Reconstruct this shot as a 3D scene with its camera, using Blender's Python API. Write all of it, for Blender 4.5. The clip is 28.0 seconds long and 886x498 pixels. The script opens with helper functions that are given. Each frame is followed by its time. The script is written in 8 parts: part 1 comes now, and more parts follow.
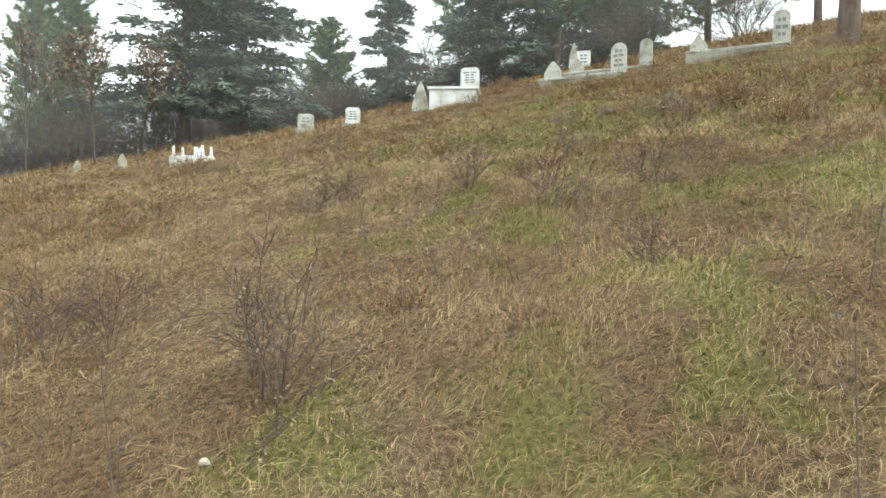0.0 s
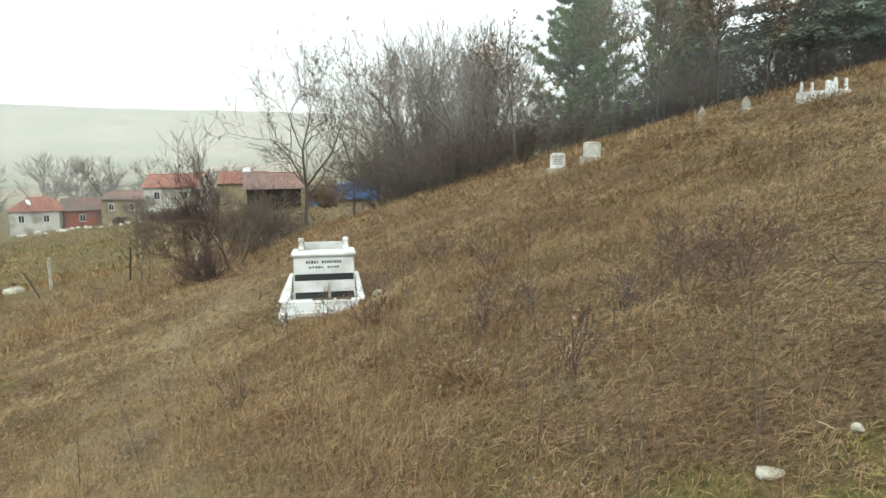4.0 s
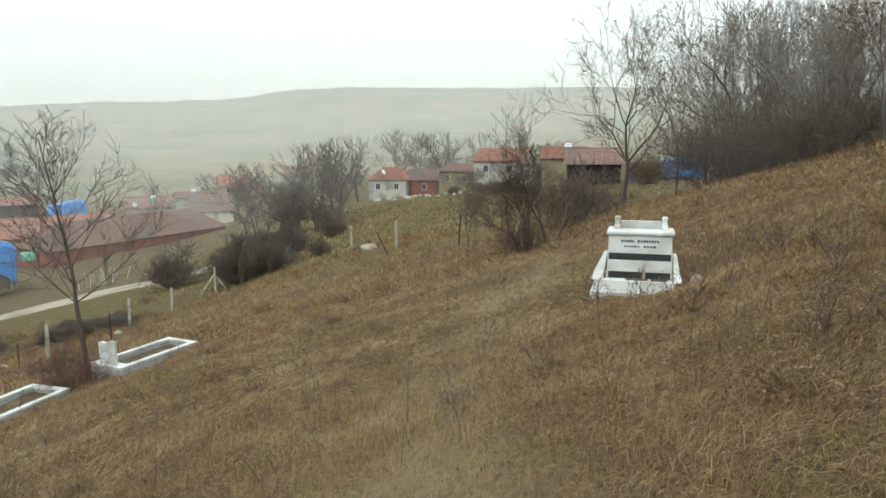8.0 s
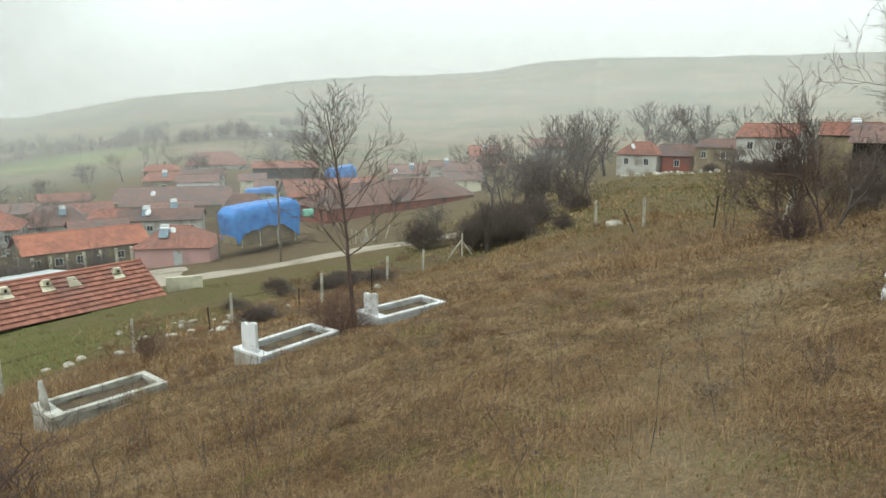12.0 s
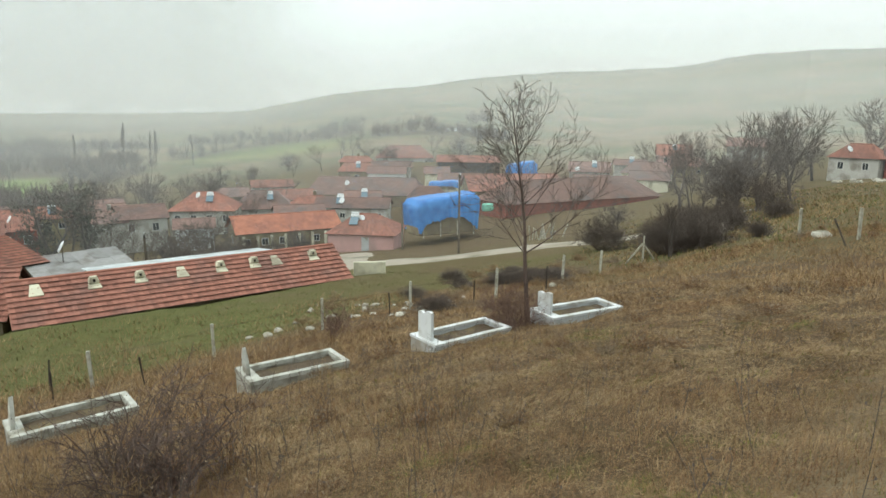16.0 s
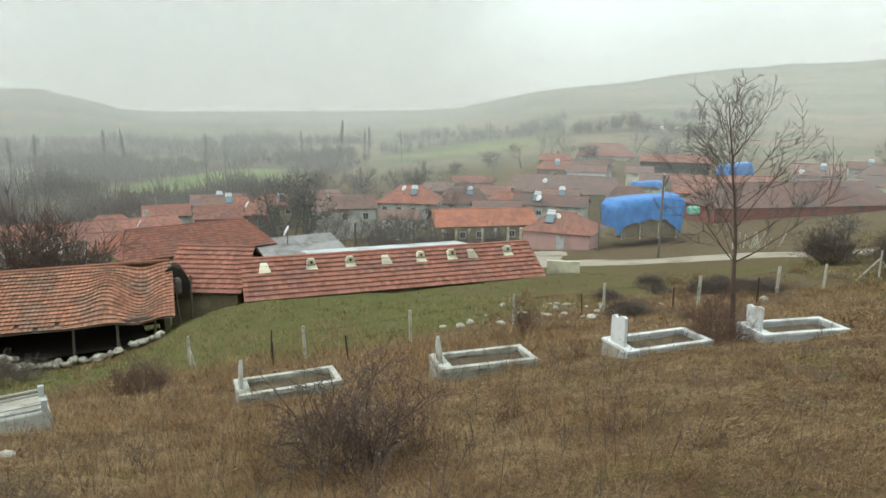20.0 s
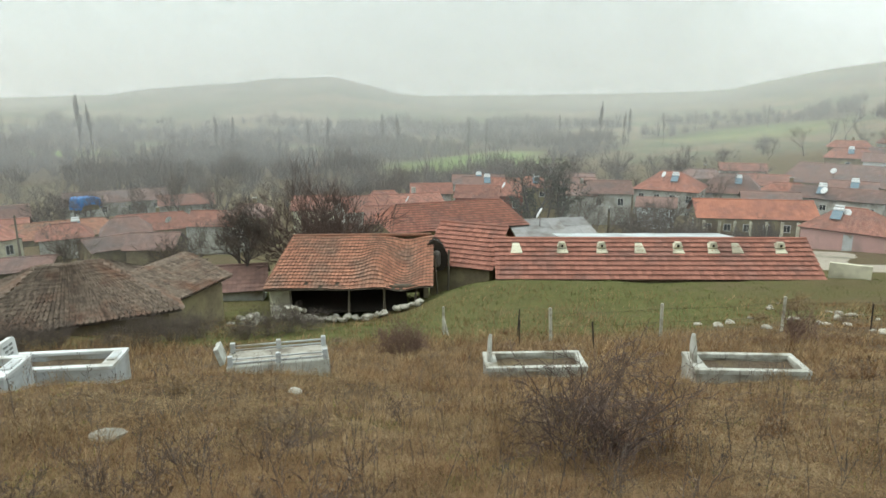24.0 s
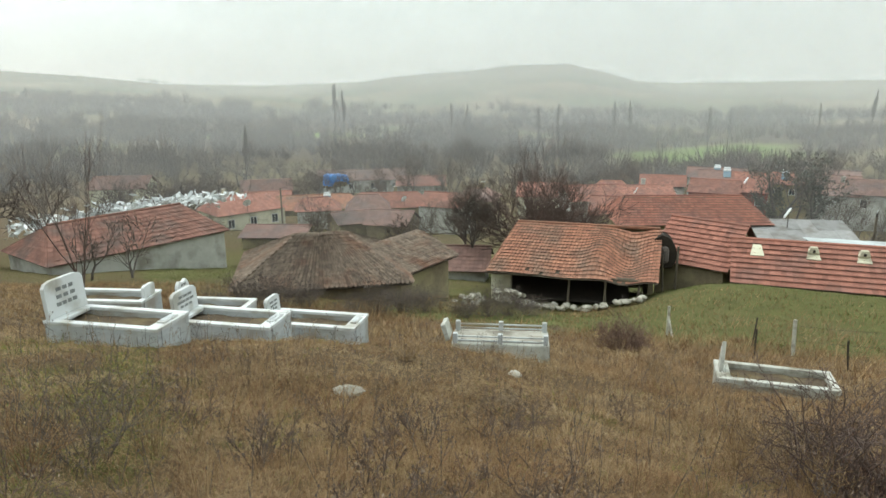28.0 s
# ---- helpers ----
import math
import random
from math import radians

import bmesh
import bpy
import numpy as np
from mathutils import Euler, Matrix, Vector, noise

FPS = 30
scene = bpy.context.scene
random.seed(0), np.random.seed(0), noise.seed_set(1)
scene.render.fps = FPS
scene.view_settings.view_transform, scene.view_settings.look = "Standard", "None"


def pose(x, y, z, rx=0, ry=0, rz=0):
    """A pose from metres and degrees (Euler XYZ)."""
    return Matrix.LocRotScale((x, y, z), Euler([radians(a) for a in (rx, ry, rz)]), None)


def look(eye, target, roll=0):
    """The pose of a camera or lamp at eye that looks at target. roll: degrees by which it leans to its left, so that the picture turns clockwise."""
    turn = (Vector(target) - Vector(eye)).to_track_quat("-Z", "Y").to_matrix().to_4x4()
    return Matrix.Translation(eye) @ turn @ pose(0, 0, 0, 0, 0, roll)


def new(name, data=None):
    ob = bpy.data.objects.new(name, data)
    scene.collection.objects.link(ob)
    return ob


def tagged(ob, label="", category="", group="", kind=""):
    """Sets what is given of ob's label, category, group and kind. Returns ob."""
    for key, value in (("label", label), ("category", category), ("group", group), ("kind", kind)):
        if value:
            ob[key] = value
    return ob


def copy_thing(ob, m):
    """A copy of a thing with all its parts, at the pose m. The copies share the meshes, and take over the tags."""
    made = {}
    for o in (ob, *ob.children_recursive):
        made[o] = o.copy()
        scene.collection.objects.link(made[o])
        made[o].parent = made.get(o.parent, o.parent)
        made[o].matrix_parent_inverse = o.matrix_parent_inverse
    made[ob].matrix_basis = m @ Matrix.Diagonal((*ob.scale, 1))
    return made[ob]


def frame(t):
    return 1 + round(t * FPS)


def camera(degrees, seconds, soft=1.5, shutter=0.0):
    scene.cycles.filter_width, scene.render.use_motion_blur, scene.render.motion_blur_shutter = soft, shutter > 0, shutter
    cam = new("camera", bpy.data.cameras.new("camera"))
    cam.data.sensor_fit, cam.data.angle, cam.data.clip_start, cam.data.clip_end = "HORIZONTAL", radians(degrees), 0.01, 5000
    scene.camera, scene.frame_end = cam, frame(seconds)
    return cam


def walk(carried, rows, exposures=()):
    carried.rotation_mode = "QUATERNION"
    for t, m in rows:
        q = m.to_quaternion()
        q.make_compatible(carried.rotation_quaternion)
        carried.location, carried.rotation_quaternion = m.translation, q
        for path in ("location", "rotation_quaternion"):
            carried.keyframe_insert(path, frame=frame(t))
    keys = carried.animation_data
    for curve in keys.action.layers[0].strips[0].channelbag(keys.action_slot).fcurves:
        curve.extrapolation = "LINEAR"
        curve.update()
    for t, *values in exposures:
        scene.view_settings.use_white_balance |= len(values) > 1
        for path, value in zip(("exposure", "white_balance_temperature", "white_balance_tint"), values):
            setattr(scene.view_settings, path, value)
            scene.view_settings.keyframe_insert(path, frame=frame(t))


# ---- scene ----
# ---- camera and walk ----
cam = camera(66.93, 28.0, soft=1.6)
PATH = [
    (0, pose(0.219, 0.047, 0.018, 87.79, -0.88, -13.84)),
    (0.5, pose(0.213, 0.051, 0.017, 87.28, -0.74, -8.35)),
    (1, pose(0.200, 0.060, 0.015, 86.02, -1.03, -2.18)),
    (1.5, pose(0.186, 0.073, 0.014, 84.86, -0.75, 5.20)),
    (2, pose(0.160, 0.085, 0.011, 84.29, -0.50, 12.83)),
    (2.5, pose(0.130, 0.105, 0.006, 83.85, -0.16, 20.06)),
    (3, pose(0.104, 0.115, 0.000, 83.65, 0.06, 25.23)),
    (3.5, pose(0.086, 0.114, -0.006, 83.57, 0.29, 29.95)),
    (4, pose(0.067, 0.120, -0.012, 83.01, 0.68, 35.18)),
    (4.5, pose(0.055, 0.130, -0.013, 82.67, 0.98, 39.77)),
    (6.5, pose(0.060, 0.146, -0.008, 81.33, 0.68, 54.25)),
    (7, pose(0.057, 0.148, -0.007, 81.43, 0.84, 56.41)),
    (7.5, pose(0.036, 0.150, -0.007, 81.30, 0.31, 59.09)),
    (8, pose(0.024, 0.149, -0.007, 81.20, 0.36, 61.89)),
    (8.5, pose(0.016, 0.145, -0.008, 80.90, -0.01, 63.33)),
    (9, pose(0.009, 0.146, -0.006, 80.54, 0.18, 65.47)),
    (9.5, pose(0.007, 0.145, -0.004, 79.67, 0.77, 67.11)),
    (10, pose(0.002, 0.131, -0.005, 79.37, 0.51, 68.67)),
    (10.5, pose(-0.009, 0.104, -0.006, 79.28, 0.30, 70.95)),
    (11, pose(-0.014, 0.065, -0.006, 79.56, 0.28, 74.65)),
    (11.5, pose(-0.021, 0.036, -0.007, 79.44, 0.10, 78.83)),
    (12, pose(-0.016, 0.023, -0.006, 78.95, -0.17, 82.58)),
    (12.5, pose(-0.016, 0.012, -0.005, 78.68, 0.11, 86.32)),
    (14.5, pose(-0.051, -0.037, 0.004, 78.53, 0.39, 91.96)),
    (15, pose(-0.067, -0.037, 0.006, 78.44, -0.61, 93.95)),
    (15.5, pose(-0.079, -0.019, 0.006, 78.66, -1.01, 95.87)),
    (16, pose(-0.096, -0.005, 0.005, 78.52, -0.64, 97.92)),
    (16.5, pose(-0.099, 0.003, 0.004, 78.11, -0.58, 99.94)),
    (17, pose(-0.101, -0.002, 0.007, 78.12, -0.38, 101.79)),
    (17.5, pose(-0.101, -0.002, 0.006, 78.09, -0.27, 103.94)),
    (18, pose(-0.106, -0.005, 0.006, 78.31, -0.06, 105.55)),
    (18.5, pose(-0.108, -0.010, 0.007, 78.20, -0.11, 107.67)),
    (19, pose(-0.108, -0.013, 0.008, 77.74, -0.41, 109.81)),
    (19.5, pose(-0.111, -0.024, 0.009, 77.80, -0.46, 112.44)),
    (20, pose(-0.105, -0.026, 0.012, 78.14, -0.47, 114.71)),
    (20.5, pose(-0.098, -0.038, 0.012, 78.38, -0.92, 117.88)),
    (21, pose(-0.103, -0.047, 0.010, 78.45, -0.73, 120.88)),
    (21.5, pose(-0.105, -0.058, 0.009, 78.60, -0.30, 123.56)),
    (23.5, pose(-0.108, -0.107, 0.001, 77.05, -0.22, 133.39)),
    (24, pose(-0.101, -0.112, -0.003, 76.71, 0.26, 136.18)),
    (24.5, pose(-0.101, -0.120, -0.007, 75.99, 0.26, 139.23)),
    (25, pose(-0.094, -0.129, -0.010, 75.66, 0.85, 141.75)),
    (25.5, pose(-0.084, -0.141, -0.012, 75.43, 0.11, 144.26)),
    (26, pose(-0.067, -0.163, -0.014, 75.47, 0.37, 146.92)),
    (26.5, pose(-0.054, -0.184, -0.016, 75.49, -0.18, 149.79)),
    (27, pose(-0.040, -0.209, -0.015, 75.48, -0.29, 151.86)),
    (27.5, pose(-0.026, -0.235, -0.015, 75.93, 0.20, 153.62)),
    (28, pose(-0.016, -0.251, -0.015, 75.79, 0.50, 155.32)),
]
EXPOSURES = [(0.0, 0.9), (1.5, 1.05), (3.0, 0.78), (4.5, 0.33), (8.0, 0.07), (12.0, 0.03), (20.0, -0.02), (24.0, 0.06), (28.0, 0.12)]
walk(cam, PATH, EXPOSURES)

# ---- world and sun: a bright overcast day with drizzle and mist in the valley ----
world = bpy.data.worlds.new("overcast_sky")
scene.world = world
world.use_nodes = True
wn, wl = world.node_tree.nodes, world.node_tree.links
wn.clear()
w_out = wn.new("ShaderNodeOutputWorld")
w_bg = wn.new("ShaderNodeBackground")
w_sky = wn.new("ShaderNodeTexSky")
w_sky.sky_type = "NISHITA"
w_sky.sun_disc = False
w_sky.sun_elevation = radians(38)
w_sky.sun_rotation = radians(150)
w_mul = wn.new("ShaderNodeVectorMath")
w_mul.operation = "SCALE"
w_mul.inputs["Scale"].default_value = 0.1
w_co = wn.new("ShaderNodeTexCoord")
w_sep = wn.new("ShaderNodeSeparateXYZ")
w_ramp = wn.new("ShaderNodeValToRGB")
w_ramp.color_ramp.interpolation = "EASE"
w_ramp.color_ramp.elements[0].position = 0.0
w_ramp.color_ramp.elements[0].color = (0.52, 0.56, 0.54, 1)
w_ramp.color_ramp.elements[1].position = 1.0
w_ramp.color_ramp.elements[1].color = (0.78, 0.87, 0.85, 1)
w_el = w_ramp.color_ramp.elements.new(0.14)
w_el.color = (0.60, 0.665, 0.64, 1)
w_el = w_ramp.color_ramp.elements.new(0.42)
w_el.color = (0.60, 0.70, 0.68, 1)
w_mix = wn.new("ShaderNodeMix")
w_mix.data_type = "RGBA"
w_mix.inputs["Factor"].default_value = 0.9
wl.new(w_co.outputs["Generated"], w_sep.inputs[0])
wl.new(w_sep.outputs["Z"], w_ramp.inputs["Fac"])
wl.new(w_sky.outputs["Color"], w_mul.inputs[0])
wl.new(w_mul.outputs["Vector"], w_mix.inputs["A"])
wl.new(w_ramp.outputs["Color"], w_mix.inputs["B"])
wl.new(w_mix.outputs["Result"], w_bg.inputs["Color"])
wl.new(w_bg.outputs["Background"], w_out.inputs["Surface"])
w_bg.inputs["Strength"].default_value = 1.9

sun = new("sun", bpy.data.lights.new("sun", "SUN"))
sun.data.energy = 1.4
sun.data.angle = radians(60)
sun.data.color = (1.0, 0.97, 0.92)
sun.matrix_world = look((50, -60, 110), (0, 0, 0))

# ---- materials ----


def mat(name, c1, c2, scale=4.0, rough=0.9, bump=0.25, c3=None, scale3=0.5, metal=0.0, spread=0.5, island=0.0, obj=0.0, stretch=(1, 1, 1), spec=0.3, dist=0.02):
    """Two tones mixed by fine noise, a third by broad stains, a little relief, and shade jitter by piece or by object."""
    m = bpy.data.materials.new(name)
    m.use_nodes = True
    n, l = m.node_tree.nodes, m.node_tree.links
    b = n["Principled BSDF"]
    b.inputs["Roughness"].default_value = rough
    b.inputs["Metallic"].default_value = metal
    b.inputs["Specular IOR Level"].default_value = spec
    geo = n.new("ShaderNodeNewGeometry")
    mp = n.new("ShaderNodeMapping")
    mp.inputs["Scale"].default_value = stretch
    l.new(geo.outputs["Position"], mp.inputs["Vector"])
    no = n.new("ShaderNodeTexNoise")
    no.inputs["Scale"].default_value = scale
    no.inputs["Detail"].default_value = 6.0
    no.inputs["Roughness"].default_value = 0.65
    l.new(mp.outputs["Vector"], no.inputs["Vector"])
    ra = n.new("ShaderNodeMapRange")
    ra.inputs["From Min"].default_value = 0.5 - spread * 0.4
    ra.inputs["From Max"].default_value = 0.5 + spread * 0.4
    l.new(no.outputs["Fac"], ra.inputs["Value"])
    mx = n.new("ShaderNodeMix")
    mx.data_type = "RGBA"
    mx.inputs["A"].default_value = (*c1, 1)
    mx.inputs["B"].default_value = (*c2, 1)
    l.new(ra.outputs["Result"], mx.inputs["Factor"])
    out = mx.outputs["Result"]
    if c3:
        n3 = n.new("ShaderNodeTexNoise")
        n3.inputs["Scale"].default_value = scale3
        n3.inputs["Detail"].default_value = 5.0
        l.new(geo.outputs["Position"], n3.inputs["Vector"])
        r3 = n.new("ShaderNodeMapRange")
        r3.inputs["From Min"].default_value = 0.48
        r3.inputs["From Max"].default_value = 0.68
        l.new(n3.outputs["Fac"], r3.inputs["Value"])
        m3 = n.new("ShaderNodeMix")
        m3.data_type = "RGBA"
        m3.inputs["B"].default_value = (*c3, 1)
        l.new(r3.outputs["Result"], m3.inputs["Factor"])
        l.new(out, m3.inputs["A"])
        out = m3.outputs["Result"]
    for amt, by_piece in ((island, True), (obj, False)):
        if not amt:
            continue
        src = geo.outputs["Random Per Island"] if by_piece else n.new("ShaderNodeObjectInfo").outputs["Random"]
        rr = n.new("ShaderNodeMapRange")
        rr.inputs["To Min"].default_value = 1 - amt
        rr.inputs["To Max"].default_value = 1 + amt
        l.new(src, rr.inputs["Value"])
        sc = n.new("ShaderNodeVectorMath")
        sc.operation = "SCALE"
        l.new(out, sc.inputs[0])
        l.new(rr.outputs["Result"], sc.inputs["Scale"])
        out = sc.outputs["Vector"]
    l.new(out, b.inputs["Base Color"])
    if bump:
        bp = n.new("ShaderNodeBump")
        bp.inputs["Strength"].default_value = bump
        bp.inputs["Distance"].default_value = dist
        l.new(no.outputs["Fac"], bp.inputs["Height"])
        l.new(bp.outputs["Normal"], b.inputs["Normal"])
    return m


MARBLE = mat("white_marble", (0.698, 0.718, 0.718), (0.601, 0.611, 0.601), 3.0, 0.45, 0.05, (0.407, 0.388, 0.339), 2.2, spread=0.9)
GREY_MARBLE = mat("grey_marble", (0.533, 0.549, 0.547), (0.394, 0.415, 0.422), 5.0, 0.5, 0.05, (0.305, 0.268, 0.217), 1.6, stretch=(1, 1, 3))
OLD_STONE = mat("weathered_white_stone", (0.55, 0.55, 0.50), (0.38, 0.37, 0.32), 7.0, 0.85, 0.3, (0.22, 0.20, 0.15), 3.0)
CONCRETE = mat("old_concrete", (0.42, 0.40, 0.34), (0.28, 0.26, 0.22), 6.0, 0.92, 0.35, (0.15, 0.13, 0.10), 2.0)
BLACK_STONE = mat("black_granite", (0.025, 0.03, 0.032), (0.04, 0.045, 0.045), 20.0, 0.3, 0.0)
INK = mat("dark_lettering", (0.03, 0.05, 0.05), (0.06, 0.08, 0.08), 30.0, 0.6, 0.0)
INK_FAINT = mat("faded_grey_lettering", (0.16, 0.17, 0.165), (0.24, 0.245, 0.235), 30.0, 0.7, 0.0)
SOIL = mat("grave_soil", (0.125, 0.092, 0.06), (0.07, 0.052, 0.036), 14.0, 1.0, 0.8, (0.15, 0.115, 0.062), 2.5)
TILE = mat("red_roof_tile", (0.33, 0.142, 0.1), (0.24, 0.105, 0.078), 3.0, 0.85, 0.2, (0.22, 0.112, 0.088), 0.6, island=0.2, obj=0.22)
TILE_ORANGE = mat("orange_roof_tile", (0.37, 0.175, 0.108), (0.25, 0.118, 0.08), 2.2, 0.85, 0.2, (0.20, 0.125, 0.09), 0.6, island=0.2, obj=0.22)
TILE_BRIGHT = mat("bright_orange_roof_tile", (0.46, 0.173, 0.103), (0.36, 0.138, 0.0864), 1.2, 0.85, 0.2, (0.24, 0.102, 0.0756), 0.3, island=0.12)
TILE_BROWN = mat("brown_roof_tile", (0.25, 0.148, 0.119), (0.18, 0.112, 0.0972), 1.4, 0.9, 0.2, (0.15, 0.117, 0.108), 0.3, island=0.12, obj=0.22)
TILE_DULL = mat("dull_red_roof_tile", (0.25, 0.125, 0.094), (0.17, 0.088, 0.07), 2.0, 0.9, 0.2, (0.13, 0.092, 0.078), 0.5, island=0.2)
TILE_OLD = mat("mossy_old_barrel_tile", (0.25, 0.195, 0.15), (0.13, 0.1, 0.078), 5.0, 0.95, 0.3, (0.19, 0.11, 0.075), 0.8, island=0.28)
PLASTER_WHITE = mat("dirty_white_plaster", (0.476, 0.467, 0.426), (0.377, 0.369, 0.328), 1.5, 0.95, 0.2, (0.23, 0.213, 0.18), 0.7)
PLASTER_PINK = mat("pink_plaster", (0.56, 0.34, 0.31), (0.47, 0.29, 0.27), 1.5, 0.95, 0.15, (0.38, 0.26, 0.24), 0.5)
PLASTER_CREAM = mat("cream_plaster", (0.66, 0.63, 0.48), (0.56, 0.53, 0.40), 1.5, 0.95, 0.2, (0.30, 0.27, 0.20), 0.6)
MUD = mat("mud_brick_wall", (0.25, 0.20, 0.13), (0.17, 0.135, 0.09), 4.0, 1.0, 0.5, (0.30, 0.26, 0.15), 0.6)
RED_BRICK = mat("red_brick_wall", (0.30, 0.10, 0.07), (0.22, 0.08, 0.06), 6.0, 0.95, 0.3, (0.15, 0.07, 0.06), 0.6)
# near-black colour that paints in the shade of openings
PAINTED_SHADE = mat("painted_opening_shade", (0.025, 0.02, 0.015), (0.04, 0.03, 0.022), 5.0, 1.0, 0.2)
OLD_WOOD = mat("weathered_grey_wood", (0.17, 0.14, 0.105), (0.10, 0.08, 0.06), 8.0, 0.9, 0.4, stretch=(1, 1, 0.15))
POST_WHITE = mat("pale_concrete_post", (0.50, 0.48, 0.40), (0.36, 0.34, 0.28), 9.0, 0.95, 0.3, (0.22, 0.20, 0.15), 3.0)
RUST = mat("rusty_iron", (0.06, 0.045, 0.035), (0.035, 0.028, 0.024), 20.0, 0.8, 0.2)
METAL_SHEET = mat("grey_corrugated_sheet", (0.30, 0.295, 0.285), (0.22, 0.215, 0.21), 2.0, 0.75, 0.1, (0.17, 0.155, 0.14), 0.9, metal=0.0, obj=0.2)
WHITE_SHEET = mat("pale_metal_sheet", (0.60, 0.64, 0.64), (0.48, 0.52, 0.53), 1.0, 0.5, 0.05, (0.36, 0.38, 0.38), 0.4, metal=0.2)
BLUE_TARP = mat("blue_tarpaulin", (0.045, 0.19, 0.52), (0.06, 0.26, 0.62), 1.2, 0.45, 0.5, (0.03, 0.14, 0.42), 0.8, dist=0.15)
GREEN_TARP = mat("pale_green_tarpaulin", (0.25, 0.60, 0.45), (0.20, 0.50, 0.38), 2.0, 0.5, 0.3)
GLASS_DARK = mat("dark_window_glass", (0.02, 0.025, 0.03), (0.035, 0.04, 0.045), 2.0, 0.12, 0.0, spec=0.5)
FRAME_PAINT = mat("white_window_paint", (0.62, 0.62, 0.58), (0.52, 0.52, 0.48), 8.0, 0.6, 0.05)
SOLAR = mat("solar_collector", (0.10, 0.16, 0.20), (0.14, 0.20, 0.24), 3.0, 0.15, 0.0, spec=0.6)
TANK = mat("white_water_tank", (0.72, 0.74, 0.74), (0.62, 0.64, 0.64), 5.0, 0.4, 0.0)
STONE = mat("pale_field_stone", (0.5, 0.475, 0.40), (0.37, 0.345, 0.285), 6.0, 0.95, 0.5, (0.16, 0.144, 0.104), 2.0, obj=0.2)
BARK = mat("grey_brown_bark", (0.145, 0.122, 0.106), (0.08, 0.068, 0.06), 14.0, 0.95, 0.5, stretch=(1, 1, 0.25))
TWIG = mat("dark_thin_twigs", (0.145, 0.116, 0.096), (0.1, 0.08, 0.067), 4.0, 0.95, 0.0)
PALE_TWIG = mat("grey_brown_twigs", (0.225, 0.188, 0.16), (0.15, 0.124, 0.106), 4.0, 0.95, 0.0)
THORN = mat("dark_thorn_stems", (0.14, 0.098, 0.08), (0.085, 0.06, 0.05), 6.0, 0.9, 0.0)
TWIG_RED = mat("reddish_brown_twigs", (0.20, 0.125, 0.095), (0.13, 0.08, 0.062), 3.0, 0.95, 0.0)
PINE_BARK = mat("pine_bark", (0.17, 0.125, 0.10), (0.085, 0.066, 0.056), 12.0, 0.95, 0.6, stretch=(1, 1, 0.3))
NEEDLE_CEDAR = mat("blue_green_cedar_needles", (0.15, 0.185, 0.15), (0.11, 0.145, 0.118), 1.5, 0.8, 0.0, (0.18, 0.20, 0.145), 0.7, island=0.3)
NEEDLE_PINE = mat("green_pine_needles", (0.165, 0.235, 0.1), (0.112, 0.17, 0.072), 1.5, 0.8, 0.0, (0.21, 0.25, 0.105), 0.7, island=0.35)
DEAD_LEAF = mat("withered_brown_leaves", (0.26, 0.194, 0.131), (0.182, 0.138, 0.1), 2.0, 0.9, 0.0, island=0.3)
IVY = mat("dark_ivy_leaves", (0.1, 0.096, 0.07), (0.068, 0.066, 0.05), 2.0, 0.7, 0.0, island=0.3)
ROAD = mat("pale_gravel_road", (0.38, 0.335, 0.27), (0.29, 0.25, 0.2), 2.0, 1.0, 0.3, (0.20, 0.18, 0.13), 0.25)



def grass_mat(name, tones, patch):
    """Blades of several tones, one for each blade, shifted by broad patches."""
    m = bpy.data.materials.new(name)
    m.use_nodes = True
    n, l = m.node_tree.nodes, m.node_tree.links
    b = n["Principled BSDF"]
    b.inputs["Roughness"].default_value = 0.85
    b.inputs["Specular IOR Level"].default_value = 0.15
    geo = n.new("ShaderNodeNewGeometry")
    ramp = n.new("ShaderNodeValToRGB")
    el = ramp.color_ramp.elements
    while len(el) < len(tones):
        el.new(0.5)
    for k, c in enumerate(tones):
        el[k].position = k / (len(tones) - 1)
        el[k].color = (*c, 1)
    l.new(geo.outputs["Random Per Island"], ramp.inputs["Fac"])
    no = n.new("ShaderNodeTexNoise")
    no.inputs["Scale"].default_value = 1.1
    no.inputs["Detail"].default_value = 5.0
    l.new(geo.outputs["Position"], no.inputs["Vector"])
    ra = n.new("ShaderNodeMapRange")
    ra.inputs["From Min"].default_value = 0.38
    ra.inputs["From Max"].default_value = 0.66
    l.new(no.outputs["Fac"], ra.inputs["Value"])
    tint = n.new("ShaderNodeMix")
    tint.data_type = "RGBA"
    tint.inputs["A"].default_value = (1.3, 1.27, 1.2, 1)
    tint.inputs["B"].default_value = (*patch, 1)
    l.new(ra.outputs["Result"], tint.inputs["Factor"])
    mul = n.new("ShaderNodeVectorMath")
    mul.operation = "MULTIPLY"
    l.new(ramp.outputs["Color"], mul.inputs[0])
    l.new(tint.outputs["Result"], mul.inputs[1])
    l.new(mul.outputs["Vector"], b.inputs["Base Color"])
    return m


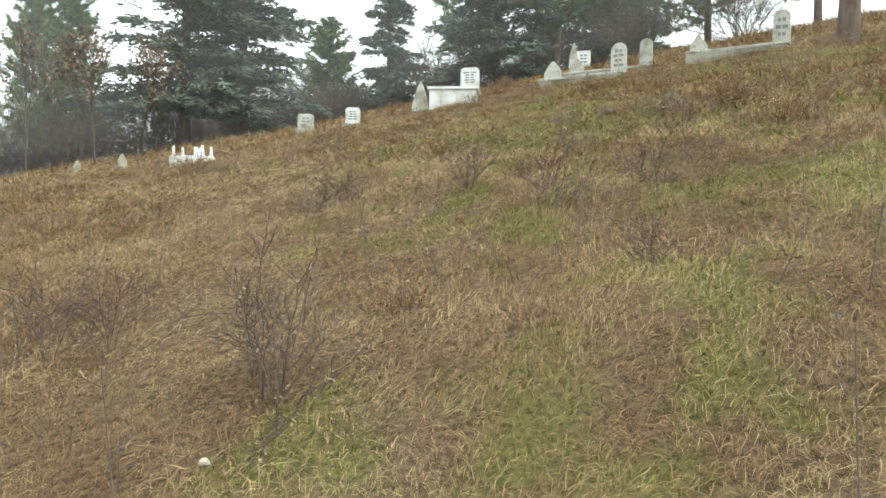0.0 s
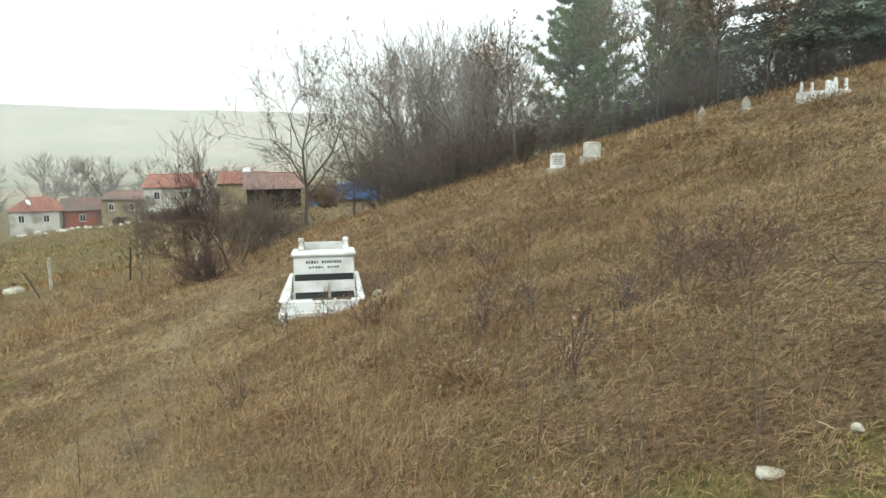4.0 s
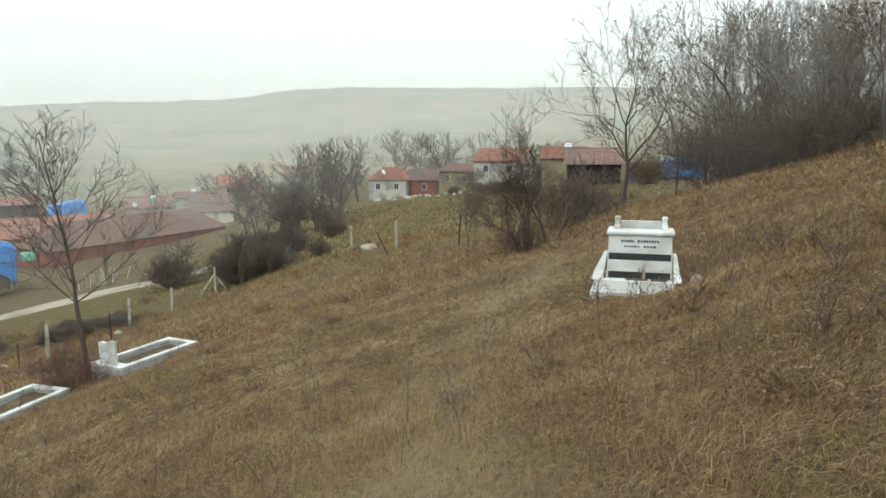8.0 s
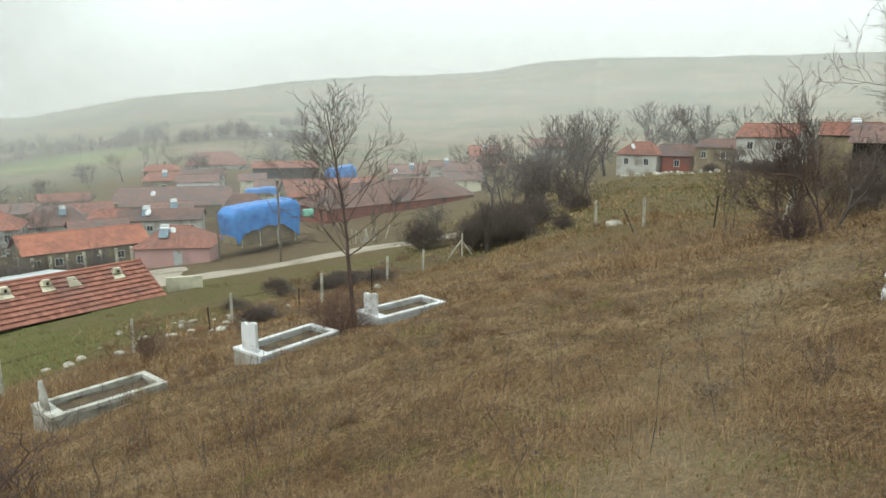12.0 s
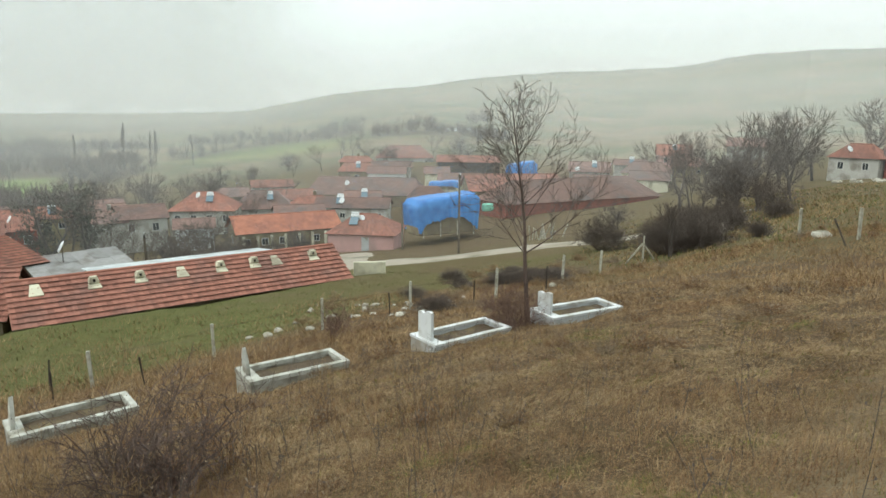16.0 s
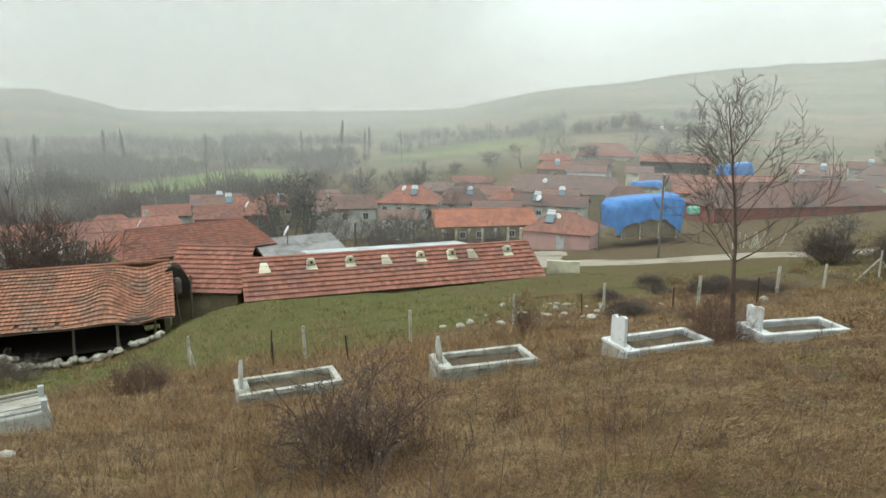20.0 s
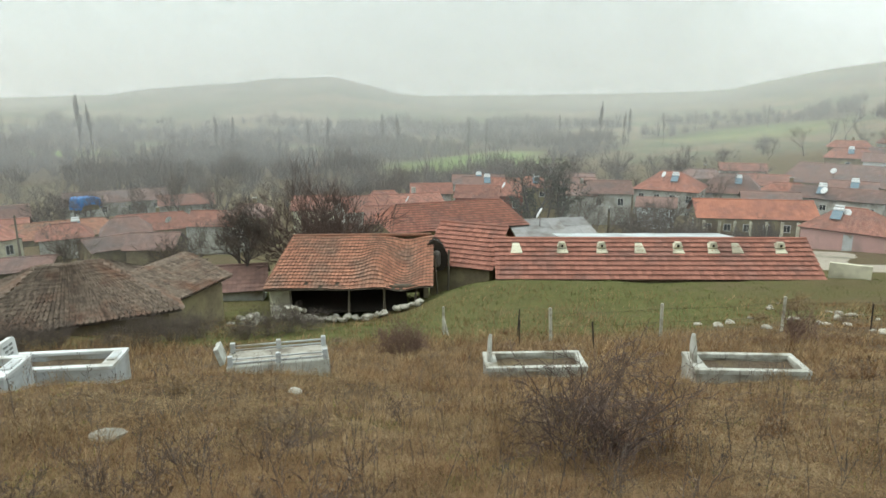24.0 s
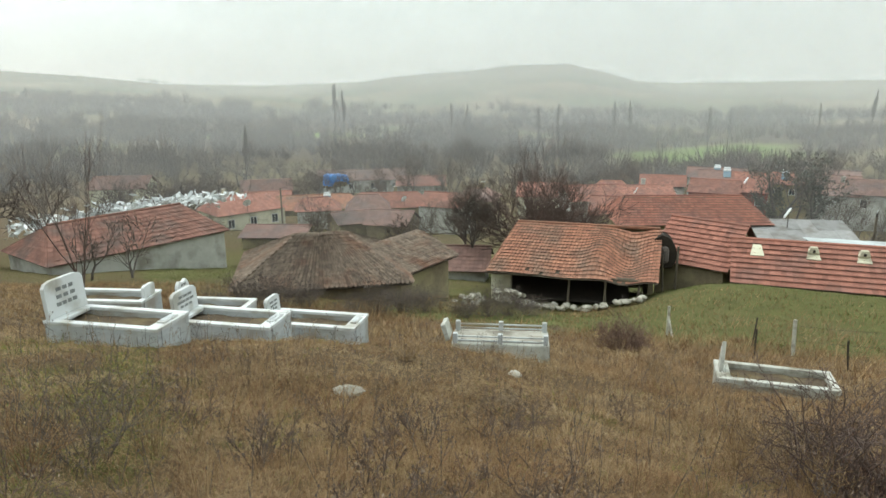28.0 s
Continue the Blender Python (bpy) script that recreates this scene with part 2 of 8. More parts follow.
GRASS_STRAW = grass_mat("dry_straw_grass", ((0.115, 0.075, 0.042), (0.18, 0.12, 0.064), (0.235, 0.16, 0.085), (0.29, 0.205, 0.112), (0.38, 0.28, 0.16)), (0.9, 0.81, 0.73))
GRASS_RUSSET = grass_mat("russet_dead_grass", ((0.095, 0.056, 0.033), (0.15, 0.09, 0.051), (0.215, 0.132, 0.073), (0.27, 0.172, 0.098)), (0.93, 0.82, 0.72))
THATCH = grass_mat("matted_dead_grass", ((0.095, 0.066, 0.04), (0.145, 0.1, 0.058), (0.195, 0.137, 0.079), (0.215, 0.168, 0.11), (0.255, 0.183, 0.102), (0.345, 0.262, 0.155)), (0.92, 0.82, 0.72))
GRASS_GREEN = grass_mat("mossy_winter_grass", ((0.07, 0.078, 0.025), (0.11, 0.12, 0.032), (0.158, 0.16, 0.04), (0.195, 0.18, 0.052)), (0.85, 0.85, 0.75))
GRASS_LAWN = mat("grazed_grass", (0.125, 0.14, 0.045), (0.09, 0.106, 0.034), 0.6, 0.9, 0.0, (0.185, 0.15, 0.08), 0.3, island=0.3, spec=0.1)


def ground_material():
    """Grass, moss, straw and bare trodden ground, mixed by the shares stored on the ground's points."""
    m = bpy.data.materials.new("dry_meadow")
    m.use_nodes = True
    n, l = m.node_tree.nodes, m.node_tree.links
    b = n["Principled BSDF"]
    b.inputs["Roughness"].default_value = 1.0
    b.inputs["Specular IOR Level"].default_value = 0.1
    geo = n.new("ShaderNodeNewGeometry")

    def noise_tex(scale, detail=6.0):
        t = n.new("ShaderNodeTexNoise")
        t.inputs["Scale"].default_value = scale
        t.inputs["Detail"].default_value = detail
        t.inputs["Roughness"].default_value = 0.7
        l.new(geo.outputs["Position"], t.inputs["Vector"])
        return t.outputs["Fac"]

    def remap(sock, a, z):
        r = n.new("ShaderNodeMapRange")
        r.inputs["From Min"].default_value = a
        r.inputs["From Max"].default_value = z
        l.new(sock, r.inputs["Value"])
        return r.outputs["Result"]

    def mix(fac, a, z):
        x = n.new("ShaderNodeMix")
        x.data_type = "RGBA"
        for key, v in (("Factor", fac), ("A", a), ("B", z)):
            if isinstance(v, tuple):
                x.inputs[key].default_value = (*v, 1)
            else:
                l.new(v, x.inputs[key])
        return x.outputs["Result"]

    def share(name):
        a = n.new("ShaderNodeAttribute")
        a.attribute_name = name
        return a.outputs["Fac"]

    fine, mid, big, broad = noise_tex(26.0), noise_tex(1.3), noise_tex(0.22), noise_tex(0.014)
    straw = mix(remap(fine, 0.34, 0.66), (0.06, 0.043, 0.027), (0.19, 0.137, 0.083))
    russet = mix(remap(fine, 0.34, 0.66), (0.052, 0.034, 0.022), (0.165, 0.105, 0.062))
    dry = mix(remap(mid, 0.4, 0.62), straw, russet)
    moss = mix(remap(fine, 0.3, 0.7), (0.06, 0.06, 0.02), (0.165, 0.158, 0.045))
    lawn = mix(remap(mid, 0.35, 0.65), (0.062, 0.084, 0.022), (0.13, 0.145, 0.045))
    lawn = mix(remap(big, 0.52, 0.68), lawn, (0.14, 0.118, 0.06))
    lawn = mix(remap(fine, 0.45, 0.75), lawn, (0.17, 0.142, 0.074))
    bare = mix(remap(fine, 0.35, 0.65), (0.24, 0.19, 0.12), (0.34, 0.275, 0.175))
    field = mix(remap(broad, 0.42, 0.6), (0.12, 0.13, 0.07), (0.24, 0.185, 0.12))
    field = mix(remap(big, 0.5, 0.7), field, (0.11, 0.10, 0.065))
    field = mix(share("litter"), field, mix(remap(mid, 0.3, 0.7), (0.075, 0.06, 0.045), (0.12, 0.092, 0.066)))
    c = mix(share("moss"), dry, moss)
    c = mix(share("lawn"), c, lawn)
    c = mix(share("bare"), c, bare)
    c = mix(share("field"), c, field)
    c = mix(share("crop"), c, (0.15, 0.21, 0.06))
    l.new(c, b.inputs["Base Color"])
    bp = n.new("ShaderNodeBump")
    bp.inputs["Strength"].default_value = 0.7
    bp.inputs["Distance"].default_value = 0.06
    l.new(fine, bp.inputs["Height"])
    l.new(bp.outputs["Normal"], b.inputs["Normal"])
    return m


GROUND = ground_material()

# ---- builders ----


def part(name, bm, material, parent=None, label="", smooth=False):
    """Link a bmesh as one mesh object, under a thing where one is given."""
    me = bpy.data.meshes.new(name)
    bm.to_mesh(me)
    bm.free()
    me.materials.append(material)
    if smooth:
        me.shade_smooth()
    ob = new(name, me)
    if parent is not None:
        ob.parent = parent
    if label:
        tagged(ob, label)
    return ob


def mesh_of(name, verts, faces, material, parent=None, label="", smooth=False):
    """Link points and faces as one mesh object."""
    me = bpy.data.meshes.new(name)
    v = np.asarray(verts, dtype=np.float32)
    f = np.asarray(faces, dtype=np.int32)
    k = f.shape[1]
    me.vertices.add(len(v))
    me.vertices.foreach_set("co", v.ravel())
    me.loops.add(f.size)
    me.loops.foreach_set("vertex_index", f.ravel())
    me.polygons.add(len(f))
    me.polygons.foreach_set("loop_start", np.arange(0, f.size, k, dtype=np.int32))
    me.update(calc_edges=True)
    me.validate()
    me.materials.append(material)
    if smooth:
        me.shade_smooth()
    ob = new(name, me)
    if parent is not None:
        ob.parent = parent
    if label:
        tagged(ob, label)
    return ob


def thing(name, m, label, category, group="", kind=""):
    """An Empty at a thing's base."""
    ob = new(name)
    ob.empty_display_size = 0.2
    ob.matrix_world = m
    return tagged(ob, label, category, group, kind)


def box(bm, size, at, rz=0.0, rx=0.0, ry=0.0, bevel=0.0):
    """Add a box of that size, centred at a point, to a bmesh."""
    r = bmesh.ops.create_cube(bm, size=1.0, matrix=pose(*at, rx, ry, rz) @ Matrix.Diagonal((*size, 1)))
    if bevel:
        e = list({e for v in r["verts"] for e in v.link_edges})
        bmesh.ops.bevel(bm, geom=e, offset=bevel, segments=2, affect="EDGES", profile=0.5)
    return r["verts"]


def one_box(name, size, at, material, parent, rz=0.0, rx=0.0, ry=0.0, bevel=0.0, label=""):
    bm = bmesh.new()
    box(bm, size, at, rz, rx, ry, bevel)
    return part(name, bm, material, parent, label)


def rod(name, p, q, r0, r1, material, parent=None, sides=8, label=""):
    """A tapered round bar from p to q."""
    p, q = Vector(p), Vector(q)
    bm = bmesh.new()
    m = Matrix.Translation((p + q) / 2) @ (q - p).to_track_quat("Z", "Y").to_matrix().to_4x4()
    bmesh.ops.create_cone(bm, cap_ends=True, segments=sides, radius1=r0, radius2=r1, depth=(q - p).length, matrix=m)
    return part(name, bm, material, parent, label, smooth=False)


def branch_mesh(segs, sides=4):
    """Points and faces of many tapered prisms, one for each segment (p, q, r0, r1)."""
    a = np.array([(*p, *q, r, s) for p, q, r, s in segs], dtype=np.float64)
    p, q, r0, r1 = a[:, 0:3], a[:, 3:6], a[:, 6], a[:, 7]
    d = q - p
    d /= np.linalg.norm(d, axis=1)[:, None] + 1e-9
    ref = np.where(np.abs(d[:, 2:3]) < 0.9, np.array([[0, 0, 1.0]]), np.array([[1.0, 0, 0]]))
    u = np.cross(d, ref)
    u /= np.linalg.norm(u, axis=1)[:, None]
    w = np.cross(d, u)
    ang = np.arange(sides) * 2 * np.pi / sides
    ring = u[:, None, :] * np.cos(ang)[None, :, None] + w[:, None, :] * np.sin(ang)[None, :, None]
    v = np.concatenate([p[:, None, :] + ring * r0[:, None, None], q[:, None, :] + ring * r1[:, None, None]], axis=1)
    base = (np.arange(len(a)) * 2 * sides)[:, None, None]
    k = np.arange(sides)
    quad = np.stack([k, (k + 1) % sides, (k + 1) % sides + sides, k + sides], axis=1)[None]
    return v.reshape(-1, 3), (base + quad).reshape(-1, 4)


def value_noise(x, y, seed=0):
    """Smooth noise in -1..1 over a unit lattice."""
    xi, yi = np.floor(x), np.floor(y)
    fx, fy = x - xi, y - yi
    fx, fy = fx * fx * (3 - 2 * fx), fy * fy * (3 - 2 * fy)

    def h(i, j):
        s = np.sin(i * 127.1 + j * 311.7 + seed * 74.7) * 43758.5453
        return s - np.floor(s)

    a = h(xi, yi) * (1 - fx) + h(xi + 1, yi) * fx
    c = h(xi, yi + 1) * (1 - fx) + h(xi + 1, yi + 1) * fx
    return (a * (1 - fy) + c * fy) * 2 - 1


# ---- ground: a hillside round the path, falling to the village and rising again to the far hills ----
# heights over eye level along compass lines, at the distances in FAR
FAR = (22, 36, 60, 90, 140, 250, 450, 800, 1300)
LINES = {
    -60: (8, 11, 14, 18, 22, 25), -20: (6.2, 8, 9, 10, 11, 12), 0: (3.8, 4.5, 4.5, 4, 4, 6),
    20: (1.2, 1, 0.5, 0, 0, 4), 45: (-3.0, -3.5, -4.5, -6, -5, 5), 65: (-4.9, -5.9, -7.4, -10, -8, 2),
    85: (-8.4, -11.2, -15.2, -16.6, -13, -3), 100: (-9.8, -13.3, -18, -17.8, -10, 0), 120: (-11.5, -15.5, -19.3, -20.3, -20, -18),
    140: (-12.2, -17, -20.5, -22, -23, -19), 150: (-12, -16.6, -20, -22, -22.5, -17), 160: (-11.5, -16, -19.5, -22, -22, -15),
    170: (-10.8, -15.3, -18.8, -21.5, -20, -11), 185: (-9.5, -13.8, -17, -19.8, -17, -6),
    210: (-6, -9, -11, -13, -12, 0), 250: (2.5, 3.5, 4.5, 5, 6, 9), 300: (8, 11, 14, 18, 22, 25),
}
# the two ridges that close the view, in degrees over eye level by compass line: fields at 800 m, hills at 1300 m
RIDGE = {-60: 2.1, 0: 1.4, 20: 1.8, 45: 2.7, 57: 2.9, 70: 3.0, 77: 2.7, 82: 2.5, 90: 2.3, 96: 1.9, 103: 1.2, 110: 0, 116: -1.0, 125: -1.3, 137: -1.0, 141: 0.1, 145: 1.1, 150: 1.0, 152: 0.8, 159: 0.3, 162: -0.2, 166: -0.9, 169: -1.2, 174: -0.8, 178: -0.1, 183: 0.5, 188: 0.9, 210: 1.6, 250: 1.4, 300: 2.1}
HILLS = {-60: 1.5, 20: 1.8, 45: 4.5, 57: 4.7, 70: 4.75, 74: 4.6, 78: 3.85, 82: 3.6, 89: 3.35, 92: 3.1, 96: 2.8, 100: 2.1, 103: 1.9, 107: 1.4, 111: 0.6, 116: -0.5, 122: -1.1, 137: -1.6, 145: 0.3, 150: 0.3, 160: -0.4, 170: -1.4, 180: -0.3, 190: 0.3, 210: 1.0, 300: 1.5}


def ridge_z(table, az, r):
    return r * np.tan(np.radians(np.interp(az, list(table), list(table.values()))))


def step(a, z, v):
    t = np.clip((v - a) / (z - a), 0, 1)
    return t * t * (3 - 2 * t)


def hillside(x, y):
    yy = np.clip(y, 0, 30)
    az = np.degrees(np.arctan2(-x, y))
    hollow = np.minimum(0.03 * np.hypot(x, y), 0.7) * np.exp(-(((az - 57) / 20) ** 2))
    return -1.6 + 0.21 * x + 0.25 * y - 0.0025 * yy * yy + 0.06 * np.clip(x, 0, 25) - hollow


def banks(x, y):
    """Earth banked up before the byre, and the shoulder on which the marble graves stand."""
    ax, ay, bx, by = -41.5, -11.5, -28.0, -24.6
    t = np.clip(((x - ax) * (bx - ax) + (y - ay) * (by - ay)) / ((bx - ax) ** 2 + (by - ay) ** 2), 0, 1)
    d2 = (x - ax - t * (bx - ax)) ** 2 + (y - ay - t * (by - ay)) ** 2
    byre = (0.6 + 0.95 * t) * np.exp(-d2 / 26)
    tomb = -0.34 * np.exp(-(((x + 5.6) ** 2 + (y - 6.75) ** 2) / 1.6))
    barn = -0.6 * np.exp(-(((x + 20.5) ** 2 + (y + 29.2) ** 2) / 20))
    return tomb + barn + byre + 0.5 * np.exp(-(((x + 3.2) / 4.2) ** 2) - ((y + 10.9) / 2.6) ** 2)


def ground_z(x, y):
    """Height of the smooth ground at points, eye level being zero."""
    x, y = np.asarray(x, float), np.asarray(y, float)
    r = np.hypot(x, y)
    az = np.degrees(np.arctan2(-x, y))
    az = np.where(az < -60, az + 360, az)
    keys = np.array(list(LINES), float)
    table = np.array(list(LINES.values()), float)
    i = np.clip(np.searchsorted(keys, az, side="right") - 1, 0, len(keys) - 2)
    w = (az - keys[i]) / (keys[i + 1] - keys[i])
    w = 0.5 * w + 0.5 * w * w * (3 - 2 * w)
    s = 22 / np.maximum(r, 1e-6)
    prof = table[i] * (1 - w)[..., None] + table[i + 1] * w[..., None]
    prof = np.concatenate([hillside(x * s, y * s)[..., None], prof, ridge_z(RIDGE, az, 800)[..., None], ridge_z(HILLS, az, 1300)[..., None]], -1)
    far = np.array(FAR, float)
    j = np.clip(np.searchsorted(far, r, side="right") - 1, 0, len(far) - 2)
    v = np.clip((r - far[j]) / (far[j + 1] - far[j]), 0, 1)
    a = np.take_along_axis(prof, j[..., None], -1)[..., 0]
    z = np.take_along_axis(prof, (j + 1)[..., None], -1)[..., 0]
    return np.where(r < 22, hillside(x, y), a * (1 - v) + z * v) + banks(x, y)


def tussocks(x, y):
    r = np.hypot(x, y)
    fade = np.clip((60 - r) / 30, 0, 1)
    return fade * (0.07 * value_noise(x * 0.9, y * 0.9, 1) + 0.045 * value_noise(x * 2.6, y * 2.6, 2)) + np.clip((r - 60) / 200, 0, 1) * 1.2 * value_noise(x / 45, y / 45, 3)


def gz(x, y):
    """Height of the ground as built, at one point."""
    return float(ground_z(x, y) + tussocks(np.asarray(x, float), np.asarray(y, float)))


def on_ground(x, y, rz=0.0, up=0.0):
    return pose(x, y, gz(x, y) + up, 0, 0, rz)


def shares(x, y):
    """How much moss, lawn, trodden straw and far field lies at points."""
    r = np.hypot(x, y)
    az = np.degrees(np.arctan2(-x, y))
    n1 = value_noise(x * 0.8, y * 0.8, 5) * 0.5 + value_noise(x * 2.6, y * 2.6, 6) * 0.5
    n2 = value_noise(x * 0.17, y * 0.17, 7)
    uphill = (step(6, -6, az) + 0.6 * step(-10, -26, az)) * step(20, 8, r) + 0.55 * step(140, 165, az) * step(9, 5, r)
    moss = np.clip(step(0.0, 0.8, n1 + 0.3 * n2 + 0.5 * uphill - 0.4 + 0.5 * value_noise(x * 4.1, y * 4.1, 8)), 0, 1) * 0.8
    # below the fence the slope is grazed green
    fence = -0.22 * x - 0.26 * y + 0.6 * n1
    lawn = step(7.6, 8.8, fence) * (0.35 + 0.65 * step(80, 50, r)) * step(320, 120, r) * (0.7 + 0.25 * n2) * (0.5 + 0.5 * step(98, 116, az))
    lawn = np.maximum(lawn, step(40, 28, np.abs(az - 66) * 1.6) * step(24, 30, r) * 0.24)
    bare = np.exp(-(((az - 57 - 5 * np.sin(r * 0.35)) * r / 57 / 0.6) ** 2)) * step(22, 10, r) * step(0.5, 2.5, r) * (0.55 + 0.45 * n1)
    field = step(150, 240, r)
    crop = np.exp(-(((x + 152) / 26) ** 4) - ((y + 143) / 20) ** 4) + np.exp(-(((x + 52) / 34) ** 4) - ((y + 256) / 9) ** 4) + np.exp(-(((x + 176) / 18) ** 4) - ((y + 160) / 14) ** 4) + 0.6 * np.exp(-(((x + 260) / 30) ** 4) - ((y + 105) / 34) ** 4)
    litter = step(-0.45, -0.2, value_noise(x / 34, y / 34, 21) - 0.8 * step(134, 108, az)) * step(92, 100, az) * step(130, 150, r) * step(430, 380, r) * (1 - np.clip(crop, 0, 1))
    return moss * (1 - 0.6 * step(12, 30, r)), lawn, np.clip(bare, 0, 1), field, np.clip(crop, 0, 1), litter


def build_ground():
    spokes = 380
    rad = [0.002, 0.02, 0.08, 0.16]
    while rad[-1] < 900:
        rad.append(rad[-1] * 1.027)
    rad += [980, 1080, 1180, 1300, 1500, 2200, 3300, 4800]
    rad = np.array(rad)
    a = np.arange(spokes) * 2 * np.pi / spokes
    x = (rad[:, None] * -np.sin(a)[None]).ravel()
    y = (rad[:, None] * np.cos(a)[None]).ravel()
    z = ground_z(x, y) + tussocks(x, y)
    n = len(rad)
    i, j = np.meshgrid(np.arange(n - 1), np.arange(spokes), indexing="ij")
    j2 = (j + 1) % spokes
    quads = np.stack([i * spokes + j, i * spokes + j2, (i + 1) * spokes + j2, (i + 1) * spokes + j], -1).reshape(-1, 4)
    verts = np.stack([x, y, z], 1)
    ob = mesh_of("ground", verts, quads[:, ::-1], GROUND, smooth=True)
    me = ob.data
    for name, v in zip(("moss", "lawn", "bare", "field", "crop", "litter"), shares(x, y)):
        att = me.attributes.new(name, "FLOAT", "POINT")
        att.data.foreach_set("value", v.astype(np.float32))
    tagged(ob, "brown dry winter meadow hillside falling to a village valley", "ground", kind="structure")


build_ground()

# ---- graves ----


def slab_outline(kind, w, h):
    """The face of a headstone: points across and up."""
    k = w / 2
    if kind == "round":
        arc = [(k * math.cos(a), h - k + k * math.sin(a)) for a in np.linspace(0, math.pi, 11)]
        return [(-k, 0), (k, 0)] + arc
    if kind == "point":
        arc = [(k * (1 - t) ** 0.75, h * 0.45 + h * 0.55 * t) for t in np.linspace(0, 1, 6)]
        return [(-k, 0), (k, 0)] + arc + [(-a, b) for a, b in arc[-2::-1]]
    if kind == "heart":
        pts = []
        for a in np.linspace(-math.pi / 2, 1.5 * math.pi, 25)[:-1]:
            s, c = math.sin(a), math.cos(a)
            pts.append((k * c * (1.0 if s < 0 else 1.0), h * 0.55 + h * 0.42 * s * (1 - 0.28 * abs(s) * (abs(c) < 0.35) * (s > 0))))
        return pts
    if kind == "broken":
        return [(-k, 0), (k, 0), (k, h * 0.88), (k * 0.55, h * 0.93), (k * 0.2, h * 0.88), (-k * 0.2, h * 0.96), (-k * 0.6, h), (-k, h * 0.97)]
    if kind == "scroll":
        return [(-k, 0), (k, 0), (k, h * 0.84), (k * 0.86, h * 0.95), (k * 0.6, h), (-k * 0.6, h), (-k * 0.86, h * 0.95), (-k, h * 0.84)]
    return [(-k, 0), (k, 0), (k, h), (-k, h)]


def headstone(parent, kind, w, h, thick, at, material, lines=0, tilt=0.0, turn=0.0, name="headstone"):
    """A slab whose face looks along +x, with plain bars where its carved lines stand."""
    bm = bmesh.new()
    pts = slab_outline(kind, w, h)
    vs = [bm.verts.new((0, y, z)) for y, z in pts]
    f = bm.faces.new(vs)
    ext = bmesh.ops.extrude_face_region(bm, geom=[f])
    bmesh.ops.translate(bm, vec=(thick, 0, 0), verts=[v for v in ext["geom"] if isinstance(v, bmesh.types.BMVert)])
    bmesh.ops.recalc_face_normals(bm, faces=bm.faces)
    bmesh.ops.bevel(bm, geom=list(bm.edges), offset=0.008, segments=1, affect="EDGES")
    ob = part(name, bm, material, parent)
    ob.matrix_basis = pose(*at, 0, tilt, turn)
    rng = random.Random(int(w * 1000) + int(h * 100) + lines)
    for i in range(lines):
        lw = w * rng.uniform(0.45, 0.78)
        lh = h * 0.55 / max(lines, 3) * 0.55
        z = h * 0.82 - (i + 0.5) * h * 0.6 / max(lines, 3)
        n = max(2, int(lw / 0.11))
        for k in range(n):
            bw = lw / n * rng.uniform(0.65, 0.9)
            bar = one_box("lettering_bar", (0.004, bw, lh), (thick + 0.002, -lw / 2 + (k + 0.5) * lw / n, z), INK_FAINT, ob)
    return ob


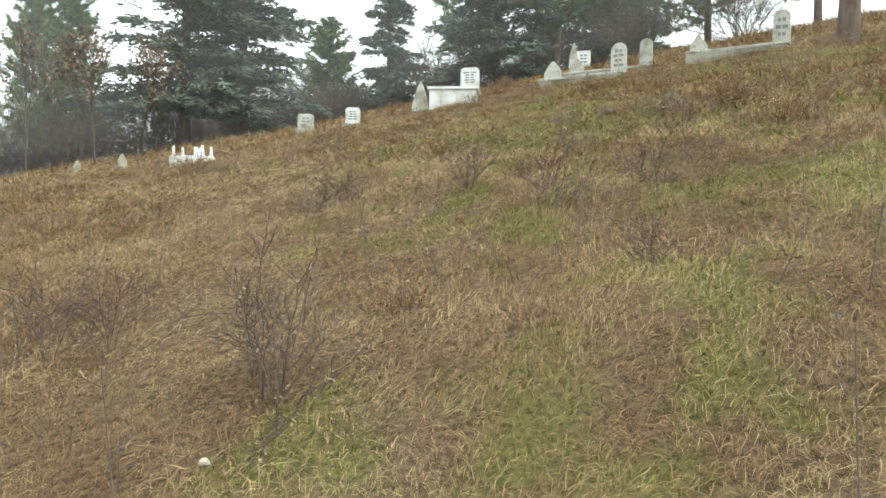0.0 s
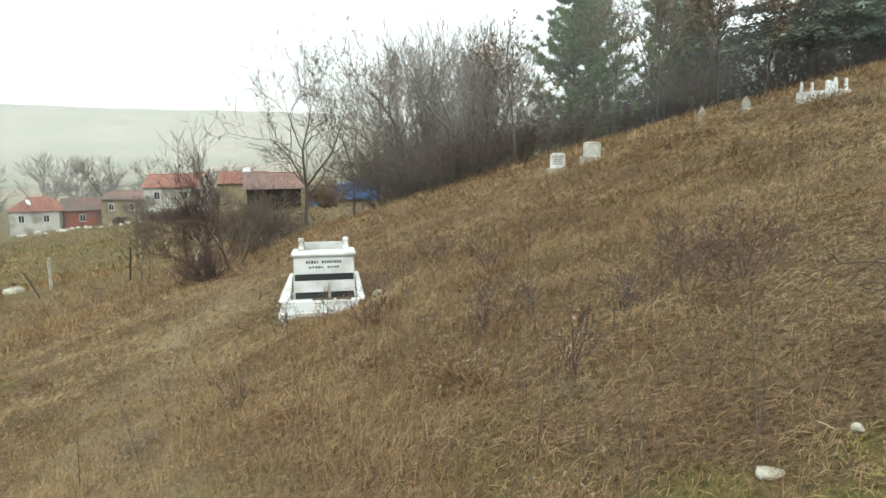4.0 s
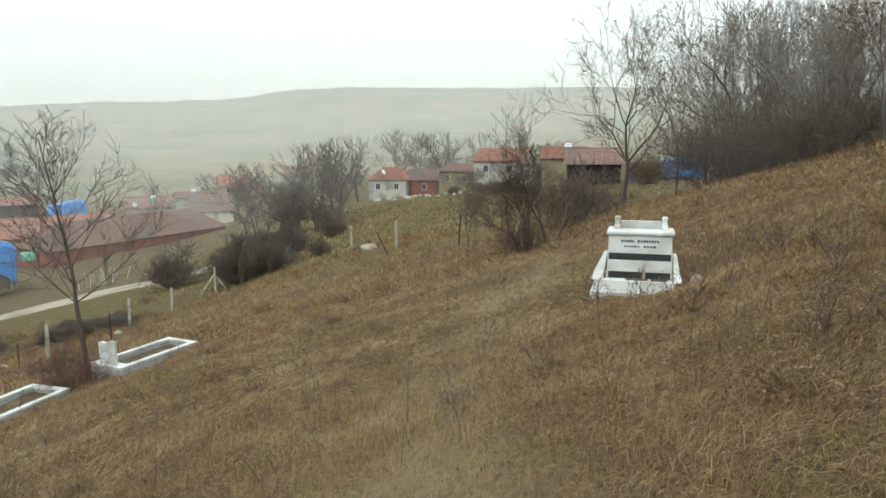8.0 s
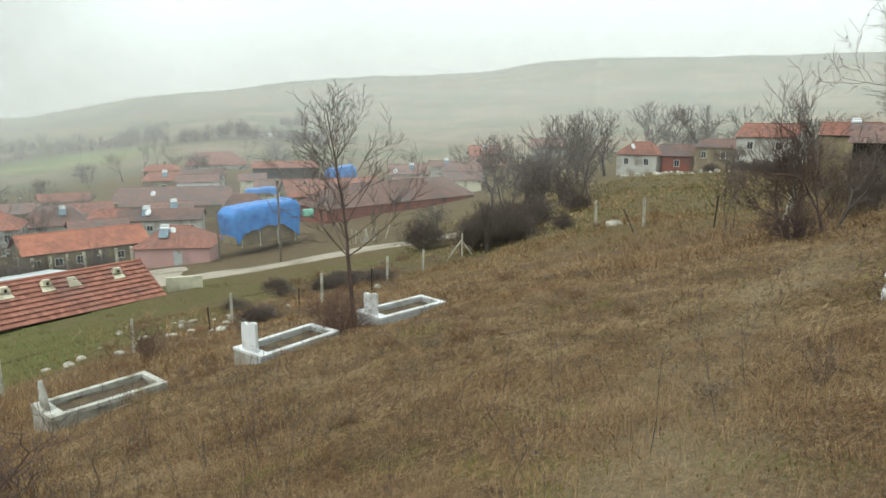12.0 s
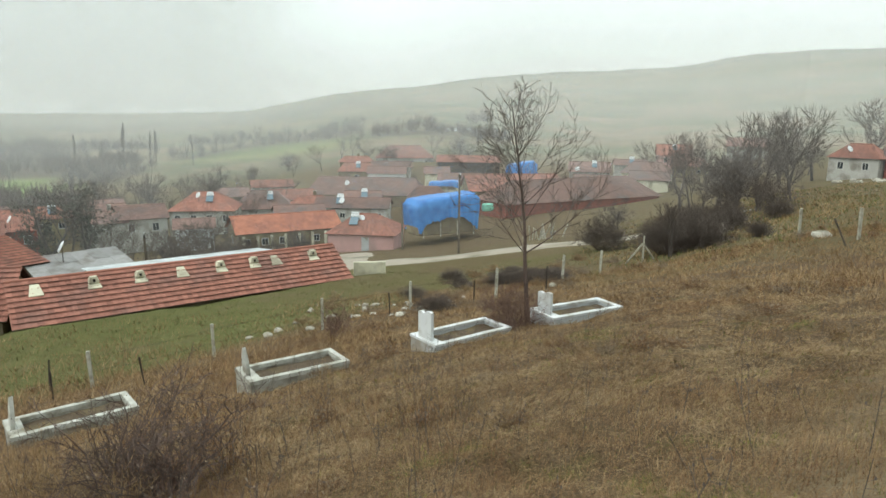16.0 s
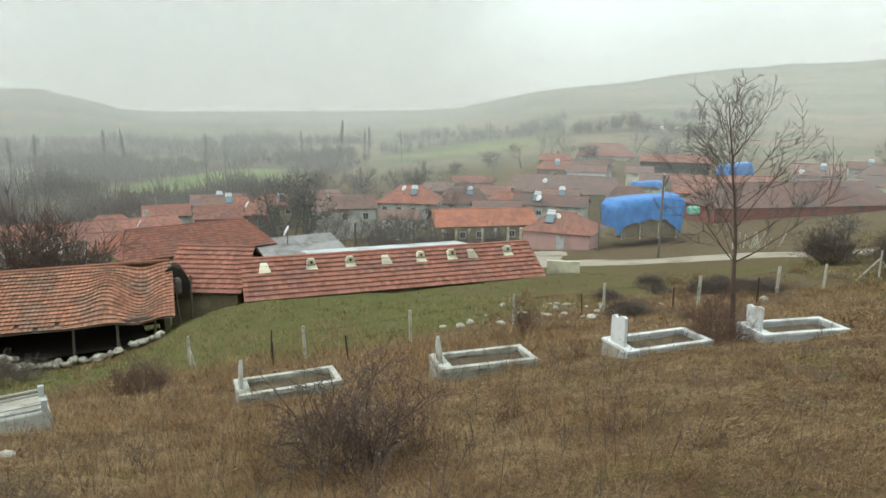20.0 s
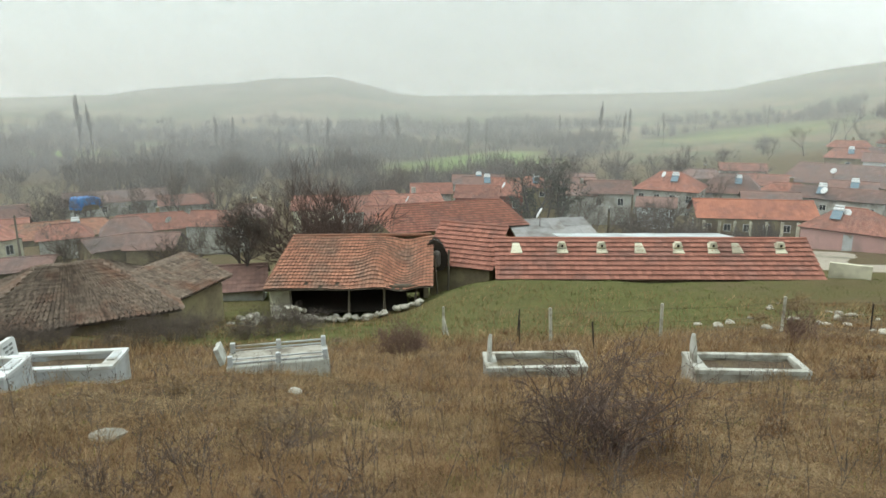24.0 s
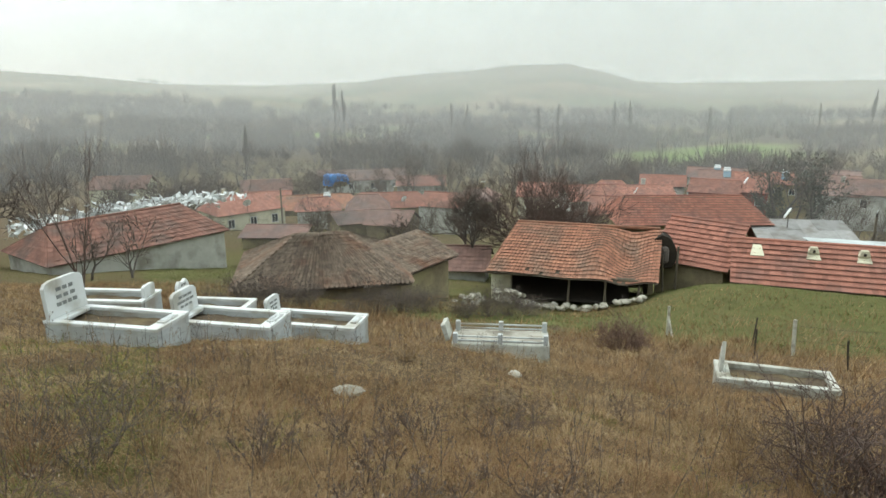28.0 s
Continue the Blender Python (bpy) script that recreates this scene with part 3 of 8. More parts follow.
def kerb_grave(label, x, y, rz, length, width, top, deep=0.9, rim=0.12, lip=0.06, stone=None, side=GREY_MARBLE, cap=MARBLE, plaque=False, foot=None, turn=0.0):
    """A kerbed grave: x, y is its head corner on the low side, rz the way to its foot. The cap lies level at height top."""
    a = radians(rz)
    cx = x + math.cos(a) * length / 2 - math.sin(a) * width / 2
    cy = y + math.sin(a) * length / 2 + math.cos(a) * width / 2
    g = thing("kerbed_grave", pose(cx, cy, top - deep, 0, 0, rz), label, "grave", "kerbed graves on the slope")
    L, W, t = length / 2, width / 2, rim
    inset = 0.02
    one_box("side_slab", (length - 2 * inset, t - inset, deep - lip), (0, -W + t / 2, (deep - lip) / 2), side, g, bevel=0.006)
    one_box("side_slab", (length - 2 * inset, t - inset, deep - lip), (0, W - t / 2, (deep - lip) / 2), side, g, bevel=0.006)
    one_box("end_slab", (t - inset, width - 2 * t - 0.004, deep - lip), (-L + t / 2, 0, (deep - lip) / 2), side, g, bevel=0.006)
    one_box("end_slab", (t - inset, width - 2 * t - 0.004, deep - lip), (L - t / 2, 0, (deep - lip) / 2), side, g, bevel=0.006)
    one_box("rim_slab", (length, t, lip), (0, -W + t / 2, deep - lip / 2), cap, g, bevel=0.012)
    one_box("rim_slab", (length, t, lip), (0, W - t / 2, deep - lip / 2), cap, g, bevel=0.012)
    head_w = 0.26 if stone else t
    one_box("rim_slab", (head_w, width - 2 * t - 0.002, lip), (-L + head_w / 2, 0, deep - lip / 2 - 0.002), cap, g, bevel=0.012)
    foot_w = 0.22 if plaque else t
    one_box("rim_slab", (foot_w, width - 2 * t - 0.002, lip), (L - foot_w / 2, 0, deep - lip / 2 - 0.002), cap, g, bevel=0.012)
    bm = bmesh.new()
    bmesh.ops.create_grid(bm, x_segments=16, y_segments=8, size=0.5, matrix=pose(0, 0, deep - 0.13) @ Matrix.Diagonal((length - 2 * t, width - 2 * t, 1, 1)))
    for v in bm.verts:
        v.co.z += 0.03 * noise.noise(v.co * 4.0 + Vector((x, y, 0)))
    part("soil", bm, SOIL, g, "dark weedy soil fill")
    if stone:
        kind, w, h, lines, tilt = stone
        headstone(g, kind, w, h, 0.07, (-L + 0.06 + (0.12 if turn else 0), 0, deep - 0.003), cap, lines, tilt, turn)
    if foot:
        headstone(g, foot[0], foot[1], foot[2], 0.07, (L - (0.2 if turn else 0.1), 0, deep - 0.003), cap, 0, 0, turn, name="footstone")
    if plaque:
        one_box("plaque", (0.13, width * 0.42, 0.035), (L - 0.11, 0, deep + 0.012), cap, g, bevel=0.006)
        one_box("plaque_edge", (0.09, width * 0.34, 0.008), (L - 0.11, 0, deep + 0.032), GREY_MARBLE, g)
    return g


kerb_grave("grey marble kerbed grave with white rim and broken-topped headstone", -12.82, -1.88, 135, 2.1, 0.92, -4.59, stone=("broken", 0.46, 0.62, 0, 0))
kerb_grave("old kerbed grave with flaking white rim and slim headstone", -11.37, -5.19, 133, 2.1, 0.9, -5.01, stone=("point", 0.26, 0.55, 0, -4), side=CONCRETE, cap=OLD_STONE, lip=0.09)
kerb_grave("old kerbed grave with flaking white rim behind a thorn bush", -9.55, -8.72, 138, 2.1, 0.9, -5.52, stone=("point", 0.26, 0.58, 0, 3), side=CONCRETE, cap=OLD_STONE, lip=0.09)
kerb_grave("grey marble kerbed grave with white rim beside a small tree", -14.35, 0.50, 127, 2.05, 0.88, -4.36, stone=("broken", 0.46, 0.5, 0, 0))
kerb_grave("large white marble kerbed grave with lettered headstone", 1.58, -11.86, 143, 2.02, 0.86, -3.62, stone=("scroll", 0.84, 0.60, 3, -4), plaque=True, deep=1.2)
kerb_grave("white marble kerbed grave with lettered headstone and foot plaque", -0.2, -12.02, 143, 1.9, 0.86, -3.95, stone=("scroll", 0.7, 0.43, 3, -4), plaque=True, deep=1.3)
kerb_grave("small white marble kerbed grave with lettered headstone", -1.75, -12.22, 143, 1.85, 0.82, -4.3, stone=("scroll", 0.5, 0.37, 3, -4), plaque=True, deep=1.3)
kerb_grave("child's white marble grave with a heart-shaped stone", -0.35, -14.0, 148, 1.5, 0.7, -4.35, stone=("heart", 0.46, 0.5, 3, -4), deep=1.2)
kerb_grave("white kerbed grave half hidden behind a larger one", 1.65, -14.7, 150, 1.7, 0.8, -4.12, stone=None, foot=("scroll", 0.4, 0.24), deep=1.4)
# the old graves up the hill
kerb_grave("long grey stone kerbed grave with two upright stones on the hill", 10.42, 11.80, 136, 1.95, 0.85, 3.66, turn=90, deep=0.75, stone=("round", 0.32, 0.72, 3, 0), foot=("point", 0.34, 0.42), side=CONCRETE, cap=OLD_STONE, lip=0.05)
kerb_grave("old stone kerbed grave with round-topped headstone on the hill", 7.80, 13.52, 134, 1.9, 0.85, 3.28, turn=90, deep=0.75, stone=("round", 0.34, 0.68, 4, 0), foot=("point", 0.4, 0.46), side=CONCRETE, cap=OLD_STONE, lip=0.05)
kerb_grave("old stone kerbed grave with slim headstone on the hill", 8.72, 14.02, 136, 2.0, 0.8, 3.60, turn=90, deep=0.75, stone=("round", 0.28, 0.66, 0, 0), foot=("point", 0.34, 0.4), side=CONCRETE, cap=OLD_STONE, lip=0.05)


def raised_tomb(label, x, y, rz, length, width, high, down=0.6):
    """A closed tomb box with a cap, and a headstone on it."""
    m = on_ground(x, y, rz)
    g = thing("raised_tomb", m, label, "tomb", "tombs on the hill")
    one_box("body", (length, width, high + down), (0, 0, (high - down) / 2), MARBLE, g, bevel=0.01)
    one_box("cap_slab", (length + 0.08, width + 0.08, 0.06), (0, 0, high + 0.03), MARBLE, g, bevel=0.012)
    headstone(g, "scroll", 0.42, 0.46, 0.07, (-length / 2 + 0.16, 0.1, high + 0.057), MARBLE, 5, 0, 84)
    headstone(g, "point", 0.4, 0.5 + down, 0.07, (length / 2 + 0.22, 0.1, -down), OLD_STONE, 0, 0, 84, name="footstone")
    return g


raised_tomb("white marble tomb box with lettered headstone on the hill", 4.08, 14.84, 160, 1.05, 0.7, 0.27)

g = thing("small_tomb", on_ground(-1.42, 14.1, 150) @ Matrix.Diagonal((0.78, 0.78, 0.78, 1)), "small white tomb with turned corner posts under the cedars", "tomb", "tombs on the hill")
one_box("body", (1.0, 0.5, 0.7), (0, 0, -0.13), MARBLE, g, bevel=0.01)
for sx, sy in ((-1, -1), (-1, 1), (1, -1), (1, 1)):
    px, py = sx * 0.42, sy * 0.18
    post = rod("corner_post", (px, py, 0.218), (px, py, 0.40), 0.05, 0.03, MARBLE, g, 10)
    rod("post_ball", (px, py, 0.398), (px, py, 0.47), 0.036, 0.03, MARBLE, g, 10)
one_box("panel", (0.06, 0.36, 0.22), (-0.2, 0, 0.327), MARBLE, g, bevel=0.01)


def lone_stone(label, x, y, rz, kind, w, h, lines, material=MARBLE, tilt=0.0):
    g = thing("gravestone", on_ground(x, y, rz), label, "gravestone", "single upright gravestones")
    one_box("footing", (0.22, w + 0.14, 0.5), (0.03, 0, -0.17), CONCRETE, g, bevel=0.01)
    headstone(g, kind, w, h, 0.07, (0, 0, 0.075), material, lines, tilt)


lone_stone("white upright gravestone with lettering in long grass", 2.0, 16.7, -100, "scroll", 0.36, 0.40, 4)
lone_stone("white weathered gravestone below cedar trees", 0.89, 17.3, -95, "scroll", 0.40, 0.38, 2, OLD_STONE)
lone_stone("white lettered gravestone under a pine", -5.8, 12.4, -65, "scroll", 0.30, 0.30, 4)
lone_stone("pale blank gravestone leaning under a pine", -5.05, 12.3, -60, "scroll", 0.32, 0.28, 0, OLD_STONE, 3)
lone_stone("small pale gravestone among trees", -3.0, 15.6, -80, "point", 0.18, 0.27, 0, CONCRETE)
lone_stone("small pale gravestone in the brush", -4.2, 16.8, -70, "point", 0.17, 0.26, 0, CONCRETE)
lone_stone("white gravestone far up between pine trunks", 9.3, 19.2, -120, "flat", 0.42, 0.5, 3)
lone_stone("pale gravestone far up between pine trunks", 8.7, 18.6, -120, "point", 0.26, 0.8, 0, OLD_STONE)

# ---- the white monument with black bands ----
TX, TY, TR = -6.13, 6.22, -45.0
g = thing("marble_monument", pose(TX, TY, -1.90, 0, 0, TR), "stepped white marble monument with black granite bands and two finials", "monument")
FW, TL = 0.76, 0.42
# local x looks to the path, y runs across its front
one_box("base_step", (0.92, 1.06, 0.42), (-0.21, -0.05, -0.13), MARBLE, g, bevel=0.012, label="stained white marble base step")
one_box("second_step", (0.66, 0.93, 0.14), (-0.16, -0.03, 0.147), MARBLE, g, bevel=0.012)
bm = bmesh.new()
box(bm, (TL, FW, 0.55), (-TL / 2, 0, 0.487))
for v in bm.verts:
    if v.co.z < 0.4:
        v.co.y *= 1.05
        v.co.x += 0.02 if v.co.x > -TL / 2 else -0.02
bmesh.ops.bevel(bm, geom=list(bm.edges), offset=0.01, segments=2, affect="EDGES")
part("body", bm, MARBLE, g)
one_box("lower_band", (0.03, FW * 0.985, 0.085), (0.012, 0, 0.262), BLACK_STONE, g, label="black granite band")
one_box("upper_band", (0.03, FW * 0.985, 0.085), (-0.001, 0, 0.495), BLACK_STONE, g, label="black granite band")
one_box("cap_slab", (TL + 0.07, FW + 0.06, 0.055), (-TL / 2, 0, 0.792), MARBLE, g, bevel=0.022, label="rounded white marble cap")
for ln, lw, z, hgt in ((0, 0.46, 0.69, 0.036), (1, 0.39, 0.61, 0.052)):
    n = 14 if ln == 0 else 10
    for k in range(n):
        if k == (5 if ln == 0 else 5):
            continue
        one_box("lettering_bar", (0.005, lw / n * (0.78 - 0.2 * (k % 3 == 1)), hgt * (1.0 if k % 4 else 0.9)), (0.003, -lw / 2 + (k + 0.5) * lw / n, z), INK, g)
for sy in (-0.29, 0.29):
    one_box("finial_foot", (0.17, 0.075, 0.05), (-0.24, sy, 0.843), MARBLE, g, bevel=0.012)
    rod("finial_shaft", (-0.24, sy, 0.865), (-0.24, sy, 0.93), 0.036, 0.026, MARBLE, g, 12)
    one_box("finial_head", (0.072, 0.072, 0.052), (-0.24, sy, 0.954), MARBLE, g, bevel=0.016)
one_box("rail_panel", (0.035, 0.51, 0.10), (-0.30, 0, 0.869), GREY_MARBLE, g, bevel=0.008)
rod("tap_pipe", (0.05, 0.06, 0.21), (0.05, 0.06, 0.42), 0.017, 0.014, POST_WHITE, g, 8, "white upright water pipe")
for k, (yy, ww) in enumerate(((0.24, 0.2), (-0.08, 0.16), (0.04, 0.14))):
    one_box("mud_stain_crumb", (0.04, ww, 0.03), (0.12, yy, 0.225), SOIL, g, bevel=0.01)
for sy, flare in ((-1, 0.15), (1, 0.07)):
    # side walls that slope down and outwards to the step
    bm = bmesh.new()
    y0 = FW / 2 + 0.018
    ring = [(-0.40, y0, 0.50), (-0.08, y0, 0.50), (0.13, y0 + flare * 0.25, 0.20), (-0.42, y0 + flare * 0.25, 0.20)]
    inner = [bm.verts.new((x, sy * y, z)) for x, y, z in ring]
    outer = [bm.verts.new((x, sy * (y + 0.05 + (flare * 0.7 if z < 0.4 else 0)), z)) for x, y, z in ring]
    bm.faces.new(inner)
    bm.faces.new(outer[::-1])
    for q in range(4):
        bm.faces.new((inner[q - 1], inner[q], outer[q], outer[q - 1]))
    bmesh.ops.recalc_face_normals(bm, faces=bm.faces)
    bmesh.ops.bevel(bm, geom=list(bm.edges), offset=0.012, segments=2, affect="EDGES")
    part("wing_wall", bm, MARBLE, g)
bm = bmesh.new()
bmesh.ops.create_icosphere(bm, subdivisions=3, radius=0.1, matrix=pose(0, 0, 0.02) @ Matrix.Diagonal((1, 0.8, 0.85, 1)))
for v in bm.verts:
    v.co *= 1 + 0.4 * noise.noise(v.co * 9.0)
tagged(part("round_stone", bm, CONCRETE, None), "round grey stone beside the white monument", "stone")
bpy.data.objects["round_stone"].matrix_world = pose(-5.55, 6.62, gz(-5.55, 6.62) + 0.01)

# ---- the low railed grave ----
a = radians(149)
g = thing("railed_grave", pose(-5.1 + math.cos(a) * 0.95 - math.sin(a) * 0.41, -11.09 + math.sin(a) * 0.95 + math.cos(a) * 0.41, -5.95, 0, 0, 149), "low white painted grave with small corner posts and iron rails", "grave")
bm = bmesh.new()
box(bm, (1.86, 0.8, 1.02), (0, 0, 0.53))
for v in bm.verts:
    if v.co.z < 0.5:
        v.co.x *= 1.07
        v.co.y *= 1.12
bmesh.ops.bevel(bm, geom=list(bm.edges), offset=0.012, segments=2, affect="EDGES")
part("base", bm, OLD_STONE, g, "sloping whitewashed base")
one_box("inner_bed", (1.6, 0.56, 0.03), (0, 0, 1.052), CONCRETE, g)
for k in range(3):
    for s in (-1, 1):
        one_box("post", (0.09, 0.09, 0.2), ((k - 1) * 0.86, s * 0.34, 1.138), GREY_MARBLE, g, bevel=0.01)
for s in (-1, 1):
    for z in (1.09, 1.17):
        one_box("rail", (1.7, 0.025, 0.025), (0, s * 0.34, z), GREY_MARBLE, g)
headstone(g, "broken", 0.5, 0.34, 0.09, (-1.05, 0, 1.02), OLD_STONE, 0, -18)

# ---- houses of the village ----


def tile_field(name, e0, e1, r0, r1, rows, cols, material, parent, sag=None, seed=0, lift=0.035, ragged=0.0, jitter=0.012, relief=0.55):
    """Overlapping roof tiles between an eave e0-e1 and a ridge r0-r1, each a small bent plate."""
    rng = np.random.default_rng(seed)
    e0, e1, r0, r1 = (np.array(p, float) for p in (e0, e1, r0, r1))
    nrm = np.cross(e1 - e0, r0 - e0)
    nrm /= np.linalg.norm(nrm)
    if nrm[2] < 0:
        nrm = -nrm
    i, j = np.meshgrid(np.arange(rows), np.arange(cols), indexing="ij")
    i, j = i.ravel(), j.ravel()
    if ragged:
        keep = ~((i < 1 + rng.integers(0, 2, len(i))) & (rng.random(len(i)) < ragged))
        i, j = i[keep], j[keep]
    n = len(i)

    def place(u, v):
        p = (e0 + (e1 - e0) * u[:, None]) * (1 - v)[:, None] + (r0 + (r1 - r0) * u[:, None]) * v[:, None]
        if sag is not None:
            p = p + np.array([[0, 0, 1.0]]) * sag(u, v)[:, None]
        return p

    prof = [(0.0, 0.0), (0.3, 0.9), (0.62, 0.15), (1.04, 0.55)]
    du = rng.normal(0, jitter, n) / cols
    dh = rng.normal(0, 0.004, n)
    vs = []
    for vv, hh in ((0.0, 1.0), (1.12, 0.15)):
        for pu, ph in prof:
            u = (j + pu) / cols + du
            v = (i + vv) / rows
            h = lift * (hh + relief * ph) + dh
            vs.append(place(u, np.minimum(v, 1.0)) + nrm[None] * h[:, None])
    verts = np.stack(vs, 1).reshape(-1, 3)
    b = (np.arange(n) * 8)[:, None, None]
    q = np.array([[0, 1, 5, 4], [1, 2, 6, 5], [2, 3, 7, 6]])[None]
    ob = mesh_of(name, verts, (b + q).reshape(-1, 4), material, parent)
    return tagged(ob, kind="stuff")


def window(parent, x, y, z, w, h, ny=-1, frame_mat=FRAME_PAINT, rz=0.0):
    """A window set in a wall at y: frame, pane, bar and sill."""
    m = pose(x, y, z, 0, 0, rz)
    fr = new("window", None)
    fr.parent = parent
    fr.matrix_basis = m
    d = 0.03 * ny
    one_box("pane", (w, 0.02, h), (0, d, 0), GLASS_DARK, fr)
    for sx in (-1, 1):
        one_box("frame_side", (0.07, 0.05, h + 0.14), (sx * (w / 2 + 0.035), d * 1.3, 0), frame_mat, fr)
    one_box("frame_top", (w, 0.05, 0.07), (0, d * 1.3, h / 2 + 0.035), frame_mat, fr)
    one_box("sill", (w + 0.2, 0.12, 0.06), (0, d * 1.5, -h / 2 - 0.045), frame_mat, fr)
    one_box("bar", (0.045, 0.03, h), (0, d * 1.6, 0), frame_mat, fr)


def house(label, x0, y0, x1, y1, eave, width, rise, wall_mat, roof_mat, hip=0.0, wins=0, win_h=1.0, door=None, chimney=None, over=0.35, tile=0.45, low=None, storeys=1, tank=None, name="village_house", seed=1, category="house", lift=0.06, relief=0.4, jitter=0.012):
    """A house whose front eave runs from (x0, y0) to (x1, y1), as seen from the hill; the rest lies behind it."""
    A, B = Vector((x0, y0)), Vector((x1, y1))
    d = B - A
    length = d.length
    ux = d.normalized()
    uy = Vector((-ux.y, ux.x))
    if uy.dot((A + B) / 2) < 0:
        uy = -uy
        A, B, ux = B, A, -ux
        uy = Vector((-ux.y, ux.x))
    c = (A + B) / 2 + uy * (width / 2)
    rz = math.degrees(math.atan2(ux.y, ux.x))
    corners = [A, B, A + uy * width, B + uy * width]
    floor_z = min(gz(p.x, p.y) for p in corners) - 0.3
    if low is not None:
        floor_z = low
    g = thing(name, pose(c.x, c.y, floor_z, 0, 0, rz), label, category, "houses of the village")
    h = eave - floor_z
    L, W = length / 2 - over, width / 2 - over
    L2, W2 = length / 2, width / 2
    top = h + 0.02
    slope = rise / W2
    bm = bmesh.new()
    wall_top = h + over * slope - 0.06
    pts = [(-L, -W, 0), (L, -W, 0), (L, W, 0), (-L, W, 0), (-L, -W, wall_top), (L, -W, wall_top), (L, W, wall_top), (-L, W, wall_top)]
    vs = [bm.verts.new(p) for p in pts]
    for f in ((0, 1, 5, 4), (1, 2, 6, 5), (2, 3, 7, 6), (3, 0, 4, 7), (3, 2, 1, 0)):
        bm.faces.new([vs[k] for k in f])
    if not hip:
        peak = h + rise - 0.08
        a, b = bm.verts.new((-L, 0, peak)), bm.verts.new((L, 0, peak))
        bm.faces.new((vs[7], vs[4], a))
        bm.faces.new((vs[5], vs[6], b))
    part("wall", bm, wall_mat, g)
    hx = L2 - hip
    ridge = h + rise
    # the boarding under the tiles
    bm = bmesh.new()
    e = [bm.verts.new(p) for p in ((-L2, -W2, h), (L2, -W2, h), (L2, W2, h), (-L2, W2, h))]
    r = [bm.verts.new((-hx, 0, ridge)), bm.verts.new((hx, 0, ridge))]
    for f in ((e[0], e[1], r[1], r[0]), (e[2], e[3], r[0], r[1]), (e[1], e[2], r[1]), (e[3], e[0], r[0])):
        if hip or len(f) == 4:
            bm.faces.new(f)
    bmesh.ops.solidify(bm, geom=list(bm.faces), thickness=0.09)
    roof = part("roof", bm, OLD_WOOD if tile < 0.4 else roof_mat, g)
    rows = max(4, int(math.hypot(W2, rise) / tile))
    cols = max(4, int(length / (tile * 0.8)))
    tile_field("roof_tiles", (-L2, -W2, h), (L2, -W2, h), (-hx, 0, ridge), (hx, 0, ridge), rows, cols, roof_mat, roof, seed=seed, lift=lift, relief=relief, jitter=jitter)
    tile_field("roof_tiles", (L2, W2, h), (-L2, W2, h), (hx, 0, ridge), (-hx, 0, ridge), rows, cols, roof_mat, roof, seed=seed + 1, lift=lift, relief=relief, jitter=jitter)
    if hip:
        cw = max(4, int(width / (tile * 0.8)))
        tile_field("roof_tiles", (L2, -W2, h), (L2, W2, h), (hx, -0.01, ridge), (hx, 0.01, ridge), rows, cw, roof_mat, roof, seed=seed + 2, lift=lift, relief=relief, jitter=jitter)
        tile_field("roof_tiles", (-L2, W2, h), (-L2, -W2, h), (-hx, 0.01, ridge), (-hx, -0.01, ridge), rows, cw, roof_mat, roof, seed=seed + 3, lift=lift, relief=relief, jitter=jitter)
    rod("ridge_cap", (-hx, 0, ridge + 0.03), (hx, 0, ridge + 0.03), 0.1, 0.1, roof_mat, roof, 6)
    for s in range(storeys):
        z = h - 1.15 - s * 2.7
        for k in range(wins):
            window(g, -L + (k + 0.5) * 2 * L / wins, -W, z, 0.75, win_h)
    if wins:
        window(g, L, 0, h - 1.1, 0.7, win_h, rz=90)
        window(g, -L, 0, h - 1.1, 0.7, win_h, rz=-90)
    if door is not None:
        one_box("door", (0.95, 0.05, 2.0), (door, -W - 0.02, h - 1.3), GREY_MARBLE, g, label="grey metal door")
    if chimney is not None:
        ch = one_box("chimney", (0.5, 0.5, 1.1), (chimney, 0.5, ridge + 0.25), wall_mat, g)
        one_box("chimney_cap", (0.62, 0.62, 0.08), (chimney, 0.5, ridge + 0.84), CONCRETE, ch)
    if tank is not None:
        t = new("solar_heater")
        t.parent = g
        t.matrix_basis = pose(tank, -W2 * 0.45, h + rise * 0.6) @ Matrix.Diagonal((0.72, 0.72, 0.72, 1))
        tagged(t, "white tank over a dark solar panel")
        one_box("panel", (1.5, 1.9, 0.08), (0, -0.3, 0.32), SOLAR, t, rx=36)
        rod("tank", (-0.75, 0.65, 1.05), (0.75, 0.65, 1.05), 0.26, 0.26, TANK, t, 12)
        rod("tank", (-0.65, 0.85, 1.5), (0.65, 0.85, 1.5), 0.2, 0.2, TANK, t, 12)
        for sx in (-0.7, 0.7):
            one_box("leg", (0.05, 0.05, 1.0), (sx, 0.6, 0.6), RUST, t)
    return g


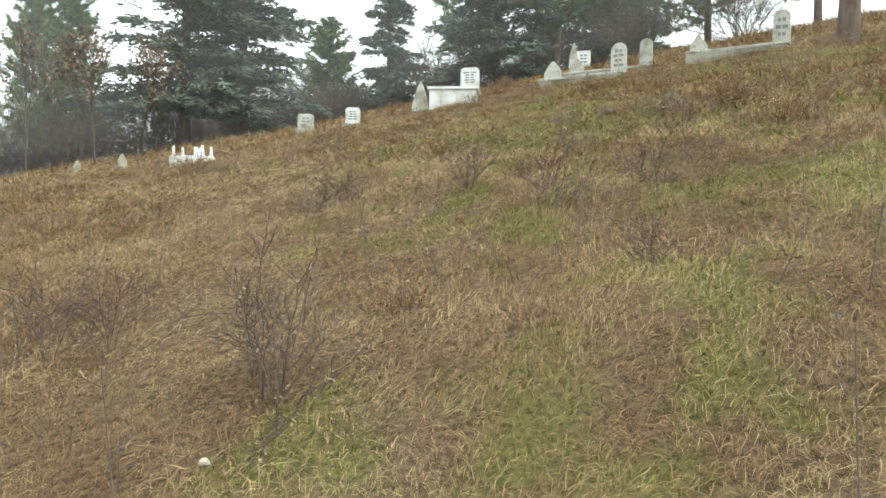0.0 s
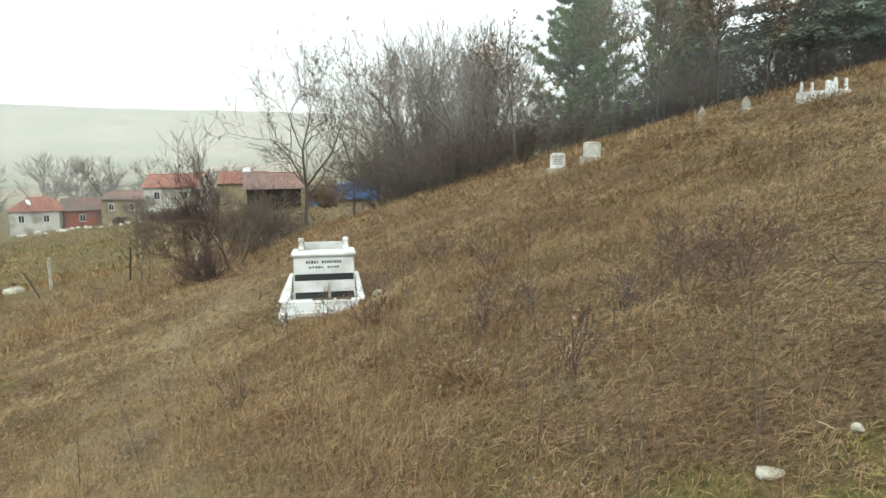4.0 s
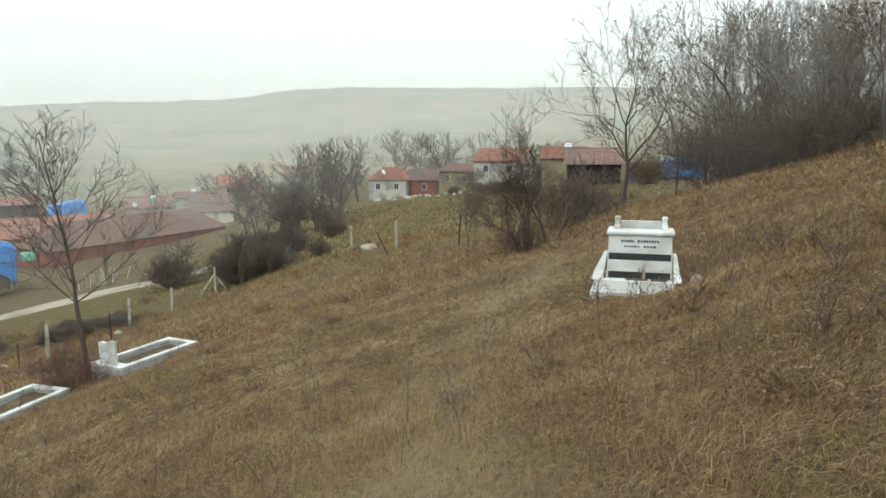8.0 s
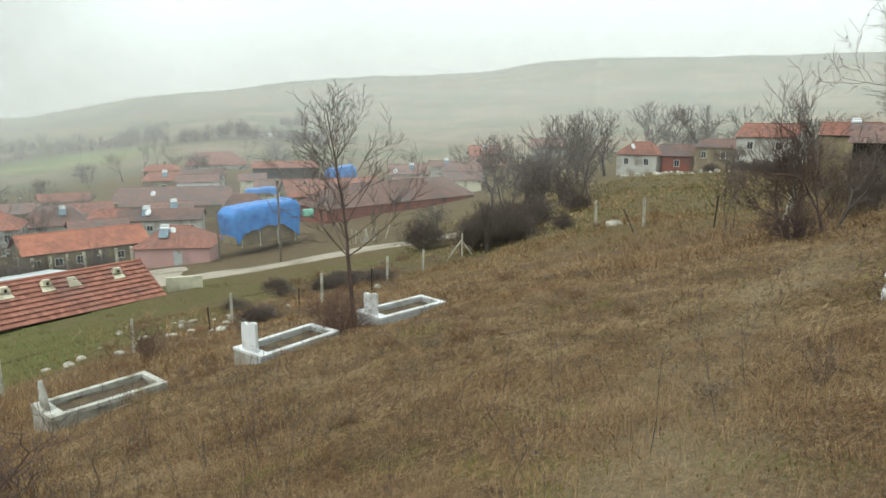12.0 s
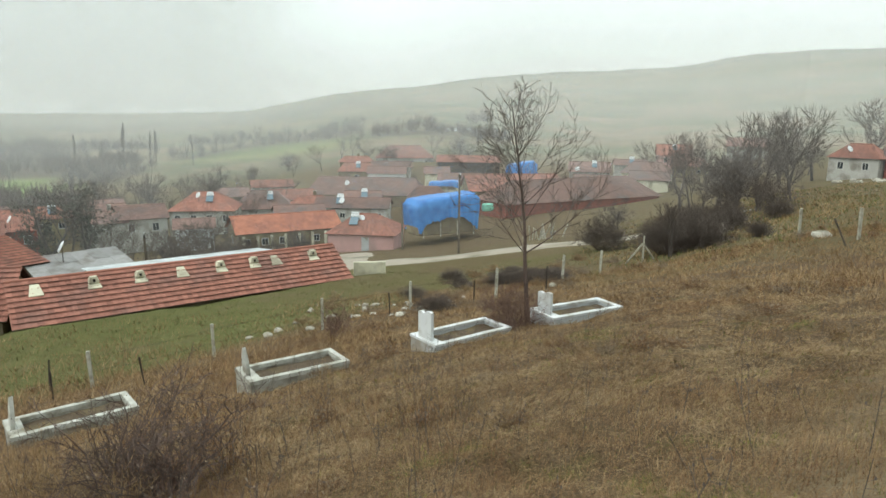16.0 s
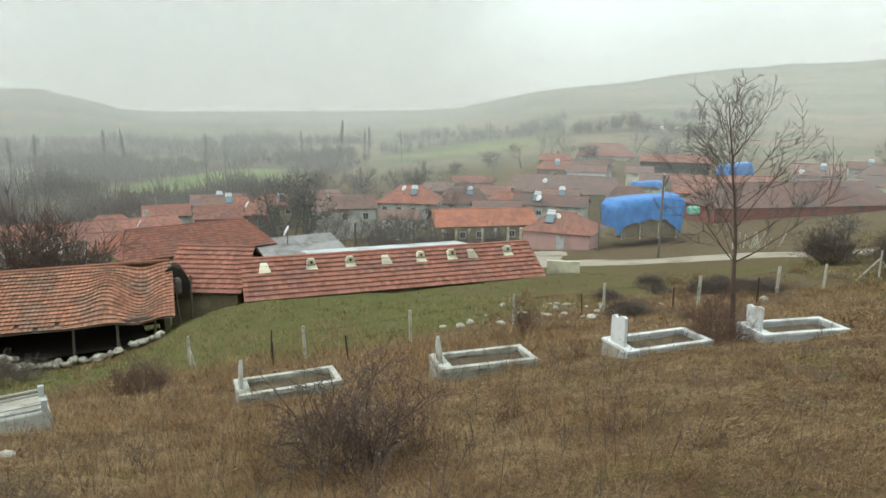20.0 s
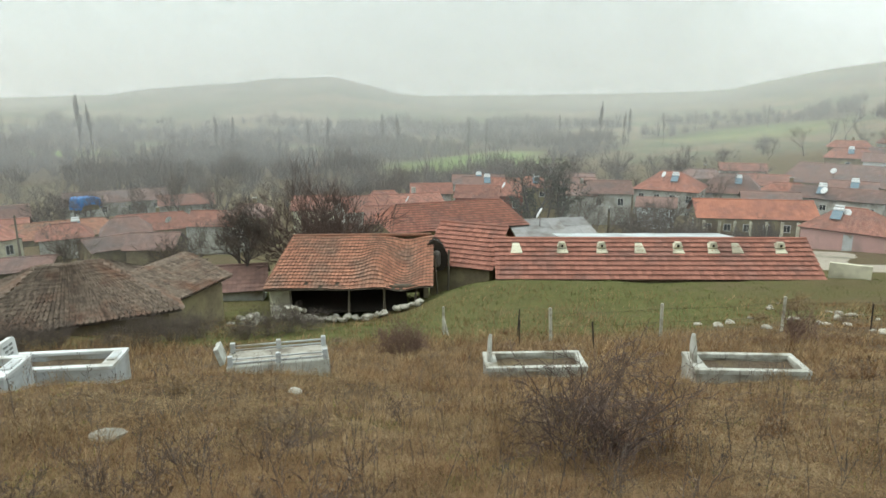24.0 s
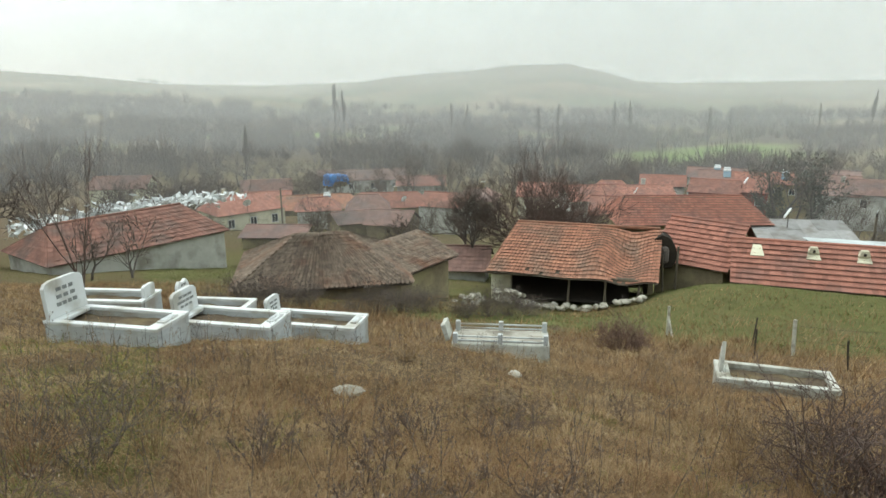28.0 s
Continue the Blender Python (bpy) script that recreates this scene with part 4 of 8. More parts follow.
# -- the near byre, long and low, with pale dormer vents --
P0, P1, PE = Vector((-41.6, -11.6)), Vector((-28.25, -25.1)), -10.74
house("long low byre with red tiled roof and pale vents", P0.x, P0.y, P1.x, P1.y, PE, 5.6, 1.85, MUD, TILE, tile=0.34, over=0.25, lift=0.1, relief=0.22, name="byre", seed=11, category="byre")
pd = (P1 - P0).normalized()
pn = Vector((pd.y, -pd.x))
if pn.dot(P0) < 0:
    pn = -pn
for k, u in enumerate((0.10, 0.235, 0.31, 0.42, 0.54, 0.66, 0.785, 0.93)):
    q = P0 + (P1 - P0) * u + pn * 2.05
    v = thing("roof_vent", pose(q.x, q.y, PE + 1.38, 0, 0, math.degrees(math.atan2(pd.y, pd.x))), "pale plastered vent on the red byre roof", "vent", "vents on the byre roof")
    up = 1 if pn.y * pd.x - pn.x * pd.y > 0 else -1
    tilt = Matrix.Rotation(radians(33 * up), 4, "X")
    bm = bmesh.new()
    box(bm, (0.72, 0.85, 0.09), (0, 0, 0), bevel=0.015)
    for vert in bm.verts:
        vert.co.x *= 0.78 - 0.5 * vert.co.y * up
    bm.transform(Matrix.Translation((0, 0, 0.05)) @ tilt)
    part("apron", bm, PLASTER_CREAM, v)
    if k % 3 != 1:
        bm = bmesh.new()
        box(bm, (0.44, 0.34, 0.34), (0, 0, 0.28), bevel=0.03)
        for vert in bm.verts:
            vert.co.x *= 1.25 - 1.6 * max(0.0, vert.co.z - 0.15)
        part("hood", bm, PLASTER_CREAM, v)
        # shade of the vent hole, painted as a black plate
        one_box("mouth", (0.13, 0.03, 0.16), (0, -0.17 * up, 0.24), PAINTED_SHADE, v)

house("red tiled lower roof between barn and byre", -29.0, -26.0, -27.3, -30.4, -10.55, 5.5, 2.2, MUD, TILE, tile=0.34, lift=0.1, relief=0.22, name="byre", seed=21, category="byre")
house("red tiled barn with a half collapsed roof end", -34.4, -41.9, -45.4, -36.4, -11.5, 8.0, 1.75, MUD, TILE, hip=1.2, tile=0.36, lift=0.1, relief=0.22, name="barn", seed=31, category="barn")


# -- the open barn with its sagging roof --
def open_barn():
    e0, e1 = np.array([-17.55, -32.85]), np.array([-24.95, -26.9])
    ux = (e1 - e0) / np.linalg.norm(e1 - e0)
    uy = np.array([-ux[1], ux[0]])
    if uy @ e0 < 0:
        uy = -uy
    length, half, rise, eave, base = np.linalg.norm(e1 - e0), 4.05, 2.12, -10.72, -13.4
    mid = (e0 + e1) / 2
    # x runs from the solid end to the broken end, y away from the hill
    flip = ux[0] * uy[1] - ux[1] * uy[0] < 0
    rz = math.degrees(math.atan2(ux[1], ux[0]))
    g = thing("open_barn", pose(mid[0], mid[1], base, 0, 0, rz), "old open-fronted barn with a sagging orange tile roof", "barn")
    s = -1.0 if flip else 1.0
    h, L = eave - base, length / 2

    def sag(u, v):
        dip = -0.62 * np.exp(-(((u - 0.82) / 0.10) ** 2)) * (0.35 + 0.65 * np.sin(np.pi * np.clip(v, 0.05, 0.95)))
        hump = 0.34 * np.exp(-(((u - 0.63) / 0.08) ** 2)) * np.sin(np.pi * np.clip(v * 1.1, 0, 1))
        return dip + hump - 0.16 * np.exp(-(((u - 0.5) / 0.22) ** 2)) * (1 - v) + 0.02 * np.sin(u * 17) * v - 0.12 * np.clip(u - 0.9, 0, 1) * 10 * (1 - v)

    roof = tile_field("roof_tiles", (-L, 0, h), (L, 0, h), (-L + 1.3, s * half, h + rise), (L + 0.35, s * half, h + rise - 0.1), 17, 44, TILE_ORANGE, g, sag=sag, seed=5, lift=0.09, ragged=0.12, jitter=0.03, relief=0.5)
    tile_field("roof_tiles", (L, s * 2 * half, h), (-L, s * 2 * half, h), (L + 0.35, s * half, h + rise - 0.1), (-L + 1.3, s * half, h + rise), 10, 30, TILE_ORANGE, g, seed=6, lift=0.06)
    # hipped solid end
    tile_field("roof_tiles", (-L, s * 2 * half, h), (-L, 0, h), (-L + 1.3, s * half + 0.01, h + rise), (-L + 1.3, s * half - 0.01, h + rise), 12, 26, TILE_ORANGE, g, seed=7, lift=0.05)
    # boards under the tiles
    uu, vv = np.meshgrid(np.linspace(0, 1, 25), np.linspace(0, 1, 9), indexing="ij")
    uu, vv = uu.ravel(), vv.ravel()
    ex = (-L + 2 * L * uu) * (1 - vv) + (-L + 1.3 + (2 * L - 0.95) * uu) * vv
    pts = np.stack([ex, s * half * vv, h + rise * vv - 0.1 * uu * vv + sag(uu, vv) - 0.03], 1)
    a, b = np.meshgrid(np.arange(24), np.arange(8), indexing="ij")
    a, b = a.ravel(), b.ravel()
    mesh_of("roof_boarding", pts, np.stack([a * 9 + b, (a + 1) * 9 + b, (a + 1) * 9 + b + 1, a * 9 + b + 1], 1), OLD_WOOD, g)
    rod("ridge_cap", (-L + 1.3, s * half, h + rise + 0.05), (L + 0.2, s * half, h + rise - 0.05), 0.1, 0.1, TILE_ORANGE, g, 6)
    one_box("eave_beam", (2 * L - 0.5, 0.16, 0.18), (0.1, s * 0.35, h - 0.1), OLD_WOOD, g)
    one_box("eave_board", (2 * L - 0.2, 0.04, 0.12), (0, s * 0.08, h - 0.07), OLD_WOOD, g)
    one_box("back_wall", (2 * L - 0.6, 0.4, h), (0, s * (2 * half - 0.5), h / 2), MUD, g)
    one_box("side_wall", (0.5, 2 * half - 1.6, h), (-L + 0.6, s * half, h / 2), MUD, g)
    one_box("corner_pier", (1.15, 0.55, h - 0.12), (-L + 0.85, s * 0.75, h / 2 - 0.06), PLASTER_CREAM, g, bevel=0.06, label="peeling cream plastered corner pier")
    # floor coloured near black for the shade inside the barn
    one_box("dark_floor", (2 * L - 2.2, 2 * half - 1.6, 0.1), (-0.3, s * half, 1.0), PAINTED_SHADE, g)
    for k, x in enumerate((-0.05, 1.95, 3.75)):
        rod("post", (x, s * 0.45, 0.9), (x + 0.05, s * 0.4, h - 0.12), 0.075, 0.06, OLD_WOOD, g, 7)
    rod("post", (2.05, s * 0.5, 0.9), (1.93, s * 0.42, h - 0.12), 0.05, 0.05, OLD_WOOD, g, 7)
    # broken gable with hanging boards
    one_box("gable_wall", (0.3, 2 * half - 2.8, h + 0.2), (L - 0.25, s * (half + 0.8), h / 2), MUD, g)
    rng = random.Random(3)
    for k in range(7):
        y = s * (1.6 + k * 0.55)
        hh = rng.uniform(0.5, 1.5)
        one_box("gable_board", (0.05, 0.3, hh), (L + 0.05, y, h + 0.2 + 0.3 * min(k, 6 - k) * 0.9 - hh * 0.2), OLD_WOOD, g, rx=rng.uniform(-6, 6))
    rod("fallen_pole", (L + 0.5, s * 2.8, 0.6), (L + 0.3, s * 2.4, h + 0.9), 0.06, 0.05, OLD_WOOD, g, 6)
    # solid black block put in for the shade behind the broken gable
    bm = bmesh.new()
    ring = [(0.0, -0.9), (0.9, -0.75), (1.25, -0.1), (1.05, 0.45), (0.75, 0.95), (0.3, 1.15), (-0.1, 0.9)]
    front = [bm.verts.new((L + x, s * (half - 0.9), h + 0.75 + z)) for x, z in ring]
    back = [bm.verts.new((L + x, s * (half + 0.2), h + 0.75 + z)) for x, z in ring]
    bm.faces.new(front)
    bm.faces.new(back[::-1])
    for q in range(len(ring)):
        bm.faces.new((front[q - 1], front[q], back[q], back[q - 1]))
    part("gable_opening", bm, PAINTED_SHADE, g, "black block painted as shade in the broken gable")
    rod("gable_post", (L + 1.15, s * (half - 1.0), 0.8), (L + 1.2, s * (half - 1.0), h + 1.3), 0.07, 0.06, OLD_WOOD, g, 6)
    one_box("collapsed_thatch", (0.5, 1.6, 1.0), (L + 0.45, s * 3.6, h + 0.75), BARK, g, bevel=0.2)
    return g, mid, ux, uy, L


BARN, barn_mid, barn_ux, barn_uy, barn_L = open_barn()

# -- the old house under mossy barrel tiles --
house("crumbling mud house under mossy old barrel tiles", -3.2, -30.2, -11.2, -28.2, -9.35, 7.6, 1.75, MUD, TILE_OLD, hip=3.0, tile=0.27, lift=0.075, relief=2.6, jitter=0.05, name="old_house", seed=41, over=0.5, wins=0)
house("low wing of the old house with mossy barrel tiles", -10.9, -29.2, -15.4, -31.9, -9.35, 5.0, 1.05, MUD, TILE_OLD, tile=0.27, lift=0.075, relief=2.6, jitter=0.05, name="old_house_wing", seed=45, over=0.4)
house("small white shed behind the old barn", -17.8, -40.6, -21.0, -38.6, -12.75, 5.0, 1.2, PLASTER_WHITE, TILE_BROWN, wins=2, win_h=0.6, tile=0.36, name="shed", seed=47, category="shed")
house("long white house with a red tiled roof and one small window", 5.1, -42.4, -5.5, -48.0, -10.1, 6.6, 1.75, PLASTER_WHITE, TILE_DULL, hip=1.6, tile=0.4, over=0.3, seed=51)
house("cream house with three dark windows and red roof", -8.3, -83.8, -17.4, -86.5, -15.95, 7.0, 1.82, PLASTER_CREAM, TILE, hip=1.5, wins=3, chimney=-2.0, seed=52)
house("low house under orange tiles", -16.6, -98.9, -30.2, -95.6, -18.66, 9.0, 1.52, MUD, TILE_ORANGE, hip=1.5, tank=2.0, seed=53)
house("low house under red tiles", -29.1, -98.0, -40.5, -93.9, -19.18, 9.0, 1.73, MUD, TILE, hip=1.5, chimney=1.0, seed=54)
house("far low house with pale roof in mist", -32.3, -131.3, -49.5, -125.9, -19.58, 9.0, 1.62, PLASTER_WHITE, TILE_BROWN, wins=4, seed=55, tile=0.6)
house("small grey house with worn tiles", -19.2, -69.6, -25.8, -69.6, -15.32, 6.0, 0.9, MUD, TILE_BROWN, seed=56)
house("low sheds with brown tiles", -8.1, -65.7, -14.0, -62.7, -14.72, 6.0, 0.7, MUD, TILE_BROWN, seed=57, category="shed", name="shed")
house("red roofed outbuilding behind the big bare tree", -42.1, -56.2, -46.9, -52.2, -13.79, 7.0, 1.4, MUD, TILE, seed=58)
house("long pale house with red roof and chimneys", -57.9, -71.7, -65.5, -67.7, -15.72, 7.0, 1.2, PLASTER_WHITE, TILE, chimney=0.5, seed=59)
house("red brick two-storey house", -72.8, -65.9, -76.1, -62.0, -15.17, 8.0, 2.19, RED_BRICK, TILE, wins=2, storeys=2, seed=60)
house("small white house with red roof", -78.5, -77.3, -83.6, -72.1, -15.58, 7.0, 1.3, PLASTER_WHITE, TILE_BROWN, wins=2, tank=0.5, seed=61)
house("white house with brown roof at the village edge", -82.9, -56.1, -87.2, -50.7, -14.87, 8.0, 1.5, PLASTER_WHITE, TILE_BROWN, wins=2, seed=62)
house("pink house with hipped red roof and solar heater", -80.0, -26.0, -80.2, -16.9, -15.05, 8.0, 2.1, PLASTER_PINK, TILE, hip=3.2, door=0.6, tank=-1.2, wins=0, seed=63, tile=0.4)
house("long shed with bright orange tiled roof", -79.7, -37.6, -88.4, -25.9, -15.6, 7.0, 1.9, MUD, TILE_BRIGHT, wins=6, win_h=0.8, seed=64, tile=0.4)
house("two-storey white house with hipped red roof", -96.6, -56.8, -99.5, -46.8, -15.58, 9.0, 2.55, PLASTER_WHITE, TILE, hip=3.5, wins=4, storeys=2, tank=1.0, seed=65)
house("brown roofed village house", -110.4, -52.1, -114.5, -42.5, -17.12, 8.0, 2.9, PLASTER_WHITE, TILE_BROWN, hip=3, tank=1.0, seed=66)
house("wide village house with faded brown roof", -124.4, -44.4, -126.3, -21.2, -15.74, 10.0, 3.0, MUD, TILE_BROWN, hip=2, wins=5, seed=67)
house("low white house with solar heaters on its roof", -100.4, -34.4, -101.7, -22.4, -14.79, 6.0, 1.35, PLASTER_WHITE, TILE_BROWN, wins=4, win_h=0.7, tank=-2.0, seed=68)
house("very long low barn with faded brown roof", -106.6, -4.6, -126.0, 22.9, -14.34, 10.0, 3.3, RED_BRICK, TILE_BROWN, hip=4.0, wins=0, seed=69, tile=0.5, category="barn", name="barn")
house("red roofed barn behind the long barn", -123.7, -12.2, -129.1, 5.6, -14.3, 10.0, 2.8, MUD, TILE, seed=70, category="barn", name="barn")
# closed walls painted black for the shade of the open front
house("dark open warehouse with pale red roof", -170.2, -25.4, -171.8, -8.8, -12.30, 9.0, 1.42, PAINTED_SHADE, TILE, seed=71, tile=0.7, category="warehouse", name="warehouse")
house("far red roofed house", -184.7, -44.8, -188.0, -28.4, -12.58, 9.0, 3.3, PLASTER_WHITE, TILE, hip=4, wins=4, seed=72, tile=0.7)
house("far white long building below the hill", -297.0, -42.6, -298.7, -25.4, -7.9, 8.0, 1.11, TANK, WHITE_SHEET, seed=73, tile=0.8, category="building")
house("far house with brown roof and water tanks", -149.9, 6.9, -149.2, 16.2, -12.33, 8.0, 1.95, PLASTER_WHITE, TILE_BROWN, wins=3, tank=1.0, seed=74, tile=0.6)
house("far grey roofed house", -149.2, 17.8, -145.7, 27.4, -12.26, 8.0, 2.3, PLASTER_CREAM, TILE_BROWN, wins=3, hip=2, seed=75, tile=0.6)
house("red rendered house among trees", -71.2, -70.5, -76.7, -66.5, -16.2, 8.0, 1.18, RED_BRICK, TILE, wins=3, seed=76)
house("pale shed with brown roof beside trees", -86.4, -58.1, -89.7, -52.8, -15.39, 7.0, 1.41, PLASTER_WHITE, TILE_BROWN, seed=77, category="shed", name="shed")
house("low brown roofed house at the valley edge", -84.2, -85.6, -91.0, -78.6, -16.41, 8.0, 1.27, PLASTER_WHITE, TILE_BROWN, wins=3, tank=0.0, seed=78)
house("far small white house", -145.9, -37.4, -147.4, -28.6, -13.52, 7.0, 1.46, TANK, TILE_BROWN, wins=3, seed=79, tile=0.6)
house("white plastered cottage with hipped red roof", -111.6, 44.3, -106.9, 50.1, -6.01, 7.0, 2.03, PLASTER_WHITE, TILE, hip=2.2, wins=2, seed=80)
house("red cottage beside the white one", -108.6, 51.1, -106.3, 56.3, -6.22, 7.0, 1.84, RED_BRICK, TILE_BROWN, wins=1, seed=81)
house("half open brown house on the knoll", -104.6, 54.7, -98.0, 58.3, -4.51, 7.0, 1.23, MUD, TILE_BROWN, wins=2, seed=82)
house("red roofed house with white lower wall", -93.0, 55.0, -86.5, 60.4, -2.58, 8.0, 1.89, PLASTER_WHITE, TILE, wins=2, seed=83)
# walls painted near black in place of the shaded inside
house("ruined open barn with a fallen-in brown roof", -54.9, 43.4, -51.0, 48.0, -2.05, 6.0, 1.6, PAINTED_SHADE, TILE_BROWN, seed=84, tile=0.4, category="barn", name="barn", jitter=0.2)
house("red roofed house behind the ruined barn", -77.4, 56.9, -73.0, 61.8, -1.96, 7.0, 1.55, MUD, TILE, tank=0.5, seed=85)
house("far pink house among bare trees", -177.0, 30.0, -176.0, 38.9, -9.9, 7.0, 2.6, PLASTER_PINK, TILE, tank=0.0, wins=2, seed=86)
house("far red roof among bare trees", -183.7, 48.4, -180.5, 58.6, -7.6, 7.0, 2.0, PLASTER_WHITE, TILE, seed=87)

house("small roofs crowded between gardens", -17.7, -84.4, -23.5, -83.0, -16.3, 6.0, 1.3, PLASTER_WHITE, TILE, hip=1.5, seed=101)
house("grey walled house with worn roof below the orchard", -21.7, -68.9, -25.6, -65.4, -15.34, 5.0, 1.3, MUD, TILE_BROWN, seed=102)
house("far house with faded roof behind trees", -15.6, -117.2, -24.4, -115.7, -18.4, 7.0, 1.5, PLASTER_WHITE, TILE_BROWN, wins=3, seed=103)
house("red roofed house behind the bare tree", -31.7, -78.0, -36.1, -73.3, -15.6, 6.0, 1.4, PLASTER_WHITE, TILE, seed=104)
house("far ochre house at the wood's edge", 7.4, -115.0, -1.1, -112.2, -16.0, 7.0, 1.6, PLASTER_CREAM, TILE_BROWN, seed=105)
house("red roofed house beyond the byre", -48.8, -68.6, -55.4, -66.4, -15.0, 7.0, 1.5, PLASTER_WHITE, TILE, seed=106)
house("small house with chimney among trees", -80.6, -59.4, -83.8, -54.8, -15.2, 6.0, 1.3, PLASTER_WHITE, TILE_BROWN, seed=107, chimney=0.5)
house("red house at the lower lane", -65.2, -66.0, -69.2, -61.0, -14.6, 6.0, 1.4, RED_BRICK, TILE, wins=2, seed=108)
house("brown roofed house in the village middle", -118.4, -49.0, -121.6, -41.0, -16.3, 7.0, 1.6, PLASTER_WHITE, TILE, seed=109)
house("pale house by the warehouse", -148.0, -24.9, -148.8, -18.9, -13.4, 6.0, 1.4, PLASTER_CREAM, TILE_BROWN, seed=110)
house("brown roofed house by the bare trees", -138.9, 18.4, -137.8, 26.5, -12.8, 7.0, 1.6, PLASTER_CREAM, TILE_BROWN, seed=111)
house("far roofs in mist", -43.8, -117.3, -52.6, -113.6, -19.4, 7.0, 1.4, PLASTER_WHITE, TILE, seed=112)
house("outhouse with white wall and brown roof", -84.9, -49.2, -87.6, -44.1, -16.2, 5.0, 1.1, TANK, TILE_BROWN, seed=113, category="shed", name="shed")
house("white gabled house in mist", -95.2, -70.0, -98.8, -64.8, -16.5, 6.0, 1.4, PLASTER_WHITE, TILE_BROWN, wins=2, seed=114)
house("pale house with red roof behind the ivy trees", -68.9, -79.5, -74.0, -74.9, -15.9, 6.0, 1.3, PLASTER_WHITE, TILE, wins=2, seed=115)

# -- sheds and small roofs that crowd the yards --
CROWD = ((-95.0, -38.5, -98.6, -31.5, -15.4, TILE_BROWN), (-106.0, -40.0, -108.6, -33.5, -15.6, TILE), (-108.6, -32.0, -110.0, -25.5, -15.0, TILE_BROWN), (-114.0, -22.0, -115.0, -15.0, -14.6, TILE_BROWN), (-131.0, -58.0, -135.0, -50.0, -15.6, TILE), (-119.0, -60.0, -123.0, -53.0, -16.2, TILE_BROWN), (-136.0, -20.0, -137.0, -11.0, -13.9, TILE_BROWN), (-152.0, -46.0, -154.0, -37.0, -13.7, TILE), (-160.0, -40.0, -162.0, -30.0, -13.2, TILE_BROWN), (-174.0, -52.0, -177.0, -43.0, -13.2, TILE), (-134.0, 7.0, -133.0, 14.0, -13.4, TILE_BROWN), (-158.0, 30.0, -156.0, 38.0, -11.2, TILE), (-163.0, 18.0, -162.5, 26.0, -11.6, TILE_BROWN), (-40.0, -84.0, -45.0, -80.5, -16.6, TILE_BROWN), (-50.0, -84.0, -55.5, -80.0, -16.8, TILE), (-26.0, -90.0, -32.0, -88.0, -17.8, TILE_BROWN), (-14.0, -104.0, -21.0, -102.0, -18.0, TILE), (-88.0, -74.0, -92.0, -69.0, -16.2, TILE), (-104.0, -76.0, -108.0, -71.0, -17.2, TILE_BROWN), (-60.0, -80.0, -65.0, -76.0, -16.8, TILE))
for k, (x0, y0, x1, y1, e, roof_mat) in enumerate(CROWD):
    house("small outbuilding with a worn tiled roof in the village", x0, y0, x1, y1, e, 5.5 + (k % 3), 1.2 + 0.2 * (k % 4), (PLASTER_WHITE, MUD, PLASTER_CREAM, MUD)[k % 4], roof_mat, hip=1.6 * (k % 2), wins=(k % 3), win_h=0.7, tile=0.55, seed=130 + k, chimney=(0.6 if k % 4 == 1 else None), tank=(0.3 if k % 5 == 2 else None))
# pale buttresses along the long orange-roofed shed
for k in range(8):
    t = (k + 0.5) / 8
    bx, by = -79.55 - 8.7 * t, -37.45 + 11.7 * t
    bz = gz(bx, by)
    b = one_box("wall_buttress", (0.3, 0.35, -16.0 - bz + 0.3), (bx, by, (bz - 16.0) / 2), PLASTER_CREAM, None, rz=127)
    tagged(b, "pale plastered buttress on the long shed wall", "buttress", "buttresses of the long shed")


def dish(x, y, z, rz):
    g = thing("satellite_dish", pose(x, y, z, 0, 0, rz), "small pale satellite dish on a village roof", "dish", "satellite dishes")
    bm = bmesh.new()
    bmesh.ops.create_cone(bm, cap_ends=True, segments=16, radius1=0.5, radius2=0.42, depth=0.08, matrix=pose(0, 0, 0.6, 62))
    part("bowl", bm, TANK, g)
    rod("mast", (0, 0.1, -0.6), (0, 0.1, 0.6), 0.03, 0.03, RUST, g, 6)
    rod("arm", (0, 0, 0.5), (0, -0.5, 0.75), 0.015, 0.015, RUST, g, 5)


for x, y, z, rz in ((-45.6, -35.6, -10.9, 40), (-147.4, 8.8, -12.0, 90), (-98.4, -52.3, -13.6, 60), (-36.2, -93.5, -18.0, 20), (-83.0, -22.0, -14.0, 80), (-101.5, -30.0, -14.2, 70), (-125.5, -36.0, -14.0, 80), (-73.5, -64.0, -14.0, 50), (-60.2, -70.0, -15.2, 40), (-12.0, -84.8, -15.2, 10), (-110.0, 47.0, -5.2, 120), (-106.0, 56.5, -5.6, 120)):
    dish(x, y, z, rz)

# -- metal roofs beside the byre --
g = thing("metal_shed", pose(-45.5, -33.4, -16.5, 0, 0, 145), "low shed under patched grey metal sheets", "shed")
one_box("wall", (7.0, 7.4, 3.0), (0, 0, 1.7), MUD, g)
rng = random.Random(8)
for i in range(6):
    for j in range(4):
        one_box("roof_sheet", (1.22, 2.05, 0.05), (-3.0 + i * 1.2, -2.9 + j * 1.95, 5.06 - 0.41 * (3 - j) + 0.02 * ((i + j) % 2)), METAL_SHEET, g, rx=12, rz=rng.uniform(-1, 1))
g = thing("lean_to_roof", pose(-43.2, -24.4, -14.5, 0, 0, 135), "long pale metal lean-to roof behind the byre", "roof")
one_box("wall", (12.0, 2.2, 4.2), (0, 0, 2.0), MUD, g)
